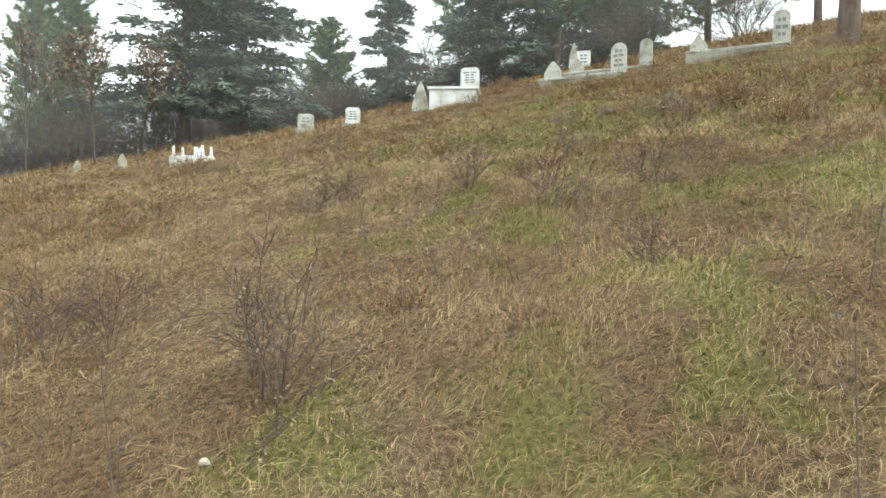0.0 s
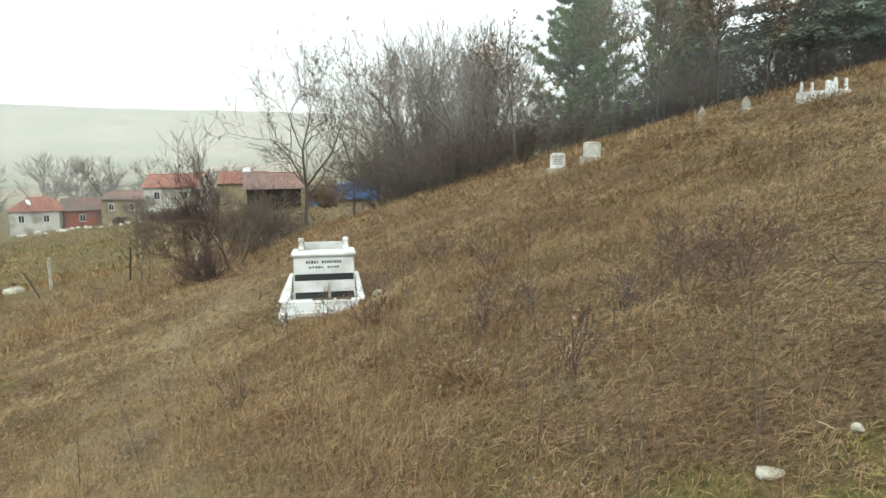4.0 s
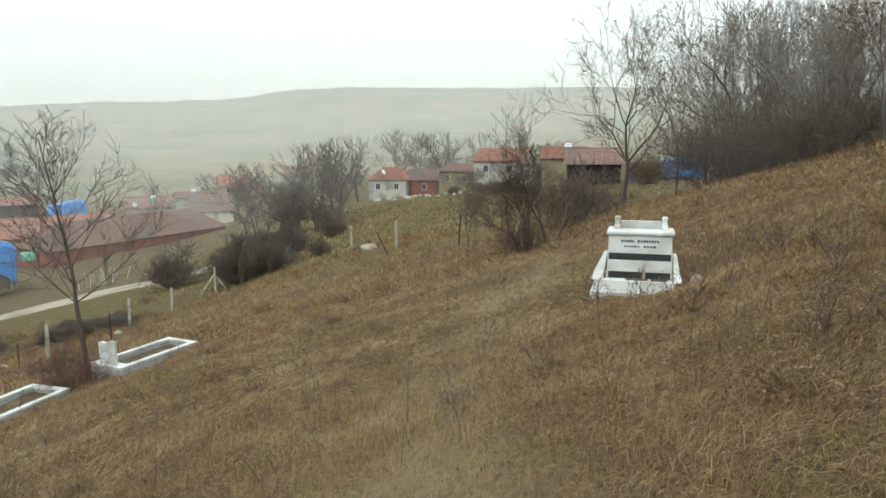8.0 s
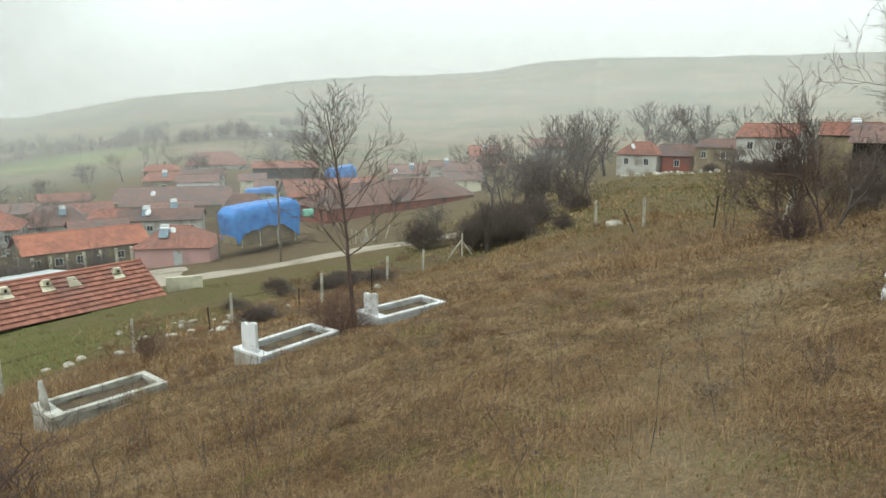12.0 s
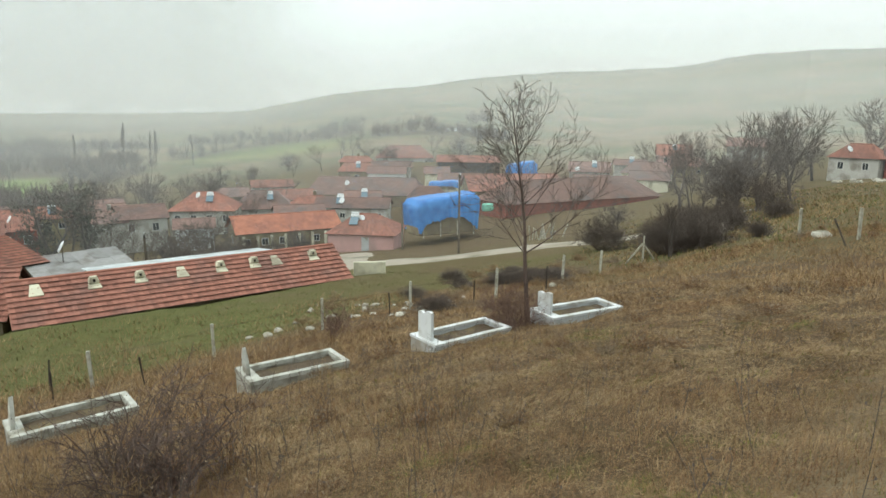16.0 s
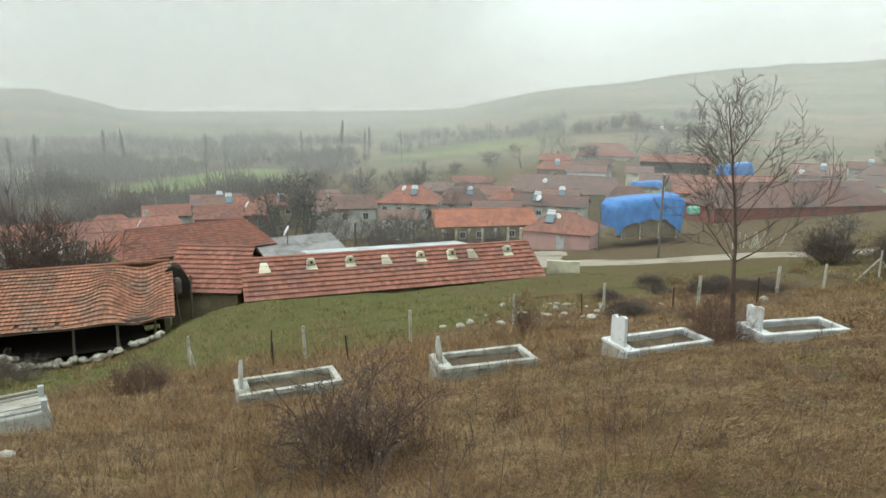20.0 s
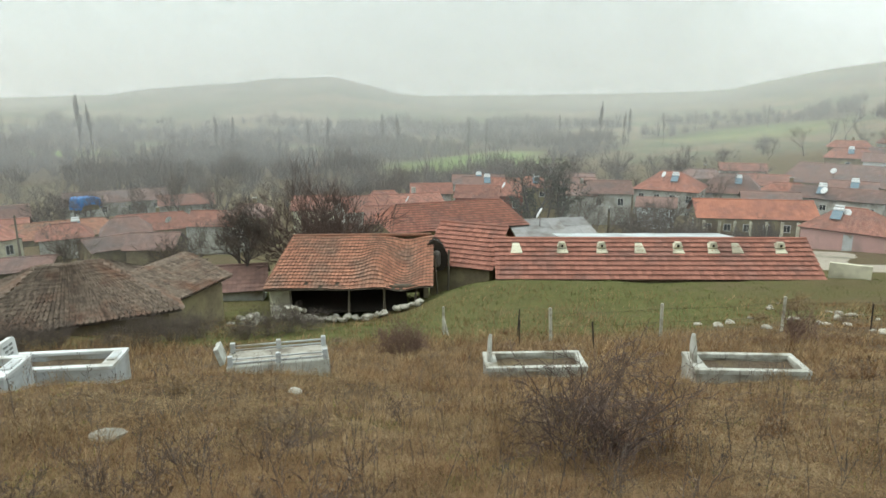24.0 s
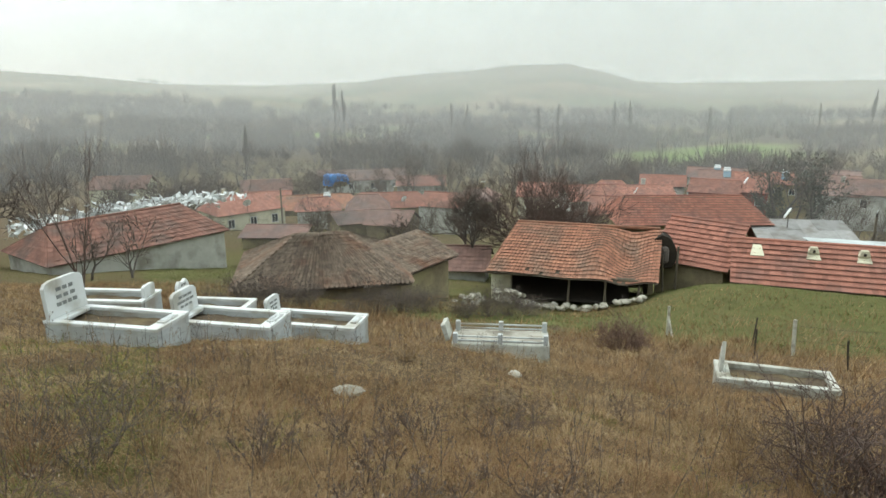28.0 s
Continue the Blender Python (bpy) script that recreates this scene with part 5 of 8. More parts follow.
for i in range(10):
    one_box("roof_sheet", (1.24, 2.9, 0.05), (-5.55 + i * 1.22, 0, 4.25 + 0.015 * (i % 2)), WHITE_SHEET, g, rx=-7)

# -- the plastered yard wall at the end of the byre --
yx0, yy0, yx1, yy1 = -44.90, -12.49, -45.46, -10.30
yz = gz((yx0 + yx1) / 2, (yy0 + yy1) / 2) - 0.5
tagged(one_box("yard_wall", (math.hypot(yx1 - yx0, yy1 - yy0), 0.25, -10.36 - yz), ((yx0 + yx1) / 2, (yy0 + yy1) / 2, (-10.36 + yz) / 2), PLASTER_CREAM, None, rz=math.degrees(math.atan2(yy1 - yy0, yx1 - yx0)), bevel=0.03), "low tan plastered yard wall beyond the byre", "wall")

# -- haystacks under blue tarpaulin --


def tarp_stack(label, x, y, rz, length, width, high, skew=0.0, z=None, seed=1):
    """A boxy stack of bales under a tarpaulin that hangs in folds, with a ragged hem."""
    bm = bmesh.new()
    nx, nr = 44, 40
    rows = []
    for i in range(nx + 1):
        t = i / nx
        u = (t - 0.5) * 2
        end = min(t, 1 - t) * length
        row = []
        lump = 0.22 * noise.noise(Vector((t * length * 0.45, seed, 2.2)))
        top = high * (0.86 + 0.14 * (t if skew >= 0 else 1 - t)) * min(1.0, 0.86 + 0.14 * min(1.0, end / 0.7)) + lump
        for j in range(nr + 1):
            a = math.pi * j / nr
            sx = math.copysign(abs(math.cos(a)) ** 0.22, math.cos(a))
            sz = abs(math.sin(a)) ** 0.22
            hang = 1 - sz
            fold = noise.noise(Vector((t * length * 1.9, seed * 3.0 + (0 if j < nr / 2 else 9), sz * 1.5))) * (0.06 + 0.20 * hang)
            crease = 0.07 * noise.noise(Vector((t * length * 1.1, a * 5, seed * 7.0)))
            hem = high * (0.38 - 0.34 * abs(u) ** 4 + 0.09 * noise.noise(Vector((t * length * 0.5, 5.0 if j < nr / 2 else 11.0, seed))) + 0.05 * noise.noise(Vector((t * length * 2.3, 1.0, seed))))
            zz = max(0.1, hem) + (top - max(0.1, hem)) * sz + crease
            batter = 1.0 + 0.10 * hang
            row.append(bm.verts.new((u * length / 2 * (1 + 0.05 * hang) + skew * hang * (0.5 - t) * 2, (sx * batter + fold * 0.5) * width / 2, zz)))
        rows.append(row)
    for i in range(nx):
        for j in range(nr):
            bm.faces.new((rows[i][j], rows[i + 1][j], rows[i + 1][j + 1], rows[i][j + 1]))
    bm.faces.new(rows[0])
    bm.faces.new(rows[-1][::-1])
    g = thing("covered_haystack", on_ground(x, y, rz) if z is None else pose(x, y, z, 0, 0, rz), label, "haystack")
    part("tarpaulin", bm, BLUE_TARP, g, "creased blue tarpaulin", smooth=True)
    one_box("hay", (length * 0.9, width * 0.84, high * 0.8), (0, 0, high * 0.36), MUD, g, bevel=0.2)
    for k in range(4):
        rod("prop", ((k - 1.5) * length * 0.26, -width * 0.5, -0.4), ((k - 1.5) * length * 0.26, -width * 0.48, high * 0.3), 0.07, 0.06, POST_WHITE, g, 6)
    return g


tarp_stack("large haystack under a blue tarpaulin beside the road", -91.5, -12.8, 128, 10.2, 4.4, 5.3, skew=0.9, z=-16.1, seed=2)
bm = bmesh.new()
box(bm, (1.7, 0.8, 1.1), (0, 0, 0.4), bevel=0.25)
tagged(part("green_cover", bm, GREEN_TARP), "pale green tarpaulin bundle at the haystack", "tarpaulin")
bpy.data.objects["green_cover"].matrix_world = pose(-94.2, -6.6, -13.4, 0, 0, 120)
tarp_stack("small stack under a blue tarpaulin between roofs", -139.5, -3.0, 95, 6.2, 4.0, 5.2, z=-14.6)
tarp_stack("haystack under a blue tarpaulin by bare trees", -49.6, 52.2, 55, 6.6, 4.0, 2.9, z=-4.3)
tarp_stack("blue covered load among village roofs", -31.0, -112.0, 20, 3.5, 2.5, 2.2, z=-17.6)
tarp_stack("blue sheeting over a shed roof", -128.0, -17.5, 95, 5.5, 3.0, 1.6, z=-14.3)

# ---- trees and bushes ----


def grow(rng, p, d, length, r, depth, segs, spread, kids, up, bend, taper=0.62, shrink=0.62, steps=4, start=0.3, least=0.004):
    """One crooked branch and, from it, its side branches."""
    p, d = Vector(p), Vector(d).normalized()
    step_len = length / steps
    nodes = []
    rr = r
    for k in range(steps):
        d = (d + Vector((rng.gauss(0, bend), rng.gauss(0, bend), rng.gauss(0, bend) + up))).normalized()
        q = p + d * step_len
        r2 = max(least, r * (1 - (1 - taper) * (k + 1) / steps))
        segs.append((depth, tuple(p), tuple(q), rr, r2))
        nodes.append((q, d.copy(), r2, (k + 1) / steps))
        p, rr = q, r2
    if depth <= 0:
        return
    n = kids if isinstance(kids, int) else kids[max(0, len(kids) - depth)]
    for k in range(n):
        t = start + (1 - start) * (k + rng.random()) / n
        i = min(steps - 1, int(t * steps))
        q, dd, r2, _ = nodes[i]
        side = dd.orthogonal().normalized()
        side = Matrix.Rotation(rng.uniform(0, 2 * math.pi), 3, dd) @ side
        a = radians(rng.uniform(spread * 0.65, spread * 1.25))
        nd = dd * math.cos(a) + side * math.sin(a)
        fewer = 2 if depth <= 2 else steps
        grow(rng, q, nd, length * shrink * rng.uniform(0.75, 1.2) * (1.15 - 0.45 * t), r2 * 0.66, depth - 1, segs, spread, kids, up, bend * 1.12, taper, shrink, fewer, 0.15, least)
    if depth > 0:
        q, dd, r2, _ = nodes[-1]
        grow(rng, q, dd, length * shrink * 0.9, r2, depth - 1, segs, spread, kids, up, bend, taper, shrink, steps, 0.15, least)


def leaf_cards(pts, rng, size, flat=0.0):
    """Small four-cornered leaves scattered about points."""
    n = len(pts)
    a = rng.normal(size=(n, 3))
    a[:, 2] *= 1 - flat
    a /= np.linalg.norm(a, axis=1)[:, None]
    b = np.cross(a, rng.normal(size=(n, 3)))
    b /= np.linalg.norm(b, axis=1)[:, None]
    s = size * rng.uniform(0.5, 1.3, n)[:, None]
    v = np.stack([pts - a * s, pts + b * s * 0.4, pts + a * s, pts - b * s * 0.4], 1).reshape(-1, 3)
    return v, np.arange(4 * n).reshape(-1, 4)


def bare_tree(label, m, seed, height, girth, depth=4, spread=38, kids=(6, 5, 5, 4), up=0.05, bend=0.12, trunk_share=0.34, leaves=0, leaf_mat=DEAD_LEAF, twig_mat=TWIG, bark=BARK, name="bare_tree", stems=1, group="bare winter trees", category="tree", least=0.006, steps=4, lean=(0, 0), leaf_size=0.06, shrink=0.62):
    rng = random.Random(seed)
    segs, stem_segs = [], []
    for k in range(stems):
        d = Vector((lean[0] + rng.gauss(0, 0.10 * (stems > 1)), lean[1] + rng.gauss(0, 0.10 * (stems > 1)), 1))
        o = (rng.gauss(0, 0.12) * (stems > 1), rng.gauss(0, 0.12) * (stems > 1), -0.15)
        one = []
        grow(rng, o, d, height * trunk_share * 1.45, girth * (1 if stems == 1 else rng.uniform(0.5, 1)), depth, one, spread, kids, up, bend * (0.5 if stems == 1 else 1), 0.6, shrink, steps, 0.42, least)
        stem_segs.append([s[1:] for s in one if s[0] >= depth])
        segs += one
    g = thing(name, m, label, category, group)
    top = max(s[2][2] for s in segs)
    k = height / top
    for one in stem_segs:
        v, f = branch_mesh(one, 8)
        mesh_of("trunk", v * k, f, bark, g, smooth=True)
    v, f = branch_mesh([s[1:] for s in segs if depth > s[0] >= depth - 1], 5)
    tagged(mesh_of("limb_frame", v * k, f, bark, g, smooth=True), kind="stuff")
    v, f = branch_mesh([s[1:] for s in segs if s[0] < depth - 1], 3)
    tagged(mesh_of("crown", v * k, f, twig_mat, g), kind="stuff")
    if leaves:
        r2 = np.random.default_rng(seed)
        tips = np.array([s[2] for s in segs if s[0] <= 1]) * k
        pts = tips[r2.integers(0, len(tips), leaves)] + r2.normal(0, 0.08, (leaves, 3))
        v, f = leaf_cards(pts, r2, leaf_size)
        tagged(mesh_of("foliage", v, f, leaf_mat, g), kind="stuff")
    return g


def limb(rng, segs, p, d, length, r, level, top, split, angle, up, bend, least, shoot):
    """A crooked limb that forks at its end and carries side shoots."""
    steps = 5 if level == top else 4 if level > 1 else 3
    r_end = max(least, r * (0.72 if level else 0.5))
    for k in range(steps):
        d = (d + Vector((rng.gauss(0, bend), rng.gauss(0, bend), rng.gauss(0, bend) + up * (level < top)))).normalized()
        q = p + d * (length / steps)
        r2 = r + (r_end - r) * (k + 1) / steps
        segs.append((level, tuple(p), tuple(q), r + (r_end - r) * k / steps, r2))
        p = q
        if level and rng.random() < shoot and (level < top or k > 2):
            side = Matrix.Rotation(rng.uniform(0, 6.28), 3, d) @ d.orthogonal().normalized()
            a = radians(angle * rng.uniform(1.0, 1.9))
            low = max(0, level - (2 if level > 2 else 1))
            limb(rng, segs, p, d * math.cos(a) + side * math.sin(a), length * rng.uniform(0.4, 0.75), max(least, r2 * 0.45), low, top, split, angle, up, bend * 1.1, least, shoot)
    if not level:
        return
    n = 3 if rng.random() < split else 2
    base = rng.uniform(0, 6.28)
    for k in range(n):
        side = Matrix.Rotation(base + k * 6.28 / n + rng.gauss(0, 0.3), 3, d) @ d.orthogonal().normalized()
        a = radians(angle * rng.uniform(0.55, 1.3) * (0.6 if k == 0 else 1.15))
        limb(rng, segs, p, d * math.cos(a) + side * math.sin(a), length * rng.uniform(0.66, 0.95), max(least, r_end * (0.84 if k == 0 else 0.66)), level - 1, top, split, angle, up, bend * 1.06, least, shoot)


def fork_tree(label, m, seed, height, girth, levels=5, split=0.3, angle=30, up=0.06, bend=0.12, trunk_share=0.3, shoot=0.4, stems=1, lean=(0, 0), wide=1.0, least=0.008, leaves=0, leaf_mat=DEAD_LEAF, leaf_size=0.07, twig_mat=TWIG, bark=BARK, group="bare winter trees", name="bare_tree", flare=0.18, category="tree"):
    """A winter tree whose limbs fork again and again to fine twigs."""
    rng = random.Random(seed)
    segs, trunks = [], []
    for k in range(stems):
        many = stems > 1
        d = Vector((lean[0] + rng.gauss(0, flare) * many, lean[1] + rng.gauss(0, flare) * many, 1)).normalized()
        one = []
        limb(rng, one, Vector((rng.gauss(0, 0.15) * many, rng.gauss(0, 0.15) * many, -0.2)), d, height * trunk_share * (rng.uniform(0.6, 1.1) if many else 1), girth * (rng.uniform(0.6, 1) if many else 1), levels, levels, split, angle, up, bend * (1 if many else 0.6), least, shoot)
        trunks.append([s_[1:] for s_ in one if s_[0] == levels])
        segs += one
    g = thing(name, m, label, category, group)
    k = height / max(s_[2][2] for s_ in segs)
    size = np.array([k * wide, k * wide, k])
    for one in trunks:
        v, f = branch_mesh(one, 8)
        mesh_of("trunk", v * size, f, bark, g, smooth=True)
    v, f = branch_mesh([s_[1:] for s_ in segs if levels > s_[0] >= levels - 2], 5)
    tagged(mesh_of("limb_frame", v * size, f, bark, g, smooth=True), kind="stuff")
    v, f = branch_mesh([s_[1:] for s_ in segs if s_[0] < levels - 2], 3)
    tagged(mesh_of("crown", v * size, f, twig_mat, g), kind="stuff")
    if leaves:
        r2 = np.random.default_rng(seed)
        tips = np.array([s_[2] for s_ in segs if s_[0] <= 1]) * size
        pick = tips[r2.integers(0, len(tips), max(1, leaves // 4))]
        pts = np.repeat(pick, 4, 0) + r2.normal(0, leaf_size, (len(pick) * 4, 3)) - np.array([[0, 0, leaf_size]])
        v, f = leaf_cards(pts, r2, leaf_size)
        tagged(mesh_of("foliage", v, f, leaf_mat, g), kind="stuff")
    return g


def leader_tree(label, m, seed, height, girth, lean=(0, 0), fork=0.36, limbs=26, least=0.0052, twig_mat=TWIG, bark=BARK):
    """A young tree with one crooked leader and ascending limbs that carry fine twigs."""
    rng = random.Random(seed)
    stem, mains, twigs, nodes = [], [], [], []
    p, d, n = Vector((0, 0, -0.2)), Vector((lean[0], lean[1], 1)).normalized(), 14
    for k in range(n):
        t = (k + 1) / n
        d = (d + Vector((rng.gauss(0, 0.03), rng.gauss(0, 0.03), 0.02)) * (1 + t)).normalized()
        q = p + d * (height + 0.2) / n
        stem.append((tuple(p), tuple(q), girth * (1 - 0.9 * (k / n) ** 0.8) + least * 0.6, girth * (1 - 0.9 * t ** 0.8) + least * 0.6))
        nodes.append((q, t))
        p = q

    def shoot(p, d, length, r, depth, out):
        steps = 6 if depth == 2 else 4
        for k in range(steps):
            d = (d + Vector((rng.gauss(0, 0.065), rng.gauss(0, 0.065), 0.045))).normalized()
            q = p + d * length / steps
            out.append((tuple(p), tuple(q), max(least, r * (1 - 0.75 * k / steps)), max(least * 0.8, r * (1 - 0.75 * (k + 1) / steps))))
            p = q
            if depth and k:
                for _ in range(3 if depth == 2 else 2):
                    if rng.random() < 0.75:
                        side = Matrix.Rotation(rng.uniform(0, 6.28), 3, d) @ d.orthogonal().normalized()
                        a = radians(rng.uniform(28, 55))
                        shoot(p, d * math.cos(a) + side * math.sin(a), length * rng.uniform(0.2, 0.5), r * 0.5, depth - 1, twigs)

    turn = rng.uniform(0, 6)
    for k in range(limbs):
        t = fork + (0.95 - fork) * (k / limbs) ** 1.15
        q = min(nodes, key=lambda e: abs(e[1] - t))[0]
        turn += 2.4 + rng.gauss(0, 0.3)
        a = radians(56 - 30 * (t - fork) / (1 - fork) + rng.gauss(0, 6))
        shoot(q, Vector((math.cos(turn) * math.sin(a), math.sin(turn) * math.sin(a), math.cos(a))), height * (0.42 * (1 - t) + 0.12) * rng.uniform(0.85, 1.2), girth * 0.26 * (1.2 - t), 2, mains)
    g = thing("bare_tree", m, label, "tree", "bare winter trees")
    for nm, sg, sides, mt in (("trunk", stem, 8, bark), ("limb_frame", mains, 5, bark), ("crown", twigs, 3, twig_mat)):
        v, f = branch_mesh(sg, sides)
        ob = mesh_of(nm, v, f, mt, g, smooth=sides > 3)
        if nm != "trunk":
            tagged(ob, kind="stuff")
    return g


def bush(label, m, seed, height, width, stems, mat_=TWIG, twigs=5, depth=2, name="bare_bush", least=0.0025, group="bare bushes", leaves=0, leaf_mat=DEAD_LEAF, girth=0.012, up=0.02, bend=0.2):
    """Many crooked stems from one root."""
    rng = random.Random(seed)
    segs = []
    for k in range(stems):
        a, t = rng.uniform(0, 2 * math.pi), rng.random() ** 0.7
        d = Vector((math.cos(a) * t * width / height * 0.9, math.sin(a) * t * width / height * 0.9, 1))
        o = (math.cos(a) * t * width * 0.14, math.sin(a) * t * width * 0.14, -0.05)
        grow(rng, o, d, height * rng.uniform(0.45, 0.85), girth * rng.uniform(0.6, 1.2), depth, segs, 42, twigs, up, bend, 0.5, 0.5, 4, 0.2, least)
    g = thing(name, m, label, "bush", group)
    v, f = branch_mesh([s[1:] for s in segs], 3)
    tagged(mesh_of("tangle", v, f, mat_, g), kind="stuff")
    if leaves:
        r2 = np.random.default_rng(seed)
        tips = np.array([s[2] for s in segs])
        pts = tips[r2.integers(0, len(tips), leaves)] + r2.normal(0, 0.03, (leaves, 3))
        v, f = leaf_cards(pts, r2, 0.013)
        tagged(mesh_of("withered_foliage", v, f, leaf_mat, g), kind="stuff")
    return g


def cedar(label, m, seed, height, reach, first=0.11, needles=NEEDLE_CEDAR, tiers=17, name="cedar", droop=0.12, dense=1.0):
    """A conifer of flat tiers: trunk, boughs and sprays of needles."""
    rng = np.random.default_rng(seed)
    g = thing(name, m, label, "tree", "conifers on the hill")
    segs = [((0, 0, -0.2), (0.05, 0.02, height * 0.45), height * 0.017, height * 0.011), ((0.05, 0.02, height * 0.45), (0, 0, height), height * 0.011, 0.01)]
    sprays = []
    for i in range(tiers):
        z = height * (first + (0.97 - first) * (i / (tiers - 1)) ** 0.95)
        frac = 1 - (z / height - first) / (1 - first)
        for k in range(rng.integers(5, 8)):
            a = rng.uniform(0, 2 * np.pi)
            ln = reach * (0.12 + 0.88 * frac ** 0.75) * rng.uniform(0.6, 1.12)
            u = np.array([np.cos(a), np.sin(a), 0])
            side = np.array([-u[1], u[0], 0])
            z0 = z + rng.normal(0, height * 0.012)
            rise_ = rng.uniform(0.02, 0.22) * (1.1 - frac)
            prev = np.array([0, 0, z0])
            for s in range(4):
                t = (s + 1) / 4
                q = np.array([0, 0, z0]) + u * ln * t + np.array([0, 0, ln * (rise_ * t - droop * t * t)]) + side * rng.normal(0, 0.04) * ln
                segs.append((tuple(prev), tuple(q), max(0.006, height * 0.006 * frac * (1.2 - t)), max(0.005, height * 0.005 * frac * (1 - t))))
                cnt = int((26 + 46 * t) * ln * 0.5 * dense)
                tt = rng.random(cnt)[:, None]
                base = prev + (q - prev) * tt
                off = side * rng.normal(0, 0.13 * ln * (0.35 + 0.65 * np.sin(np.pi * min(0.95, t * 0.8))), (cnt, 1))
                base = base + off + np.stack([rng.normal(0, 0.05, cnt), rng.normal(0, 0.05, cnt), rng.normal(-0.02, 0.06, cnt)], 1) - np.array([[0, 0, 1.0]]) * np.abs(off[:, :1] * side[0] + off[:, 1:2] * side[1]) * 0.22
                dirs = u[None] * rng.uniform(0.3, 1.0, (cnt, 1)) + side[None] * np.sign(off[:, :1] * side[0] + off[:, 1:2] * side[1]) * rng.uniform(0.1, 0.9, (cnt, 1)) + np.stack([rng.normal(0, 0.15, cnt), rng.normal(0, 0.15, cnt), rng.normal(-0.08, 0.22, cnt)], 1)
                sprays.append((base, dirs))
                prev = q
    v, f = branch_mesh(segs[:2], 10)
    mesh_of("trunk", v, f, PINE_BARK, g, smooth=True)
    v, f = branch_mesh(segs[2:], 4)
    tagged(mesh_of("bough_frame", v, f, PINE_BARK, g), kind="stuff")
    base = np.concatenate([s[0] for s in sprays])
    d = np.concatenate([s[1] for s in sprays])
    d /= np.linalg.norm(d, axis=1)[:, None]
    w = np.cross(d, rng.normal(size=d.shape))
    w /= np.linalg.norm(w, axis=1)[:, None]
    ln = rng.uniform(0.10, 0.26, len(d))[:, None] * (height / 9) ** 0.3
    wd = ln * rng.uniform(0.10, 0.2, len(d))[:, None]
    vv = np.stack([base - d * ln * 0.3, base + w * wd, base + d * ln, base - w * wd], 1).reshape(-1, 3)
    tagged(mesh_of("crown", vv, np.arange(len(vv)).reshape(-1, 4), needles, g), kind="stuff")
    return g


def pine(label, m, seed, height, reach, first=0.15):
    """A pine: upswept boughs that end in brushes of needles."""
    rng = np.random.default_rng(seed)
    g = thing("pine", m, label, "tree", "conifers on the hill")
    trunk = [((0, 0, -0.2), (0.1, 0, height * 0.5), height * 0.02, height * 0.012), ((0.1, 0, height * 0.5), (0, 0.05, height), height * 0.012, 0.012)]
    segs, tufts, heads = [], [], []
    for i in range(22):
        z = height * (first + (0.98 - first) * i / 21)
        frac = 1 - (z / height - first) / (1 - first)
        for k in range(rng.integers(4, 7)):
            a = rng.uniform(0, 2 * np.pi)
            ln = reach * (0.12 + 0.88 * np.sin(np.pi * (0.12 + 0.5 * frac)) * frac ** 0.4) * rng.uniform(0.55, 1.1)
            u = np.array([np.cos(a), np.sin(a), 0.0])
            prev = np.array([0, 0, z])
            for s in range(4):
                t = (s + 1) / 4
                q = np.array([0, 0, z]) + u * ln * t + np.array([0, 0, ln * 0.45 * t * t]) + rng.normal(0, 0.05, 3) * ln
                segs.append((tuple(prev), tuple(q), 0.03 * (1.2 - t) + 0.006, 0.03 * (1 - t) + 0.006))
                for c in range(rng.integers(3, 7)):
                    sd = u * rng.uniform(0.2, 1) + np.array([0, 0, 0.5]) + rng.normal(0, 0.5, 3)
                    sd /= np.linalg.norm(sd)
                    tip = q + sd * rng.uniform(0.1, 0.4) * (0.4 + 0.6 * ln / reach)
                    segs.append((tuple(q), tuple(tip), 0.008, 0.005))
                    tufts.append(tip)
                    heads.append(sd)
                prev = q
    v, f = branch_mesh(trunk, 10)
    mesh_of("trunk", v, f, PINE_BARK, g, smooth=True)
    v, f = branch_mesh(segs, 3)
    tagged(mesh_of("bough_frame", v, f, PINE_BARK, g), kind="stuff")
    tufts, heads = np.array(tufts), np.array(heads)
    per = 34
    t = np.repeat(tufts, per, 0) - np.repeat(heads, per, 0) * rng.uniform(0, 0.25, (len(tufts) * per, 1))
    d = np.repeat(heads, per, 0) * 0.7 + rng.normal(0, 0.55, (len(t), 3))
    d /= np.linalg.norm(d, axis=1)[:, None]
    w = np.cross(d, rng.normal(size=d.shape))
    w /= np.linalg.norm(w, axis=1)[:, None]
    ln = rng.uniform(0.10, 0.26, (len(t), 1))
    vv = np.stack([t - w * 0.012, t + w * 0.012, t + d * ln], 1).reshape(-1, 3)
    tagged(mesh_of("crown", vv, np.arange(len(vv)).reshape(-1, 3), NEEDLE_PINE, g), kind="stuff")
    return g


# -- conifers on the brow --
cedar("tall dark blue-green cedar with flat tiers of boughs", on_ground(-2.8, 23.9, 20), 101, 11.0, 3.6, first=0.13, tiers=19, dense=1.5)
cedar("tall dark blue-green cedar with low sweeping boughs", on_ground(-0.9, 24.0, 200), 102, 10.0, 2.8, first=0.10, tiers=19, dense=1.5)
cedar("dark cedar behind the old graves", on_ground(7.7, 22.8, 70), 103, 9.0, 2.9, first=0.10, tiers=19, dense=1.5)
cedar("slim blue-green cedar on the brow", on_ground(5.0, 29.7, 130), 104, 7.5, 2.0, first=0.06, tiers=20, dense=1.7)
cedar("dark cedar in mist on the brow", on_ground(13.2, 26.0, 10), 105, 9.5, 3.6, first=0.12, dense=1.6)
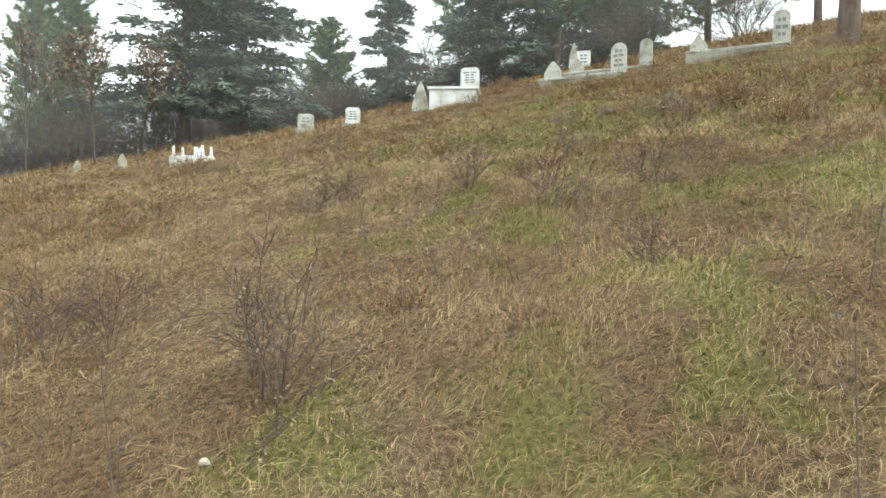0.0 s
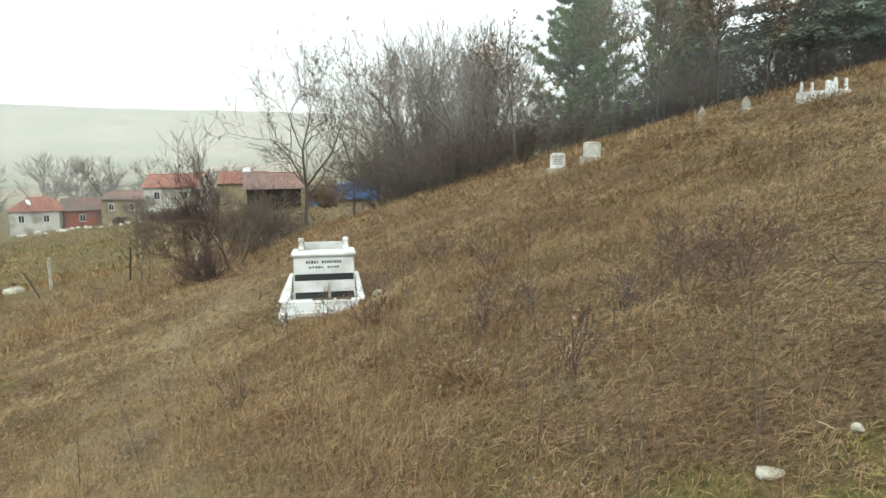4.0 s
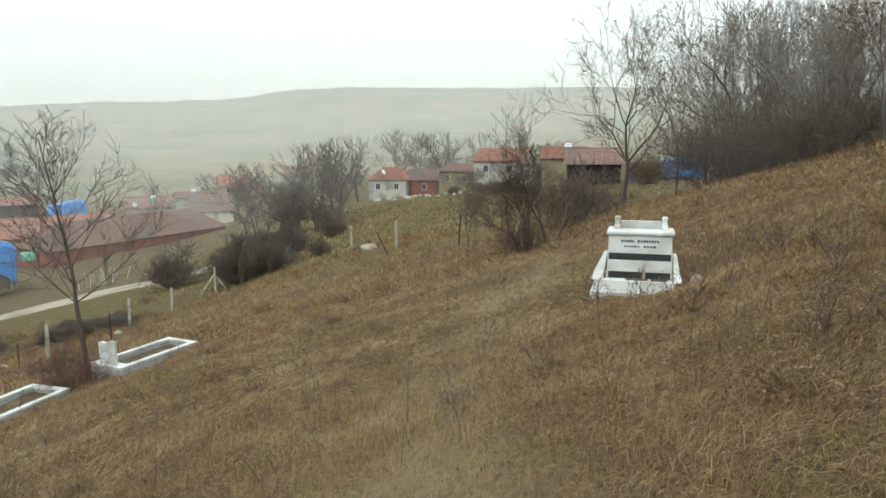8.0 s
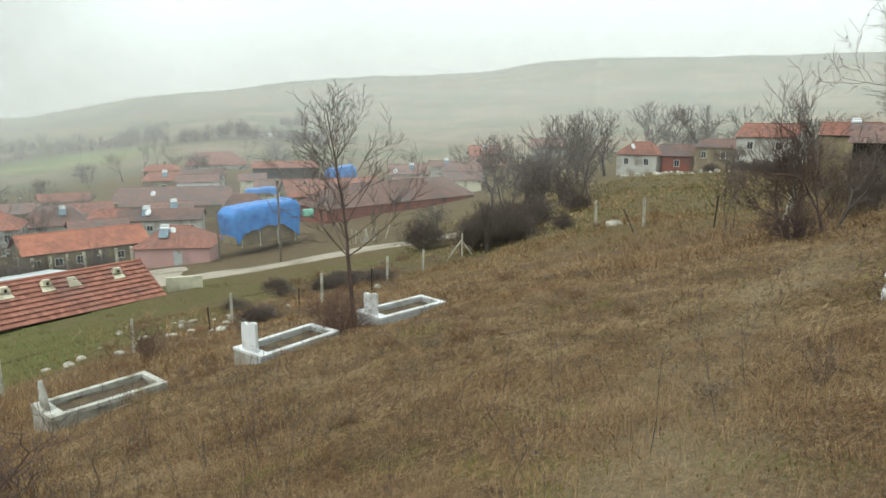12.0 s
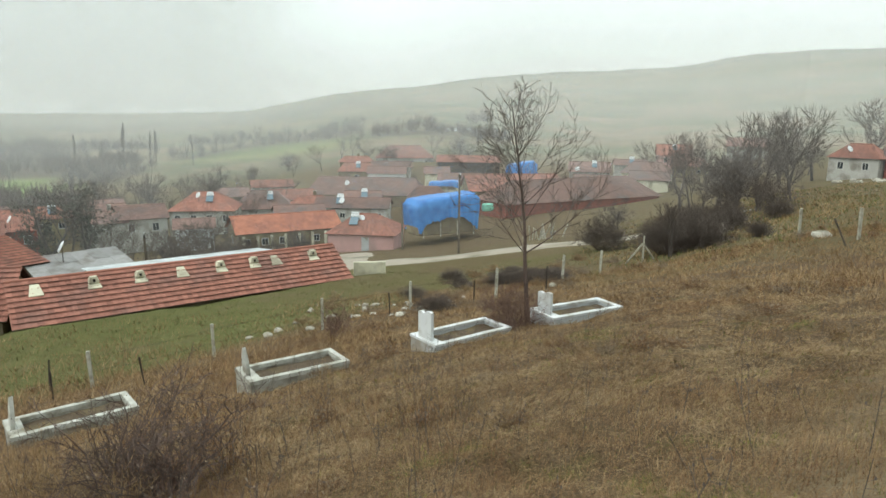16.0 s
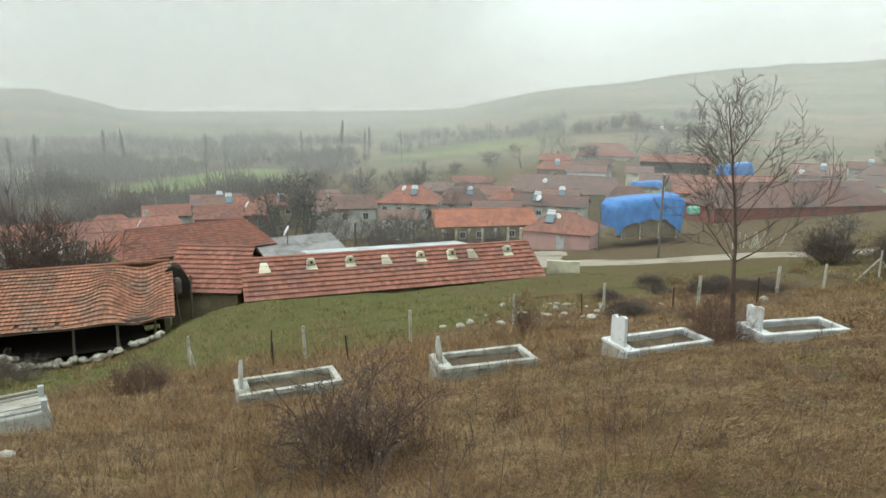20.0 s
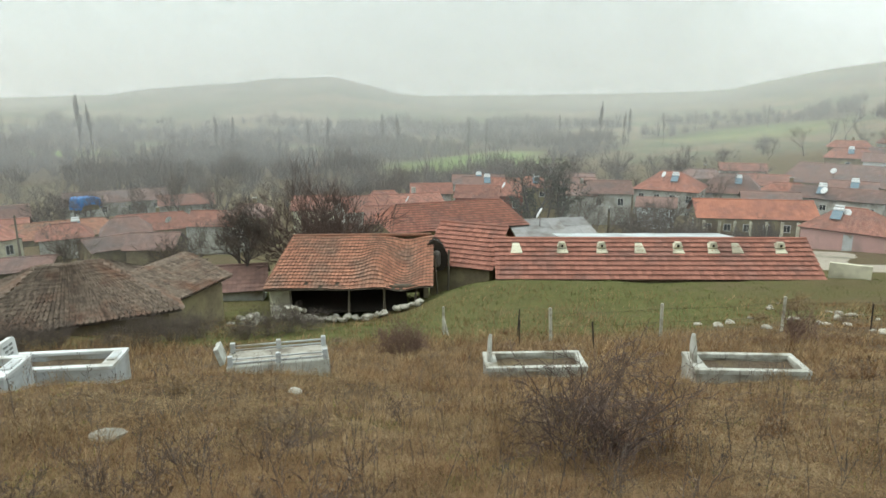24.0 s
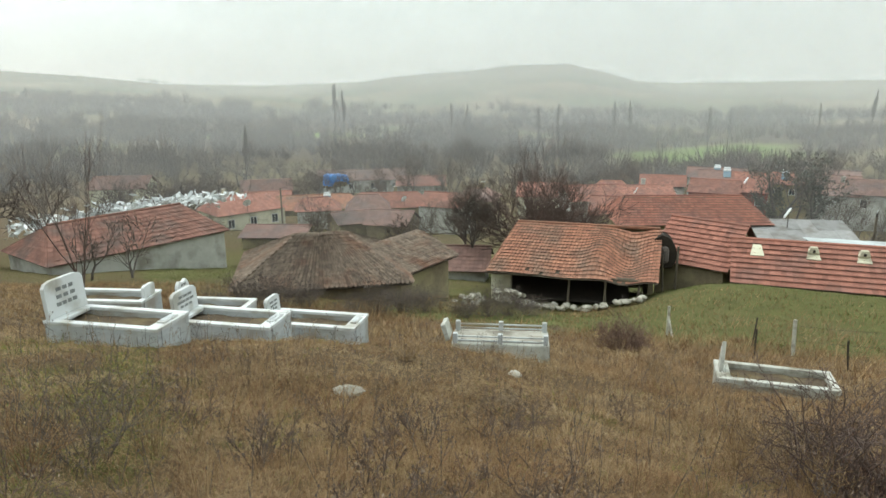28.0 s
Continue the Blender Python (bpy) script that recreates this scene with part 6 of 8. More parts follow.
cedar("grey-green young conifer on the brow", on_ground(2.5, 32.0, 0), 106, 5.6, 2.1, first=0.04, needles=NEEDLE_PINE, tiers=22, name="young_conifer", droop=-0.35, dense=1.9)
pine("green pine with upswept branches", on_ground(-11.1, 24.7, 0), 111, 6.0, 2.7, first=0.06)
pine("green pine beside a taller neighbour", on_ground(-11.7, 28.3, 90), 112, 6.6, 2.0, first=0.08)
pine("sparse pine with open crown", on_ground(-7.9, 26.4, 45), 113, 7.6, 1.4, first=0.14)
pine("sparse pine near the brow", on_ground(-6.6, 25.6, 145), 114, 6.6, 1.4, first=0.12)
pine("tall pine with a dark scaly trunk above the graves", on_ground(10.0, 10.0, 0), 120, 9.5, 2.6, first=0.46)
for k, (x, y, h, low) in enumerate(((9.4, 21.6, 8.0, 0.2), (13.2, 24.5, 8.5, 0.22), (17.0, 24.0, 8.5, 0.25), (19.5, 21.0, 8.5, 0.25), (8.6, 29.0, 9.0, 0.2), (16.0, 28.0, 9.0, 0.2))):
    pine("dark pine with a low crown behind the graves", on_ground(x, y, k * 50), 121 + k, h, 2.2, first=low)

# -- the thicket and bare trees beyond the tomb --
fork_tree("tall bare tree with spreading crooked limbs", on_ground(-26.2, 24.8, 0), 206, 10.6, 0.17, levels=6, split=0.25, angle=33, up=0.05, bend=0.13, trunk_share=0.26, shoot=0.36, wide=0.88, least=0.011, leaves=1500, leaf_size=0.055)
fork_tree("tall slender bare tree", on_ground(-24.5, 26.7, 120), 217, 12.2, 0.15, levels=6, split=0.2, angle=29, up=0.07, bend=0.12, trunk_share=0.32, shoot=0.36, wide=0.72, least=0.011, leaves=1200, leaf_size=0.055)
fork_tree("slender bare tree beside a thicket", on_ground(-23.6, 27.6, 80), 203, 9.8, 0.10, levels=5, split=0.25, angle=27, up=0.07, bend=0.14, trunk_share=0.3, shoot=0.36, wide=0.6, least=0.010, leaves=500, leaf_size=0.05)
fork_tree("bare thorn tree with wide twiggy crown and leaning stems", on_ground(-15.3, 11.2, 0), 204, 4.6, 0.06, levels=5, split=0.3, angle=27, up=0.07, bend=0.12, trunk_share=0.24, shoot=0.55, stems=6, flare=0.2, wide=0.9, least=0.0045, bark=THORN, twig_mat=THORN)
bush("tangled briar at the foot of a thorn tree", on_ground(-14.5, 10.4), 2041, 1.0, 1.1, 46, THORN, 5, 2, girth=0.009, least=0.004, leaves=200)
fork_tree("leaning bare thorn stem", on_ground(-14.7, 11.4, 40), 205, 2.4, 0.045, levels=4, angle=36, shoot=0.5, lean=(0.5, 0.1), least=0.004)
for k, (x, y, h) in enumerate(((-15.3, 21.6, 7.0), (-17.3, 23.0, 7.4), (-19.2, 24.8, 7.6), (-13.4, 20.9, 6.2), (-14.6, 24.4, 7.0), (-12.4, 19.6, 5.4), (-20.6, 27.0, 7.6), (-17.0, 26.0, 7.4))):
    fork_tree("dense brown tree with withered leaves in the thicket", on_ground(x, y, k * 70), 210 + k, h, 0.085, levels=5, split=0.3, angle=25, up=0.07, bend=0.13, trunk_share=0.22, shoot=0.42, stems=4, flare=0.2, least=0.006, leaves=700, leaf_size=0.035, twig_mat=PALE_TWIG)
for k, (x, y, h) in enumerate(((-9.6, 17.6, 4.6), (-8.2, 21.4, 5.6), (-4.4, 19.2, 3.6), (-6.6, 21.0, 4.6), (-3.6, 21.0, 3.6))):
    bare_tree("thin bare sapling under the pines", on_ground(x, y, k * 40), 230 + k, h, 0.045, depth=3, spread=30, kids=(7, 6, 5), trunk_share=0.5, leaves=700)
B1 = bush("dense brown bare thicket bush", on_ground(-13.0, 18.0), 250, 2.5, 2.3, 52, TWIG, 5, 2, least=0.005, leaves=1500)
for k, (x, y, s) in enumerate(((-14.4, 18.9, 1.1), (-16.0, 19.9, 1.2), (-17.8, 21.2, 1.2), (-11.4, 17.4, 0.9), (-10.2, 18.6, 0.8), (-20.3, 17.0, 0.85), (-18.6, 14.6, 0.75), (-16.9, 14.4, 0.7), (-8.8, 20.0, 0.7), (-6.0, 23.0, 0.9), (-2.0, 27.0, 1.2), (1.5, 28.5, 1.1), (6.0, 24.6, 0.9), (9.5, 22.6, 1.0), (12.0, 20.4, 1.0), (14.0, 18.0, 1.1), (10.4, 25.4, 1.3), (-4.0, 25.0, 1.0), (-7.0, 29.0, 1.3), (-10.0, 30.0, 1.4), (3.4, 34.0, 1.3), (-0.6, 32.0, 1.3))):
    b = copy_thing(B1, on_ground(x, y, k * 53) @ Matrix.Diagonal((s, s, s, 1)))
    b.scale = (s, s, s * (0.8 + 0.3 * ((k * 7) % 5) / 4))

# undergrowth that closes the grove behind the brow
for k in range(30):
    az = radians(-24 + 62 * k / 29)
    r = 29 + 4.5 * ((k * 7) % 5) / 4
    x, y = -math.sin(az) * r, math.cos(az) * r
    b = copy_thing(B1, on_ground(x, y, k * 61, -0.2))
    s = 0.75 + 0.35 * ((k * 11) % 7) / 6
    b.scale = (s * 1.15, s * 1.15, s)

# -- the small tree by the graves, and saplings --
leader_tree("small bare tree with fine ascending twigs by a grave", on_ground(-15.7, -0.05, 30), 311, 5.1, 0.068, lean=(-0.045, -0.075), fork=0.34, bark=THORN)
bush("tangled bare briar round the foot of a small tree", on_ground(-15.0, -0.3), 302, 0.95, 1.7, 90, TWIG_RED, 4, 2, girth=0.008, least=0.003, leaves=300)
bush("low bare briar beside a grave", on_ground(-14.7, -0.9), 303, 0.55, 0.8, 40, TWIG_RED, 4, 1, girth=0.006, leaves=150)
bare_tree("young bare sapling with three stems", on_ground(-22.4, 13.3), 304, 2.4, 0.03, depth=3, spread=26, kids=(5, 4, 3), stems=3, trunk_share=0.5)
fork_tree("slim bare tree with two whip-like stems beside marble graves", on_ground(1.43, -17.39), 305, 4.96, 0.045, levels=3, split=0.2, angle=15, up=0.10, bend=0.06, trunk_share=0.5, shoot=0.5, stems=2, flare=0.1, least=0.006, bark=THORN, twig_mat=THORN)
fork_tree("broad spreading bare tree behind the old barn", on_ground(-25.4, -39.6), 306, 10.3, 0.26, levels=5, split=0.5, angle=29, up=0.06, bend=0.09, trunk_share=0.2, shoot=0.62, stems=6, flare=0.34, wide=1.15, least=0.013, bark=THORN, twig_mat=THORN)
fork_tree("bare tree beside the old barn", on_ground(-30.6, -42.0), 307, 6.5, 0.2, levels=5, angle=36, split=0.3, shoot=0.45, stems=2, least=0.013, bark=TWIG)
bare_tree("bare tree behind the old mud house", on_ground(-20.5, -42.0), 308, 7.0, 0.2, depth=4, spread=40, kids=(7, 5, 5, 4), stems=2, least=0.014)
fork_tree("small bare tree before the white house", on_ground(0.6, -39.0), 309, 3.9, 0.06, levels=4, split=0.3, angle=28, up=0.06, trunk_share=0.26, shoot=0.45, stems=2, flare=0.2, least=0.008)
fork_tree("small bare tree before the white house", on_ground(2.8, -38.0), 310, 3.6, 0.06, levels=4, split=0.3, angle=28, up=0.06, trunk_share=0.26, shoot=0.45, stems=2, flare=0.2, least=0.008)
for k, (x, y) in enumerate(((-62.4, -50.0), (-66.4, -48.4))):
    t = fork_tree("old tree clad in dark ivy", on_ground(x, y, 60 * k), 320 + k, 11.4, 0.42, levels=5, split=0.35, angle=36, up=0.03, trunk_share=0.3, shoot=0.45, stems=1, wide=0.9, least=0.02, leaves=1800, leaf_mat=IVY, leaf_size=0.16)
    r2 = np.random.default_rng(400 + k)
    n = 1500
    zz = r2.uniform(0.3, 7.0, n)
    an = r2.uniform(0, 6.28, n)
    rr = (0.65 + 0.3 * np.sin(zz * 1.7)) * r2.uniform(0.5, 1.15, n)
    v, f = leaf_cards(np.stack([np.cos(an) * rr, np.sin(an) * rr, zz], 1), r2, 0.15)
    tagged(mesh_of("ivy", v, f, IVY, t, "dark ivy on the trunk"), kind="stuff")

# -- thorn bushes near the path --
bush("large bare thorn bush with tangled dark stems", on_ground(-5.3, -3.3), 330, 1.35, 1.2, 24, THORN, 5, 2, girth=0.011, least=0.003, name="thorn_bush", bend=0.42, leaves=160, up=0.03)
bush("tall arching stems of a bare thorn bush", on_ground(-5.1, -3.75), 3303, 1.7, 0.9, 6, THORN, 4, 2, girth=0.011, least=0.003, name="thorn_bush", bend=0.3, leaves=0, up=0.03)
bush("low matted tangle of dry briars under the thorn bush", on_ground(-5.45, -3.45), 3301, 0.8, 1.25, 110, TWIG_RED, 5, 1, girth=0.006, least=0.0022, name="briar_tangle", bend=0.34, leaves=900, up=-0.02)
bush("low matted tangle of dry briars under the thorn bush", on_ground(-5.75, -4.15), 3302, 0.8, 0.95, 70, DEAD_LEAF, 5, 1, girth=0.006, least=0.0022, name="briar_tangle", bend=0.34, leaves=600, up=-0.02)
bush("dry rose bush with thin thorny stems", on_ground(0.22, 3.05), 331, 0.72, 0.62, 9, THORN, 4, 2, girth=0.0065, least=0.002, bend=0.28, name="rose_bush", leaves=220)
bush("withered bramble in the grass", on_ground(-1.35, 4.1), 332, 0.42, 0.5, 22, TWIG, 4, 1, girth=0.004, least=0.0015, name="bramble", leaves=200)
bush("bare bush in front of the fence", on_ground(-13.1, -15.6), 333, 1.1, 1.5, 60, TWIG_RED, 5, 2, girth=0.008, least=0.004, leaves=250)
bush("small bare bush on the slope", on_ground(-21.75, -6.8), 334, 1.1, 0.7, 24, TWIG_RED, 4, 2, girth=0.008, least=0.005)
bush("tall dry weeds before the marble graves", on_ground(0.55, -5.5), 335, 0.85, 0.9, 26, TWIG, 4, 2, girth=0.005, least=0.002, name="dry_weeds", leaves=260)
B2 = bush("round dense dark bush by the road", on_ground(-50.4, 5.2), 340, 2.3, 2.7, 90, TWIG, 6, 2, girth=0.016, least=0.0075)
for k, (x, y, s) in enumerate(((-39.6, 7.6, 0.95), (-40.6, 9.4, 1.0), (-38.6, 9.6, 0.75), (-42.0, 8.0, 0.9), (-46.0, 12.6, 0.8), (-52.0, 14.0, 0.9), (-47.5, 16.2, 0.6), (-62.0, 14.0, 0.9), (-37.0, 11.8, 0.4), (-58.0, 40.0, 0.6), (-64.0, 42.0, 0.7), (-72.0, 46.0, 0.7), (-50.0, 41.0, 0.6), (-82.0, 50.0, 0.7), (-90.0, 50.0, 0.6))):
    b = copy_thing(B2, on_ground(x, y, k * 37))
    b.scale = (s, s, s * 0.9)
bush("low green-brown bush before the blue stack", on_ground(-44.0, 44.0), 341, 2.4, 3.0, 120, DEAD_LEAF, 5, 2, girth=0.02, least=0.012, leaves=1500)
bare_tree("small bare tree at the fence corner", on_ground(-37.5, 7.4), 342, 3.2, 0.05, depth=3, spread=30, kids=(6, 5, 4), stems=3, least=0.008)

# -- trees of the village --
V = [fork_tree("bare village tree with a rounded crown", on_ground(-66.5, 21.0, 0), 350, 9.0, 0.17, levels=5, split=0.35, angle=32, up=0.05, trunk_share=0.26, shoot=0.42, stems=1, least=0.018, group="village trees"),
     fork_tree("bare village tree with upswept limbs", on_ground(-66.1, 23.6, 0), 351, 9.0, 0.16, levels=5, split=0.35, angle=27, up=0.08, trunk_share=0.28, shoot=0.42, stems=2, least=0.017, group="village trees"),
     fork_tree("low bushy bare village tree", on_ground(-69.6, 18.6, 0), 352, 7.5, 0.13, levels=5, split=0.35, angle=36, up=0.03, trunk_share=0.2, shoot=0.36, stems=3, flare=0.3, least=0.016, group="village trees")]
VILLAGE = ((-73.4, 15.6, 1.05), (-75, 20, 1.0), (-64, 18, 0.9), (-78, 24.5, 1.1), (-68, 16, 0.9), (-60, 19, 0.5), (-80, 18, 0.9), (-62, 16.8, 0.6), (-52, 17.4, 0.4), (-92, 26, 0.9), (-70, 24.6, 0.8), (-84, 10, 0.5), (-119, 45.5, 1.4), (-121, 54, 1.55), (-120, 62, 1.4), (-128, 58, 1.5), (-134, 66, 1.5), (-116, 40, 1.25), (-112, 60, 1.3), (-106, 66, 1.25), (-78, 46, 0.5), (-70, 42, 0.4), (-84, 44, 0.4), (-122, 74, 1.2), (-142, 46, 1.1), (-138, 52, 1.0), (-130, 36, 1.0), (-140, 34, 1.0))
for k, (x, y, s) in enumerate(VILLAGE):
    b = copy_thing(V[k % 3], on_ground(x, y, k * 67))
    b.scale = (s, s, s)
for k, (x, y, s) in enumerate(((-130, 70, 1.3), (-100, 74, 1.2), (-92, 72, 0.8), (-82, 66, 0.8), (-66, 60, 0.7), (-158, 12, 0.9), (-165, 26, 1.0), (-150, -14, 0.7), (-196, -30, 0.8), (-200, -24, 0.9), (-192, -20, 0.8), (-178, -58, 0.8), (-172, -64, 0.7), (-184, -70, 0.8), (-192, -57, 0.9), (-184, -47, 0.9), (-186, -41, 0.8), (-202, -56, 1.0), (-162, -31, 0.6), (-162, 34, 0.9), (-176, 40, 1.0), (-149, 15, 0.6), (-214, -24, 0.8), (-118, -75.5, 0.8), (-132, -71, 0.9), (-143, -72, 1.0), (-126, -78, 0.9), (-70, -84, 0.9), (-65, -83, 0.9), (-76, -86, 1.0), (-109, -103, 0.7), (-165, -72, 0.7), (-160, -80, 0.7), (-138, -62, 0.75), (-139, -35, 0.6), (-132, -50, 0.6), (-136, 10, 0.6), (-116, -40, 0.5), (-92, -64, 0.6), (-106, -62, 0.6), (-120, -50, 0.8), (-84, -64, 0.8), (-90, -68, 0.9), (-76, -45, 0.5), (-70, -40, 0.5), (-60, -58, 0.7), (-52, -64, 0.6), (-36, -70, 0.7), (-28, -66, 0.6), (-22, -58, 0.6), (-14, -56, 0.55), (-17.5, -73, 0.6), (-4, -58, 0.6))):
    b = copy_thing(V[(k + 1) % 3], on_ground(x, y, k * 41))
    b.scale = (s, s, s)
for k, (x, y, s) in enumerate(((-20, -146, 1.0), (-23, -128, 0.8), (-33, -136, 0.9), (-42, -144, 1.0), (-50, -109, 0.7), (-27, -65, 0.4), (-17, -52.5, 0.35), (-14, -58, 0.45), (6, -52, 0.8), (10, -50, 0.9), (13, -60, 1.0), (4, -66, 0.9), (0, -74, 0.8), (18, -70, 1.1), (9, -82, 1.0), (-4, -96, 0.9), (22, -56, 1.0), (-60, -92, 1.0), (-72, -90, 1.1), (-48, -100, 1.0), (-44, -112, 1.0), (-30, -118, 0.9), (14, -44, 0.6), (10, -38, 0.5), (17, -48, 0.7), (-100, -70, 1.0), (-112, -76, 1.1), (-36, -52, 0.45), (-40, -48, 0.4))):
    b = copy_thing(V[(k + 2) % 3], on_ground(x, y, k * 59))
    b.scale = (s, s, s)

# -- bare trees that fill the gardens between the houses and the woods --
rt = random.Random(88)
HOMES = [(o.location.x, o.location.y) for o in scene.objects if o.name.startswith(("village_house", "barn", "shed", "byre"))]
count = 0
while count < 95:
    az, r = radians(rt.uniform(112, 182)), rt.uniform(88, 150)
    x, y = -math.sin(az) * r, math.cos(az) * r
    if min(math.hypot(x - hx, y - hy) for hx, hy in HOMES) < 7.5 or float(shares(np.array(x), np.array(y))[4]) > 0.2:
        continue
    b = copy_thing(V[count % 3], on_ground(x, y, count * 71))
    s = rt.uniform(0.45, 0.95)
    b.scale = (s, s, s)
    count += 1

# -- lone trees on the far brow --
for k, (az, r) in enumerate(((178.9, 760), (178.2, 765), (177.9, 758), (177.2, 762), (175.2, 764), (174.2, 760))):
    x, y = -math.sin(radians(az)) * r, math.cos(radians(az)) * r
    b = copy_thing(V[2], on_ground(x, y, k * 50))
    b.scale = (0.9, 0.9, 0.7)

# -- hedge of dark bushes behind the byre's lean-to --
for k in range(9):
    b = copy_thing(B2, on_ground(-50.0 - 1.5 * k, -33.5 + 1.1 * k + (k % 3), k * 47))
    b.scale = (0.9, 0.9, 1.0 + 0.25 * (k % 3))

# -- poplars and far woods in the mist --
def poplar(label, m, seed, height):
    return bare_tree(label, m, seed, height, 0.3, depth=3, spread=16, kids=(38, 6, 3), up=0.12, bend=0.05, trunk_share=0.64, least=0.02, name="poplar", group="poplars in the valley", steps=7, shrink=0.26)


PO = poplar("tall slim bare poplar in the misty valley", on_ground(-209.2, -136.9, 0), 360, 16.0)
POPLARS = ((121.3, 255, -1.6), (120.9, 256, -1.4), (118.2, 250, -1.8), (124.6, 250, -2.3), (110.7, 300, -1.0), (108.4, 300, -1.0), (107.8, 303, -1.2), (140.0, 205, -1.6), (141.2, 208, -1.7), (145.8, 212, -1.9), (171.8, 135, -3.4), (164.4, 220, 0.0), (163.6, 224, -0.6), (154.6, 206, -1.8), (153.4, 209, -1.8), (149.8, 206, -2.6), (147.4, 212, -2.2), (126.4, 250, -1.8), (134.0, 210, -2.0), (132.6, 215, -2.3))
for k, (az, r, top) in enumerate(POPLARS):
    x, y = -math.sin(radians(az)) * r, math.cos(radians(az)) * r
    b = copy_thing(PO, on_ground(x, y, k * 77))
    s = (r * math.tan(radians(top)) - gz(x, y)) / 16
    b.scale = (s * 0.8, s * 0.8, s)


def far_woods():
    """Distant woods: a scatter of small bare crowns, one mesh."""
    rng = np.random.default_rng(77)
    pts = []
    for _ in range(13000):
        az = radians(rng.uniform(92, 205))
        r = rng.uniform(140, 400)
        x, y = -math.sin(az) * r, math.cos(az) * r
        n = float(value_noise(np.array(x / 34), np.array(y / 34), 21))
        d = math.degrees(az)
        wob = 9.0 * float(value_noise(np.array(x / 13), np.array(y / 13), 23))
        if n < -0.35 + 0.8 * float(step(134, 108, d)) + rng.normal(0, 0.12) or float(shares(np.array(x + wob), np.array(y - wob))[4]) > 0.25 or len(pts) > 3400:
            continue
        pts.append((x, y))
    segs = []
    for x, y in pts:
        z = gz(x, y)
        h = rng.uniform(3.0, 7.0) * (1.0 + 0.6 * max(0.0, float(value_noise(np.array(x / 15), np.array(y / 15), 22)))) * (1.5 if rng.random() < 0.07 else 1.0)
        wide = rng.uniform(0.3, 0.6)
        for _ in range(26):
            a = rng.uniform(0, 6.28)
            t = math.sqrt(rng.random())
            p = np.array([x + math.cos(a) * t * h * wide * 0.4, y + math.sin(a) * t * h * wide * 0.4, z + h * rng.uniform(0.05, 0.4)])
            q = np.array([x + math.cos(a) * t * h * wide, y + math.sin(a) * t * h * wide, z + h * (1 - 0.5 * t * t) * rng.uniform(0.75, 1)])
            segs.append((tuple(p), tuple(q), 0.09, 0.04))
    v, f = branch_mesh(segs, 3)
    ob = mesh_of("far_woods", v, f, TWIG)
    tagged(ob, "misty bare winter woods along the valley floor", "woods", kind="stuff")


far_woods()


# -- clumps of dead weeds all over the slope --
CL = [bush("low straw-coloured clump of dead weeds in the grass", on_ground(-2.4, 6.2), 500, 0.34, 0.42, 34, GRASS_STRAW, 5, 1, girth=0.004, least=0.0018, name="weed_clump", group="weed clumps on the slope", leaves=420, bend=0.3, up=-0.01),
      bush("low russet clump of dead weeds in the grass", on_ground(-3.6, 4.4), 501, 0.30, 0.40, 34, GRASS_RUSSET, 5, 1, girth=0.004, least=0.0018, name="weed_clump", group="weed clumps on the slope", leaves=380, bend=0.3, up=-0.01),
      bush("low grey clump of dead weeds in the grass", on_ground(3.4, 6.8), 502, 0.26, 0.45, 36, DEAD_LEAF, 5, 1, girth=0.004, least=0.0018, name="weed_clump", group="weed clumps on the slope", leaves=420, bend=0.34, up=-0.03)]
rc = random.Random(71)
for k in range(110):
    az = radians(rc.uniform(-52, 196))
    r = math.sqrt(rc.uniform(2.4 ** 2, 17 ** 2))
    x, y = -math.sin(az) * r, math.cos(az) * r
    if abs(math.degrees(az) - 57) < 6 or (abs(x + 6.5) < 1.4 and abs(y - 6.5) < 1.4):
        continue
    b = copy_thing(CL[k % 3], on_ground(x, y, k * 47))
    s = rc.uniform(0.6, 1.3) * (0.75 + r / 22)
    b.scale = (s, s, s * rc.uniform(0.55, 1.0))
for k, (px, py, s) in enumerate(((-0.9, 2.2, 0.8), (0.9, 3.6, 1.0), (4.9, 7.5, 1.5), (5.6, 7.2, 1.4), (2.6, 5.9, 1.1), (-4.3, 2.6, 1.0), (-2.0, 3.3, 1.2))):
    b = copy_thing(CL[k % 3], on_ground(px, py, k * 31))
    b.scale = (s, s, s * 0.8)

for k in range(90):
    az = radians(rc.uniform(58, 150))
    r = rc.uniform(17, 44)
    x, y = -math.sin(az) * r, math.cos(az) * r
    if (abs(math.degrees(az) - 120) < 32 and r > 27) or r > 34 and az > radians(82):
        continue
    b = copy_thing(CL[k % 3], on_ground(x, y, k * 47))
    s = rc.uniform(0.9, 2.2)
    b.scale = (s, s, s * rc.uniform(0.5, 1.0))

# -- tall dead weeds standing singly over the grass --
WEEDS = [bush("tall dark dead weed with branching dry heads", on_ground(-1.6, -3.6), 520 + k, 0.34 + 0.08 * k, 0.2, 3 + k, THORN, 5, 2, girth=0.0042, least=0.0018, name="dead_weed", group="tall dead weeds", leaves=90, bend=0.16, up=0.05) for k in range(3)]
for k, w in enumerate(WEEDS):
    w.matrix_world = on_ground((-1.6, -3.1, 0.9)[k], (-3.6, -4.4, -4.2)[k], 70 * k)
for k in range(64):
    az = radians(rc.uniform(112, 194) if k < 40 else rc.uniform(-38, 62))
    r = rc.uniform(2.6, 8.5)
    b = copy_thing(WEEDS[k % 3], on_ground(-math.sin(az) * r, math.cos(az) * r, k * 67))
    s = rc.uniform(0.7, 1.25)
    b.scale = (s, s, s)

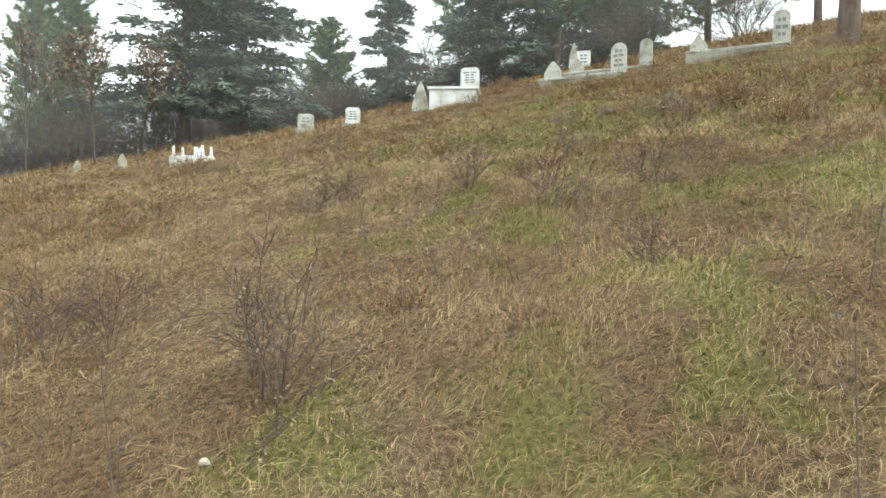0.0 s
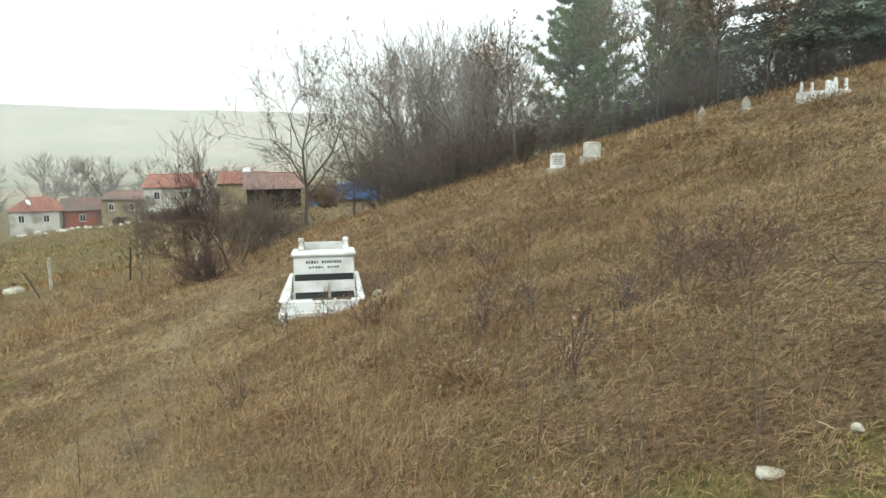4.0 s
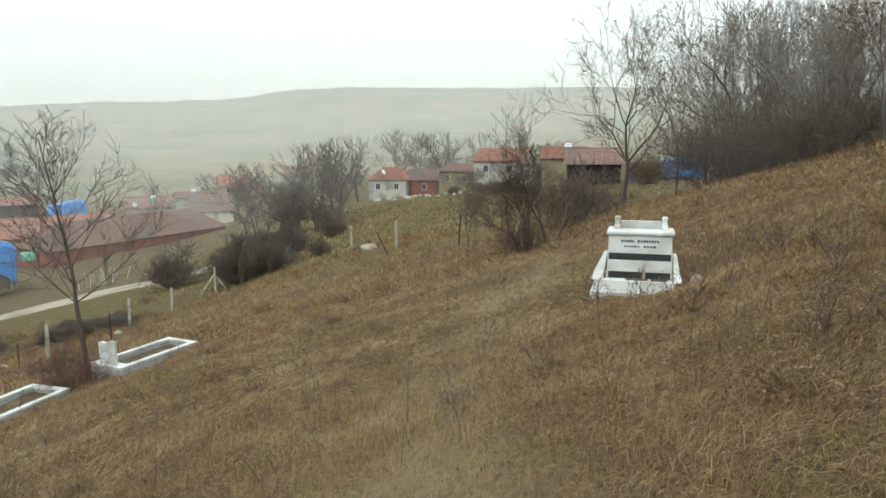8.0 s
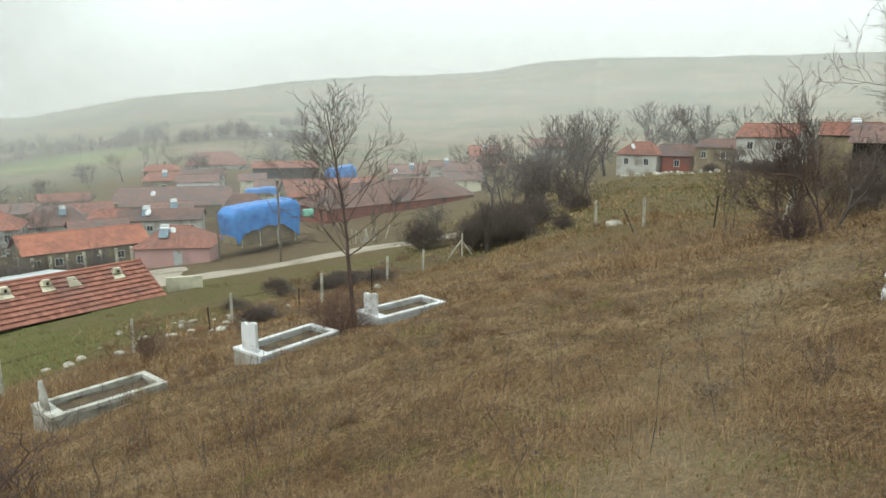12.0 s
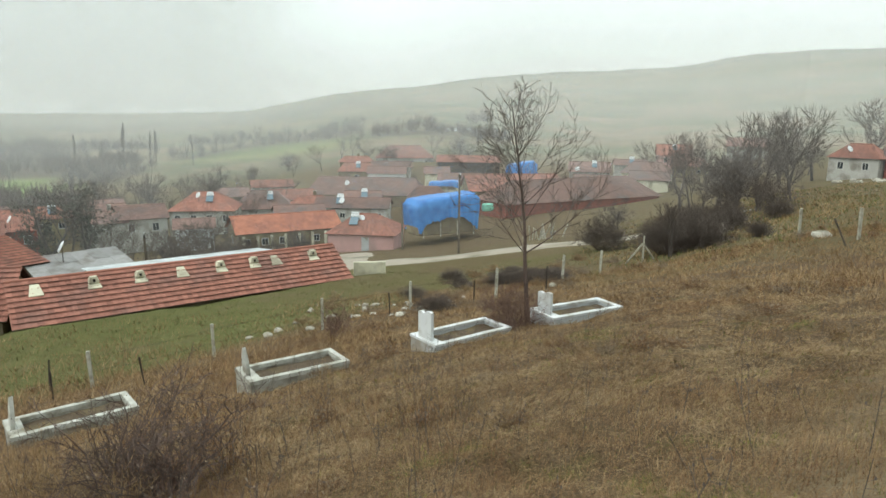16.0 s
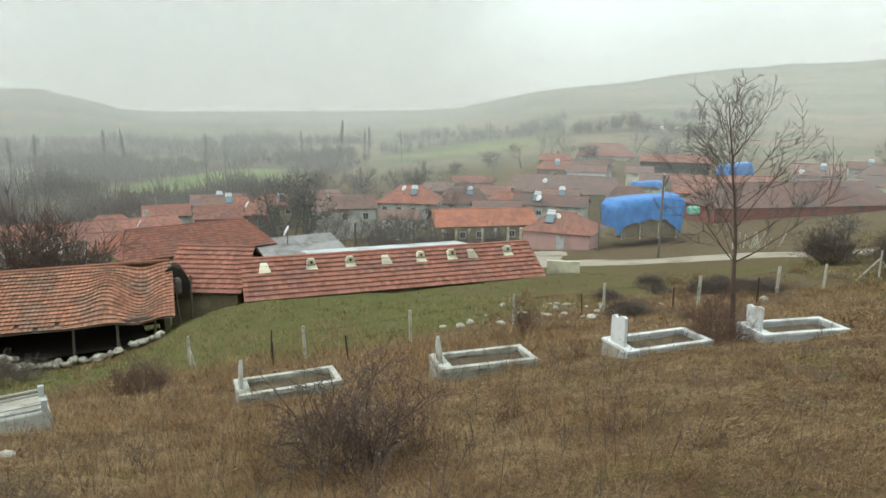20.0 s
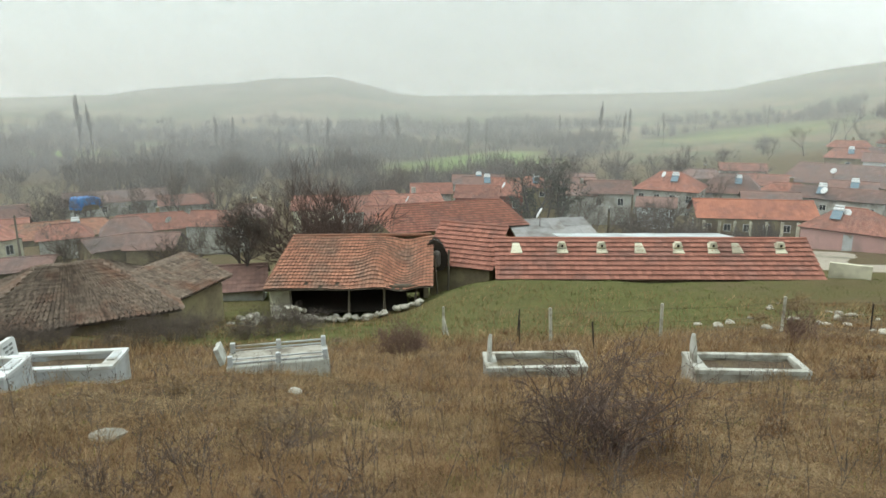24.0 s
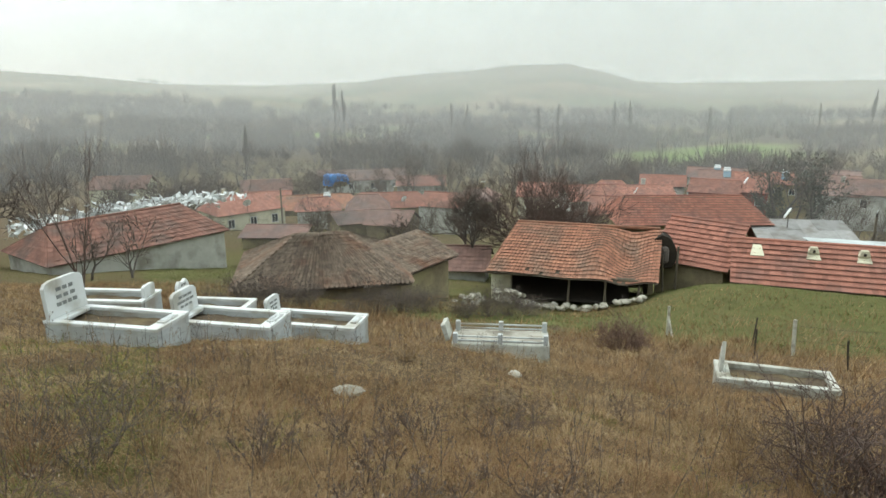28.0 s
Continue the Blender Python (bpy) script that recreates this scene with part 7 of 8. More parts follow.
# -- rough weeds and low dark brush on the broken bank above the road --
for k in range(46):
    x, y = -30.5 + rc.gauss(0, 3.2) - 0.2 * k, -5.5 + rc.gauss(0, 3.0) + 0.22 * k
    b = copy_thing(CL[(k * 2) % 3] if k % 4 else B2, on_ground(x, y, k * 47))
    s = rc.uniform(1.2, 2.6) if k % 4 else rc.uniform(0.22, 0.36)
    b.scale = (s * 1.4, s * 1.4, s * rc.uniform(0.6, 1.0))

# -- bushes and saplings that crowd the yards behind the byre --
for k, (x, y, s) in enumerate(((-56.0, -36.0, 0.62), (-59.0, -33.0, 0.7), (-62.0, -30.0, 0.6), (-58.0, -30.0, 0.45), (-65.0, -31.0, 0.6), (-66.0, -36.0, 0.5), (-50.0, -46.0, 0.5), (-54.0, -50.0, 0.5))):
    b = copy_thing(V[2 if k % 3 else 0], on_ground(x, y, k * 83))
    b.scale = (s, s, s)

# -- dry stems about the thorn bush --
for k, (x, y, s) in enumerate(((-5.95, -3.0, 1.0), (-5.0, -4.35, 0.9), (-6.2, -4.3, 0.95), (-4.75, -3.4, 0.75), (0.9, -5.1, 0.8), (0.1, -5.9, 0.7))):
    bush("tuft of tall pale dry stems by a thorn bush", on_ground(x, y), 600 + k, 0.85 * s, 0.6 * s, 34, GRASS_STRAW if k % 2 else GRASS_RUSSET, 3, 1, girth=0.0035, least=0.0015, name="dry_weeds", group="tall dry weeds", up=0.04, bend=0.14)

# -- brown brush before the old house --
for k in range(12):
    x, y = -2.0 - 1.25 * k, -24.6 - 0.5 * ((k * 5) % 4) + 0.06 * k
    b = copy_thing(B1, on_ground(x, y, k * 71))
    s = 0.35 + 0.18 * ((k * 3) % 4) / 3
    b.scale = (s * 1.2, s * 1.2, s)

# -- torn white plastic lying along the gardens beyond the white house --


def torn_plastic():
    rng = np.random.default_rng(31)
    n = 900
    t = rng.random(n)
    x = 9.0 - 18.0 * t + rng.normal(0, 1.2, n)
    y = -61 - 20.5 * t + rng.normal(0, 1.2, n)
    z = -11.4 - 1.7 * t * t + rng.normal(0, 0.4, n) * (0.6 + 0.5 * np.sin(t * 31))
    p = np.stack([x, y, z], 1)
    v, f = leaf_cards(p, rng, 0.45, 0.5)
    tagged(mesh_of("torn_plastic", v, f, TANK), "torn white plastic sheeting strewn over garden beds", "plastic", kind="stuff")


torn_plastic()

# ---- fence, road, poles and loose stones ----


def fence_post(x, y, high, material=POST_WHITE, lean=(0, 0), r=0.06, label="pale concrete fence post with flaking surface"):
    z = gz(x, y)
    bm = bmesh.new()
    box(bm, (r * 1.7, r * 1.7, high + 0.3), (0, 0, (high - 0.3) / 2), bevel=0.012)
    ob = part("fence_post", bm, material)
    ob.matrix_world = pose(x, y, z, lean[0], lean[1], 17)
    tagged(ob, label, "post", "posts of the broken fence")
    return ob


POSTS = ((-35.9, 3.6), (-30.8, 1.4), (-26.0, -1.4), (-27.2, -5.1), (-24.5, -8.1), (-21.6, -11.2), (-18.8, -14.0), (-28.1, 12.7), (-33.5, 12.5))
for k, (x, y) in enumerate(POSTS):
    fence_post(x, y, 1.25 if k < 7 else 1.3, lean=((k * 37) % 9 - 4, (k * 23) % 11 - 5))
for k, (x, y, hgt, ln) in enumerate(((-27.1, 0.6, 1.0, (0, 0)), (-25.9, -5.7, 1.0, (2, 0)), (-27.4, -2.4, 0.9, (0, 3)), (-19.2, -15.9, 1.1, (0, -10)), (-17.5, -14.4, 1.0, (0, 0)), (-23.3, 13.3, 1.25, (0, 5)), (-26.6, 11.6, 1.15, (0, -38)), (-17.0, -11.0, 1.0, (4, 4)))):
    fence_post(x, y, hgt, RUST, ln, 0.028, "thin rusty iron fence stake")


def braced_post(x, y, rz, high=1.5):
    g = thing("braced_post", on_ground(x, y, rz), "pale fence corner post with slanting braces", "post", "posts of the broken fence")
    rod("post", (0, 0, -0.2), (0, 0, high), 0.06, 0.05, POST_WHITE, g, 6)
    rod("brace", (-0.9, 0.1, -0.15), (-0.05, 0, high * 0.72), 0.045, 0.045, POST_WHITE, g, 6)
    rod("brace", (0.8, 0.3, -0.15), (0.05, 0, high * 0.66), 0.045, 0.045, POST_WHITE, g, 6)


braced_post(-37.9, 6.1, 80)
braced_post(-20.3, 14.3, 130)
braced_post(-18.1, -18.9, 45, 1.2)

# sagging wire between the posts
for k, (a, b) in enumerate(zip(POSTS[:6], POSTS[1:7])):
    for hgt in (0.55, 1.05):
        n = 6
        pts = []
        for i in range(n + 1):
            t = i / n
            x, y = a[0] + (b[0] - a[0]) * t, a[1] + (b[1] - a[1]) * t
            z = (gz(*a) * (1 - t) + gz(*b) * t) + hgt - 0.25 * t * (1 - t)
            pts.append((x, y, z))
        v, f = branch_mesh([(p, q, 0.005, 0.005) for p, q in zip(pts, pts[1:])], 3)
        tagged(mesh_of("fence_wire", v, f, RUST), "slack rusty fence wire between posts", "wire", "wires of the broken fence")


def ribbon(name, pts, width, material, label, category, lift=0.06, kind="structure"):
    """A strip laid on the ground along a line."""
    line = []
    for (ax, ay), (bx, by) in zip(pts, pts[1:]):
        n = max(2, int(math.hypot(bx - ax, by - ay) / 1.2))
        line += [(ax + (bx - ax) * i / n, ay + (by - ay) * i / n) for i in range(n)]
    line.append(pts[-1])
    P = np.array(line)
    for _ in range(12):
        P[1:-1] = (P[:-2] + P[1:-1] * 2 + P[2:]) / 4
    d = np.gradient(P, axis=0)
    d /= np.linalg.norm(d, axis=1)[:, None]
    nrm = np.stack([-d[:, 1], d[:, 0]], 1)
    cols = 7
    verts = []
    for i in range(len(P)):
        for c in range(cols):
            o = (c / (cols - 1) - 0.5) * width * (1 + 0.12 * math.sin(i * 0.7) + 0.08 * math.sin(i * 1.9 + c))
            x, y = P[i] + nrm[i] * o
            z = gz(x, y) + lift * (1 - 0.4 * (2 * c / (cols - 1) - 1) ** 2)
            if c in (0, cols - 1):
                z -= 0.12
            verts.append((x, y, z))
    i, c = np.meshgrid(np.arange(len(P) - 1), np.arange(cols - 1), indexing="ij")
    i, c = i.ravel(), c.ravel()
    f = np.stack([i * cols + c, (i + 1) * cols + c, (i + 1) * cols + c + 1, i * cols + c + 1], 1)
    return tagged(mesh_of(name, verts, f, material, smooth=True), label, category, kind=kind)


ribbon("road", ((-56.5, -26), (-58.5, -16), (-60.9, -6.4), (-60.5, 2), (-61.5, 9), (-64.5, 14.5), (-68, 18)), 7.5, ROAD, "pale gravel village road curving round the knoll", "road", 0.12)
ribbon("yard", ((-57.0, -16.5), (-66, -19), (-76, -21)), 5.0, ROAD, "trodden pale yard before the pink house", "yard", 0.1)


def pole(label, x, y, high, arm=True, lean=0.0):
    g = thing("utility_pole", on_ground(x, y, 25), label, "pole", "wooden poles in the village")
    rod("shaft", (0, 0, -0.5), (lean, 0, high), 0.13, 0.09, OLD_WOOD, g, 8)
    if arm:
        one_box("bracket", (0.5, 0.12, 0.3), (lean, 0, high - 0.25), RUST, g)
        for s in (-0.2, 0.2):
            rod("insulator", (lean + s, 0, high - 0.1), (lean + s, 0, high + 0.08), 0.04, 0.03, MARBLE, g, 6)
    return g


pole("dark wooden pole with a lamp bracket by the road", -65.7, -7.4, 8.0)
pole("leaning dark wooden pole by the pink house", -79.0, -15.8, 6.0, False, -0.3)
pole("thin wooden pole among village roofs", -15.2, -79.5, 5.5, False)
pole("dark pole beside the metal shed", -52.5, -33.0, 5.5, True)


def boulder(label, x, y, s, seed, up=0.0, name="boulder", group=""):
    bm = bmesh.new()
    bmesh.ops.create_icosphere(bm, subdivisions=2, radius=0.5)
    for v in bm.verts:
        v.co *= 1 + 0.35 * noise.noise(v.co * 1.7 + Vector((seed * 3.1, seed, 0)))
        v.co.z *= 0.7
    ob = part(name, bm, STONE)
    ob.matrix_world = pose(x, y, gz(x, y) + up + s[2] * 0.12, 0, 0, seed * 71) @ Matrix.Diagonal((*s, 1))
    tagged(ob, label, "stone", group)
    return ob


boulder("pale boulder on the grassy knoll", -30.5, 12.3, (0.8, 0.6, 0.7), 1)
boulder("flat pale stone sunk in the grass", -2.2, -8.1, (0.5, 0.35, 0.18), 2)
boulder("pale lichened stone in the grass", -0.27, 2.44, (0.10, 0.075, 0.06), 3)
boulder("small pink-white stone in the grass", -0.05, 2.75, (0.05, 0.045, 0.06), 4)
boulder("pale stone on the green slope", -25.5, -10.8, (0.45, 0.4, 0.4), 5)
boulder("pale stone in long grass", -5.3, -9.0, (0.3, 0.22, 0.16), 6)
rng = random.Random(5)
for k in range(90):
    t = rng.random()
    p = barn_mid + barn_ux * (t * 2 - 1) * (barn_L - 0.6) - barn_uy * rng.uniform(-0.2, 0.9) * 0.8
    boulder("pale rubble stone before the open barn", float(p[0]), float(p[1]), tuple(rng.uniform(0.2, 0.52) for _ in range(3)), 10 + k, 0.12 + rng.uniform(0, 0.3) * (0.5 + (t < 0.2) * 1.8), "rubble_stone", "rubble wall before the barn")
for k in range(16):
    p = barn_mid + barn_ux * (-barn_L + rng.uniform(-1.2, 0.6)) - barn_uy * rng.uniform(0.3, 4.5)
    boulder("pale rubble stone at the barn corner", float(p[0]), float(p[1]), tuple(rng.uniform(0.2, 0.6) for _ in range(3)), 60 + k, rng.uniform(0, 0.25), "rubble_stone", "rubble wall before the barn")
for k in range(40):
    x, y = -28.5 + rng.gauss(0, 2.6), -6.5 + rng.gauss(0, 2.6)
    boulder("pale loose stone on the slope", x, y, tuple(rng.uniform(0.12, 0.42) for _ in range(3)), 90 + k, 0.0, "loose_stone", "loose stones on the slope")
for k in range(26):
    x, y = -92 + rng.uniform(-8, 6), 43 + rng.uniform(-3, 9)
    boulder("pale stone of a tumbled wall", x, y, tuple(rng.uniform(0.4, 1.1) for _ in range(3)), 140 + k, 0.0, "loose_stone", "tumbled wall below the cottages")

# pale stakes and poles leaning together in a garden by the road
rs = random.Random(44)
for k in range(16):
    x, y = -74.1 + rs.gauss(0, 1.0), 0.8 + rs.gauss(0, 1.6)
    fence_post(x, y, rs.uniform(0.8, 1.9), POST_WHITE, (rs.uniform(-28, 28), rs.uniform(-28, 28)), 0.055, "pale garden stake leaning beside the road")


# ---- grass ----
def meadow(name, label, material, count, r_in, r_out, width, tall, keep, seed, lay=0.95):
    """Bent blades strewn over the hillside, thick where keep() says so. One mesh."""
    rng = np.random.default_rng(seed)
    n0 = int(count * 2.4)
    az = np.radians(rng.uniform(-62, 205, n0))
    r = np.sqrt(rng.uniform(r_in ** 2, r_out ** 2, n0))
    # half of the blades gather in tufts
    tuft = rng.random(n0) < 0.65
    m = max(10, n0 // 16)
    ta = np.radians(rng.uniform(-62, 205, m))
    tr = np.sqrt(rng.uniform(r_in ** 2, r_out ** 2, m))
    pick = rng.integers(0, m, n0)
    sp = 0.05 + 0.02 * (r_in + r_out) / 8
    x = np.where(tuft, -np.sin(ta[pick]) * tr[pick] + rng.normal(0, sp, n0), -np.sin(az) * r)
    y = np.where(tuft, np.cos(ta[pick]) * tr[pick] + rng.normal(0, sp, n0), np.cos(az) * r)
    ok = rng.random(n0) < keep(x, y)
    x, y, pick = x[ok][:count], y[ok][:count], pick[ok][:count]
    n = len(x)
    z = ground_z(x, y) + tussocks(x, y) - 0.01
    tf = (np.sin(pick * 12.9898) * 43758.5453) % 1.0
    patch = 0.75 + 0.35 * value_noise(x * 0.5, y * 0.5, 31) + 0.2 * value_noise(x * 1.7, y * 1.7, 32)
    h = rng.uniform(tall[0], tall[1], n) * (0.7 + 0.6 * tf) * patch * (1 + 0.6 * step(80, 130, np.degrees(np.arctan2(-x, y))))
    w = rng.uniform(0.6, 1.4, n) * width
    # each tuft lies over to one side, its blades bent and crossed
    a = tf * 40 + rng.normal(0, 0.9, n)
    ld = np.stack([np.cos(a), np.sin(a)], 1) + np.array([[-0.12, -0.15]])
    t0 = np.clip(rng.normal(0.55, 0.28, n) * lay, 0.05, 1.35)
    t1 = np.clip(t0 + rng.uniform(0.2, 1.1, n), 0, 1.75)
    side = np.stack([-np.sin(a + 0.6), np.cos(a + 0.6)], 1)
    p = np.stack([x, y, z], 1)
    mid = p + np.concatenate([ld * (h * 0.6 * np.sin(t0))[:, None], (h * 0.6 * np.cos(t0))[:, None]], 1)
    tip = mid + np.concatenate([ld * (h * 0.6 * np.sin(t1))[:, None], (h * 0.6 * np.cos(t1))[:, None]], 1)
    s3 = np.concatenate([side * (w / 2)[:, None], np.zeros((n, 1))], 1)
    if r_in < 5:
        v = np.stack([p - s3, p + s3, mid + s3 * 0.8, mid - s3 * 0.8, tip], 1).reshape(-1, 3)
        k, q = 5, [[0, 1, 2], [0, 2, 3], [3, 2, 4]]
    else:
        v = np.stack([p - s3, p + s3, tip], 1).reshape(-1, 3)
        k, q = 3, [[0, 1, 2]]
    f = ((np.arange(n) * k)[:, None, None] + np.array(q)[None]).reshape(-1, 3)
    return tagged(mesh_of(name, v, f, material), label, "grass", kind="stuff")


def clear_of_graves(x, y):
    """No grass where the graves and the tomb stand."""
    k = np.ones_like(x)
    for gx, gy, rz, L, W in GRAVE_PLOTS:
        c, s = math.cos(radians(rz)), math.sin(radians(rz))
        u, w = (x - gx) * c + (y - gy) * s, -(x - gx) * s + (y - gy) * c
        k = np.where((np.abs(u) < L) & (np.abs(w) < W), 0.0, k)
    return k


GRAVE_PLOTS = []
for ob in scene.objects:
    if ob.name.startswith(("kerbed_grave", "railed_grave", "raised_tomb")):
        GRAVE_PLOTS.append((ob.matrix_world.translation.x, ob.matrix_world.translation.y, math.degrees(ob.matrix_world.to_euler().z), 1.06, 0.46))
GRAVE_PLOTS.append((TX - 0.15, TY + 0.15, TR, 0.5, 0.55))


def straw_share(x, y):
    mo, la, ba = shares(x, y)[:3]
    return clear_of_graves(x, y) * (1 - 0.45 * mo) * (1 - 0.97 * la) * (1 - 0.5 * ba)


def russet_share(x, y):
    return straw_share(x, y) * (1 - 0.8 * shares(x, y)[2]) * np.clip(0.42 + 0.9 * value_noise(x * 0.33, y * 0.33, 41) - 0.3 * step(25, -5, np.degrees(np.arctan2(-x, y))) + 0.2 * step(60, 110, np.degrees(np.arctan2(-x, y))), 0.05, 1)


def green_share(x, y):
    mo, la, ba = shares(x, y)[:3]
    return clear_of_graves(x, y) * np.clip(0.06 + mo, 0, 1) * (1 - 0.9 * la)


def lawn_share(x, y):
    mo, la, ba = shares(x, y)[:3]
    return clear_of_graves(x, y) * la * (np.hypot(x, y) > 14)


def thatch(name, label, material, count, r_in, r_out, width, long, keep, seed, lift=0.05):
    """Fallen blades that lie criss-cross over the ground in a mat, thinning out with distance. One mesh."""
    rng = np.random.default_rng(seed)
    n0 = int(count * 1.7)
    az = np.radians(rng.uniform(-62, 205, n0))
    r = rng.uniform(r_in, r_out, n0)
    x, y = -np.sin(az) * r, np.cos(az) * r
    ok = rng.random(n0) < keep(x, y)
    x, y, r = x[ok][:count], y[ok][:count], r[ok][:count]
    n = len(x)
    grow_ = 0.6 + 0.4 * r / r_in if r_in > 5 else 0.55 + 0.45 * r / 3.5
    # the mat is combed in swirls, with stray blades across
    a = 3.0 * value_noise(x * 0.9, y * 0.9, 81) + 1.5 * value_noise(x * 3.1, y * 3.1, 82) + rng.normal(0, 0.75, n)
    d = np.stack([np.cos(a), np.sin(a)], 1)
    h = rng.uniform(long[0], long[1], n) * grow_
    w = width * rng.uniform(0.6, 1.5, n) * grow_
    heap = np.clip(0.5 + 0.9 * value_noise(x * 2.2, y * 2.2, 83) + 0.4 * value_noise(x * 5.5, y * 5.5, 84), 0, 1.4)
    z0 = ground_z(x, y) + tussocks(x, y) + rng.uniform(0.0, 1.0, n) ** 1.5 * lift * heap * grow_
    tx, ty = x + d[:, 0] * h, y + d[:, 1] * h
    z1 = z0 + ground_z(tx, ty) - ground_z(x, y) + rng.normal(0.012, 0.022, n) * grow_
    mx, my = (x + tx) / 2 - d[:, 1] * h * rng.normal(0, 0.1, n), (y + ty) / 2 + d[:, 0] * h * rng.normal(0, 0.1, n)
    zm = (z0 + z1) / 2 + np.abs(rng.normal(0.0, 0.16, n)) * h
    up = rng.normal(0, 0.5, n)
    side = np.stack([-d[:, 1] * w / 2, d[:, 0] * w / 2, up * w / 2], 1)
    p, q, t = np.stack([x, y, z0], 1), np.stack([mx, my, zm], 1), np.stack([tx, ty, z1], 1)
    v = np.stack([p, q - side, q + side, t], 1).reshape(-1, 3)
    f = ((np.arange(n) * 4)[:, None, None] + np.array([[0, 1, 2], [2, 1, 3]])[None]).reshape(-1, 3)
    return tagged(mesh_of(name, v, f, material), label, "grass", kind="stuff")


def mat_share(x, y):
    mo, la, ba = shares(x, y)[:3]
    return clear_of_graves(x, y) * (1 - 0.55 * mo) * (1 - 0.97 * la) * (1 - 0.45 * ba)


meadow("straw_grass", "pale dry straw-coloured grass on the near slope", GRASS_STRAW, 160000, 0.9, 7.0, 0.0025, (0.05, 0.17), straw_share, 51, 1.45)
meadow("russet_grass", "reddish brown dead grass on the near slope", GRASS_RUSSET, 80000, 0.9, 7.0, 0.0025, (0.06, 0.19), russet_share, 52, 1.4)
meadow("moss_grass", "short yellow-green winter grass in patches", GRASS_GREEN, 75000, 0.9, 9.0, 0.0045, (0.03, 0.09), green_share, 53)
thatch("matted_grass", "matted fallen dead grass on the near slope", THATCH, 360000, 1.3, 9.0, 0.0021, (0.04, 0.13), mat_share, 61)
thatch("matted_moss", "short yellow-green moss and grass in patches", GRASS_GREEN, 90000, 1.3, 12.0, 0.005, (0.02, 0.06), green_share, 62, 0.03)
thatch("matted_grass", "matted fallen dead grass among the graves", THATCH, 200000, 8.0, 22.0, 0.0052, (0.08, 0.2), mat_share, 63, 0.07)
meadow("straw_grass", "pale dry straw-coloured grass among the graves", GRASS_STRAW, 260000, 7.0, 16.0, 0.0065, (0.05, 0.19), straw_share, 54, 1.3)
meadow("russet_grass", "reddish brown dead grass among the graves", GRASS_RUSSET, 130000, 7.0, 16.0, 0.0065, (0.06, 0.22), russet_share, 55, 1.3)
meadow("straw_grass", "dry grass on the farther slope", GRASS_STRAW, 170000, 16.0, 36.0, 0.02, (0.10, 0.32), straw_share, 56, 0.75)
meadow("russet_grass", "dead brown grass on the farther slope", GRASS_RUSSET, 60000, 16.0, 36.0, 0.02, (0.10, 0.34), russet_share, 57, 0.75)
meadow("green_grass", "short grazed grass below the fence", GRASS_LAWN, 130000, 16.0, 50.0, 0.03, (0.04, 0.12), lawn_share, 58)


def knoll_share(x, y):
    az = np.degrees(np.arctan2(-x, y))
    return step(42, 48, az) * step(88, 80, az) * (0.65 + 0.35 * value_noise(x * 0.25, y * 0.25, 91))


meadow("straw_grass", "dry grass on the knoll below the cottages", GRASS_STRAW, 130000, 33.0, 96.0, 0.05, (0.14, 0.4), knoll_share, 64, 0.8)
meadow("green_grass", "short olive grass on the knoll below the cottages", GRASS_LAWN, 130000, 33.0, 96.0, 0.05, (0.12, 0.34), knoll_share, 65, 0.8)


def dead_stalks():
    """Dry weed stalks standing over the grass, one mesh."""
    rng = random.Random(9)
    segs = []
    for k in range(1700):
        az = radians(rng.uniform(-55, 200) if k < 900 else rng.uniform(95, 200))
        r = math.sqrt(rng.uniform(2.0 ** 2, 15 ** 2))
        x, y = -math.sin(az) * r, math.cos(az) * r
        p = Vector((x, y, gz(x, y) - 0.02))
        d = Vector((rng.gauss(0, 0.2), rng.gauss(0, 0.2), 1)).normalized()
        h = rng.uniform(0.2, 0.6)
        q = p + d * h
        segs.append((tuple(p), tuple(q), 0.0035, 0.002))
        for _ in range(rng.randint(1, 5)):
            t = rng.uniform(0.4, 1)
            s = p + d * h * t
            e = s + Vector((rng.gauss(0, 1), rng.gauss(0, 1), rng.uniform(0.3, 1.2))).normalized() * h * rng.uniform(0.1, 0.3)
            segs.append((tuple(s), tuple(e), 0.002, 0.0015))
            if rng.random() < 0.5:
                segs.append((tuple(e), tuple(e + Vector((0, 0, 0.018))), 0.009, 0.004))
    v, f = branch_mesh(segs, 3)
    tagged(mesh_of("dead_stalks", v, f, TWIG), "thin dark dead weed stalks over the grass", "weeds", kind="stuff")


dead_stalks()


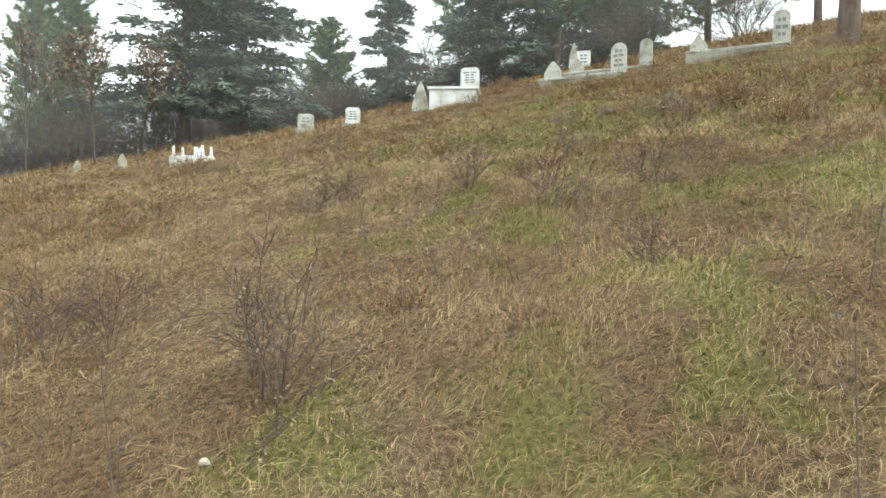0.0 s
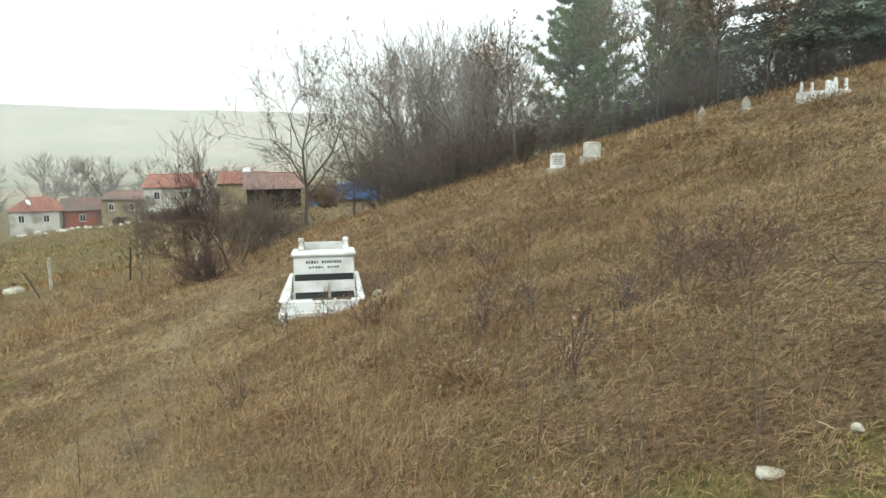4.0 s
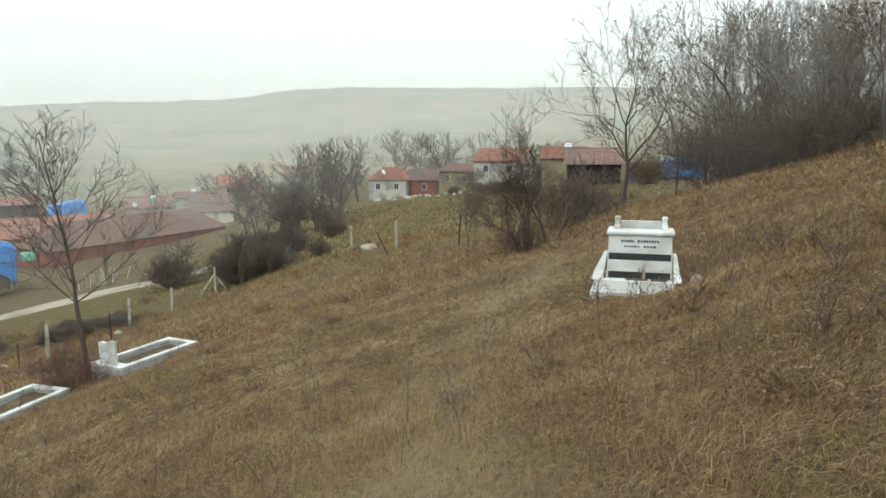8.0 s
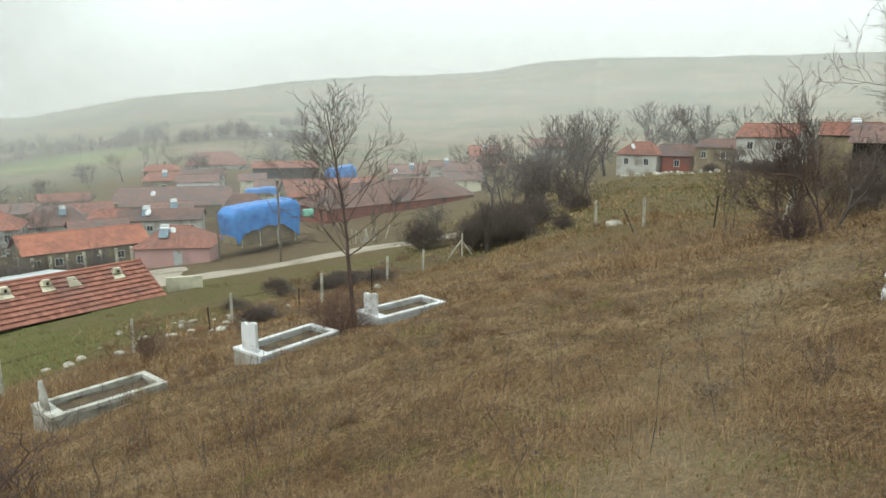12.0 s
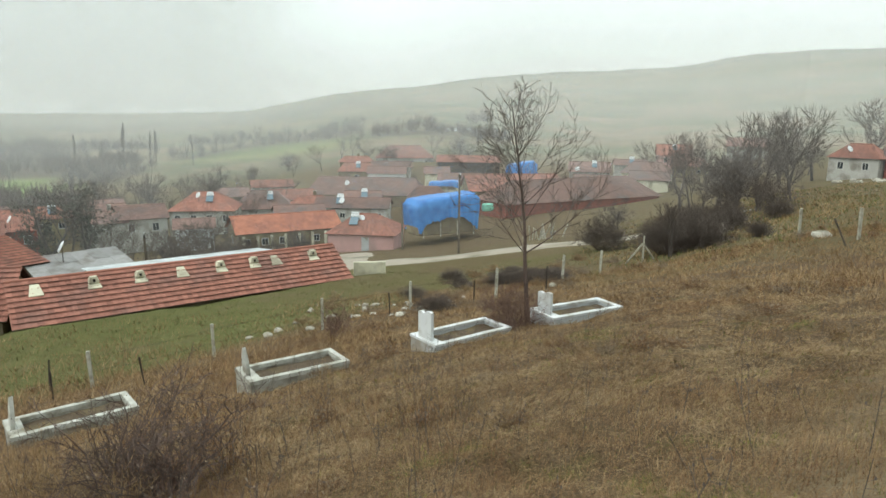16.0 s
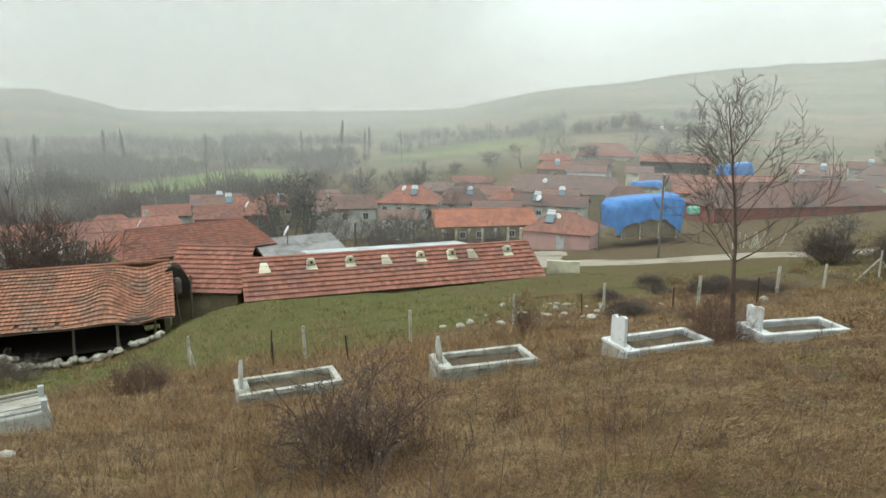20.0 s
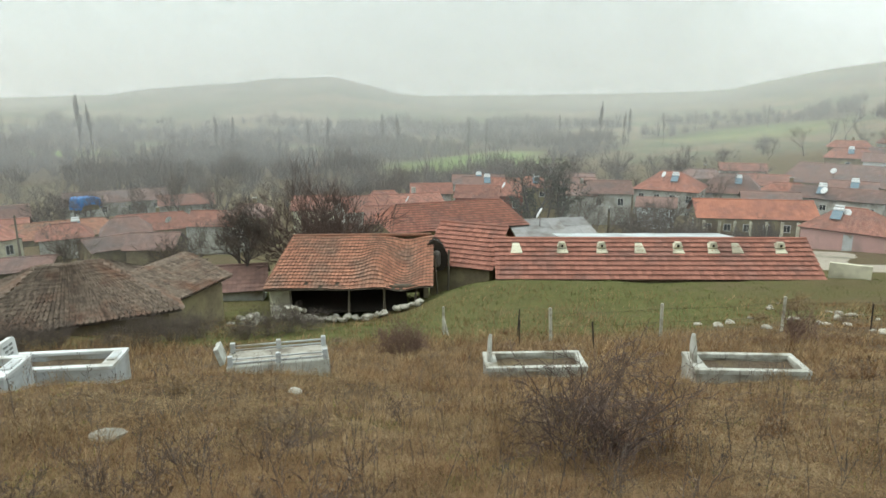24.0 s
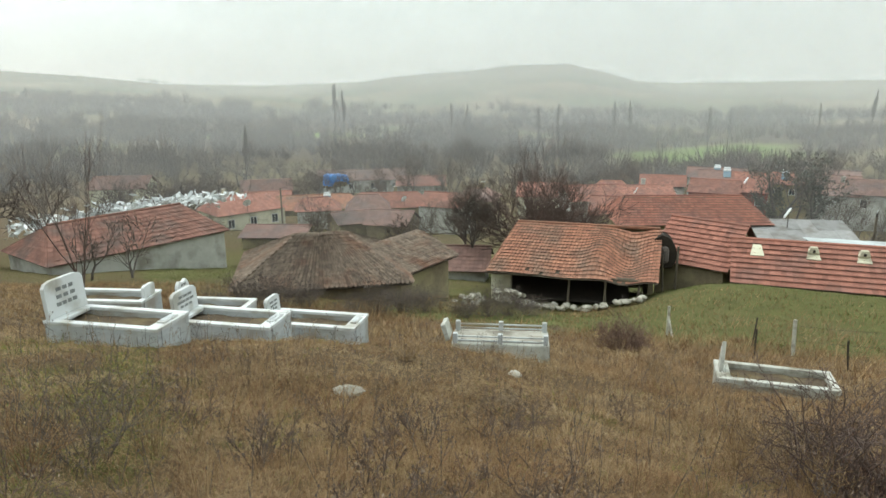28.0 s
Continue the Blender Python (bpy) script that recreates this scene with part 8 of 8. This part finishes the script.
def straw_stalks():
    """Tall dry grass stems with feathered heads on the lower slope, one mesh."""
    rng = random.Random(19)
    segs = []
    for _ in range(1500):
        az = radians(rng.uniform(80, 190))
        r = math.sqrt(rng.uniform(1.9 ** 2, 11 ** 2))
        x, y = -math.sin(az) * r, math.cos(az) * r
        if float(value_noise(np.array(x * 0.8), np.array(y * 0.8), 47)) < -0.1:
            continue
        p = Vector((x, y, gz(x, y) - 0.02))
        d = Vector((rng.gauss(0, 0.22), rng.gauss(0, 0.22), 1)).normalized()
        h = rng.uniform(0.25, 0.62)
        q = p + d * h * 0.6
        e = q + (d + Vector((rng.gauss(0, 0.3), rng.gauss(0, 0.3), 0))).normalized() * h * 0.4
        segs += [(tuple(p), tuple(q), 0.0022, 0.0017), (tuple(q), tuple(e), 0.0017, 0.001)]
        for _ in range(4):
            b = q + (e - q) * rng.uniform(0.35, 1)
            segs.append((tuple(b), tuple(b + Vector((rng.gauss(0, 0.02), rng.gauss(0, 0.02), rng.uniform(0.0, 0.045)))), 0.003, 0.001))
    v, f = branch_mesh(segs, 3)
    tagged(mesh_of("straw_stalks", v, f, GRASS_STRAW), "tall pale dry grass stems over the slope", "grass", kind="stuff")


straw_stalks()

# ---- haze of mist in the valley and thin drizzle under the brow: added sheets that veil what lies behind ----


def mist_material():
    m = bpy.data.materials.new("mist")
    m.use_nodes = True
    n, l = m.node_tree.nodes, m.node_tree.links
    n.clear()
    out = n.new("ShaderNodeOutputMaterial")
    tr = n.new("ShaderNodeBsdfTransparent")
    di = n.new("ShaderNodeBsdfDiffuse")
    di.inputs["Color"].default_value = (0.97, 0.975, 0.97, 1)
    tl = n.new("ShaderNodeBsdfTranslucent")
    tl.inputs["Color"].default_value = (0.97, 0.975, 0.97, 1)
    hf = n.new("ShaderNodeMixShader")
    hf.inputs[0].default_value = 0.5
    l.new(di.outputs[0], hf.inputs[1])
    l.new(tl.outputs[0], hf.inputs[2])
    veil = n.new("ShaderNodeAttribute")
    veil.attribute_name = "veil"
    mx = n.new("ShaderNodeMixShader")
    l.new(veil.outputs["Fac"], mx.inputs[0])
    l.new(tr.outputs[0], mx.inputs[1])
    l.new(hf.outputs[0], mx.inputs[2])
    l.new(mx.outputs[0], out.inputs["Surface"])
    return m


MIST = mist_material()


def mist_bank(r, amount, top, a0, a1, soft, foot, cloud=0.0):
    """A curved sheet that stands for mist haze round the hill: thick low down, thinning upwards and towards its ends;
    cloud thickens it again at the valley's head.
    """
    n, k = 170, 44
    az = np.linspace(max(a0, -75), min(a1, 240), n)
    x, y = -np.sin(np.radians(az)) * r, np.cos(np.radians(az)) * r
    g = ground_z(x, y)
    t = np.linspace(0, 1, k)
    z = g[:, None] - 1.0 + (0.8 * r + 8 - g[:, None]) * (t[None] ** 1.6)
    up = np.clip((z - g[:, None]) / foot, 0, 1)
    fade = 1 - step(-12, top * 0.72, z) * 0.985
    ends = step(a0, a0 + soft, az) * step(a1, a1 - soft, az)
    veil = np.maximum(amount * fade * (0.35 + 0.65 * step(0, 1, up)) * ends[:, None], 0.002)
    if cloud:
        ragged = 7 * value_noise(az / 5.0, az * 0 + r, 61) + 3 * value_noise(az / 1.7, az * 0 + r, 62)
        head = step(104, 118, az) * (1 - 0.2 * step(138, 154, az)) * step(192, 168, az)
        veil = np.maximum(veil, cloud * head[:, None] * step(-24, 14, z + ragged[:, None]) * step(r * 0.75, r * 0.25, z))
    v = np.stack([np.repeat(x, k), np.repeat(y, k), z.ravel()], 1)
    i, j = np.meshgrid(np.arange(n - 1), np.arange(k - 1), indexing="ij")
    i, j = i.ravel(), j.ravel()
    f = np.stack([i * k + j, (i + 1) * k + j, (i + 1) * k + j + 1, i * k + j + 1], 1)
    ob = mesh_of("mist_bank", v, f, MIST, smooth=True)
    att = ob.data.attributes.new("veil", "FLOAT", "POINT")
    att.data.foreach_set("value", np.clip(veil, 0, 1).ravel().astype(np.float32))
    tagged(ob, "pale translucent sheet added for the haze of mist", "mist", kind="stuff")


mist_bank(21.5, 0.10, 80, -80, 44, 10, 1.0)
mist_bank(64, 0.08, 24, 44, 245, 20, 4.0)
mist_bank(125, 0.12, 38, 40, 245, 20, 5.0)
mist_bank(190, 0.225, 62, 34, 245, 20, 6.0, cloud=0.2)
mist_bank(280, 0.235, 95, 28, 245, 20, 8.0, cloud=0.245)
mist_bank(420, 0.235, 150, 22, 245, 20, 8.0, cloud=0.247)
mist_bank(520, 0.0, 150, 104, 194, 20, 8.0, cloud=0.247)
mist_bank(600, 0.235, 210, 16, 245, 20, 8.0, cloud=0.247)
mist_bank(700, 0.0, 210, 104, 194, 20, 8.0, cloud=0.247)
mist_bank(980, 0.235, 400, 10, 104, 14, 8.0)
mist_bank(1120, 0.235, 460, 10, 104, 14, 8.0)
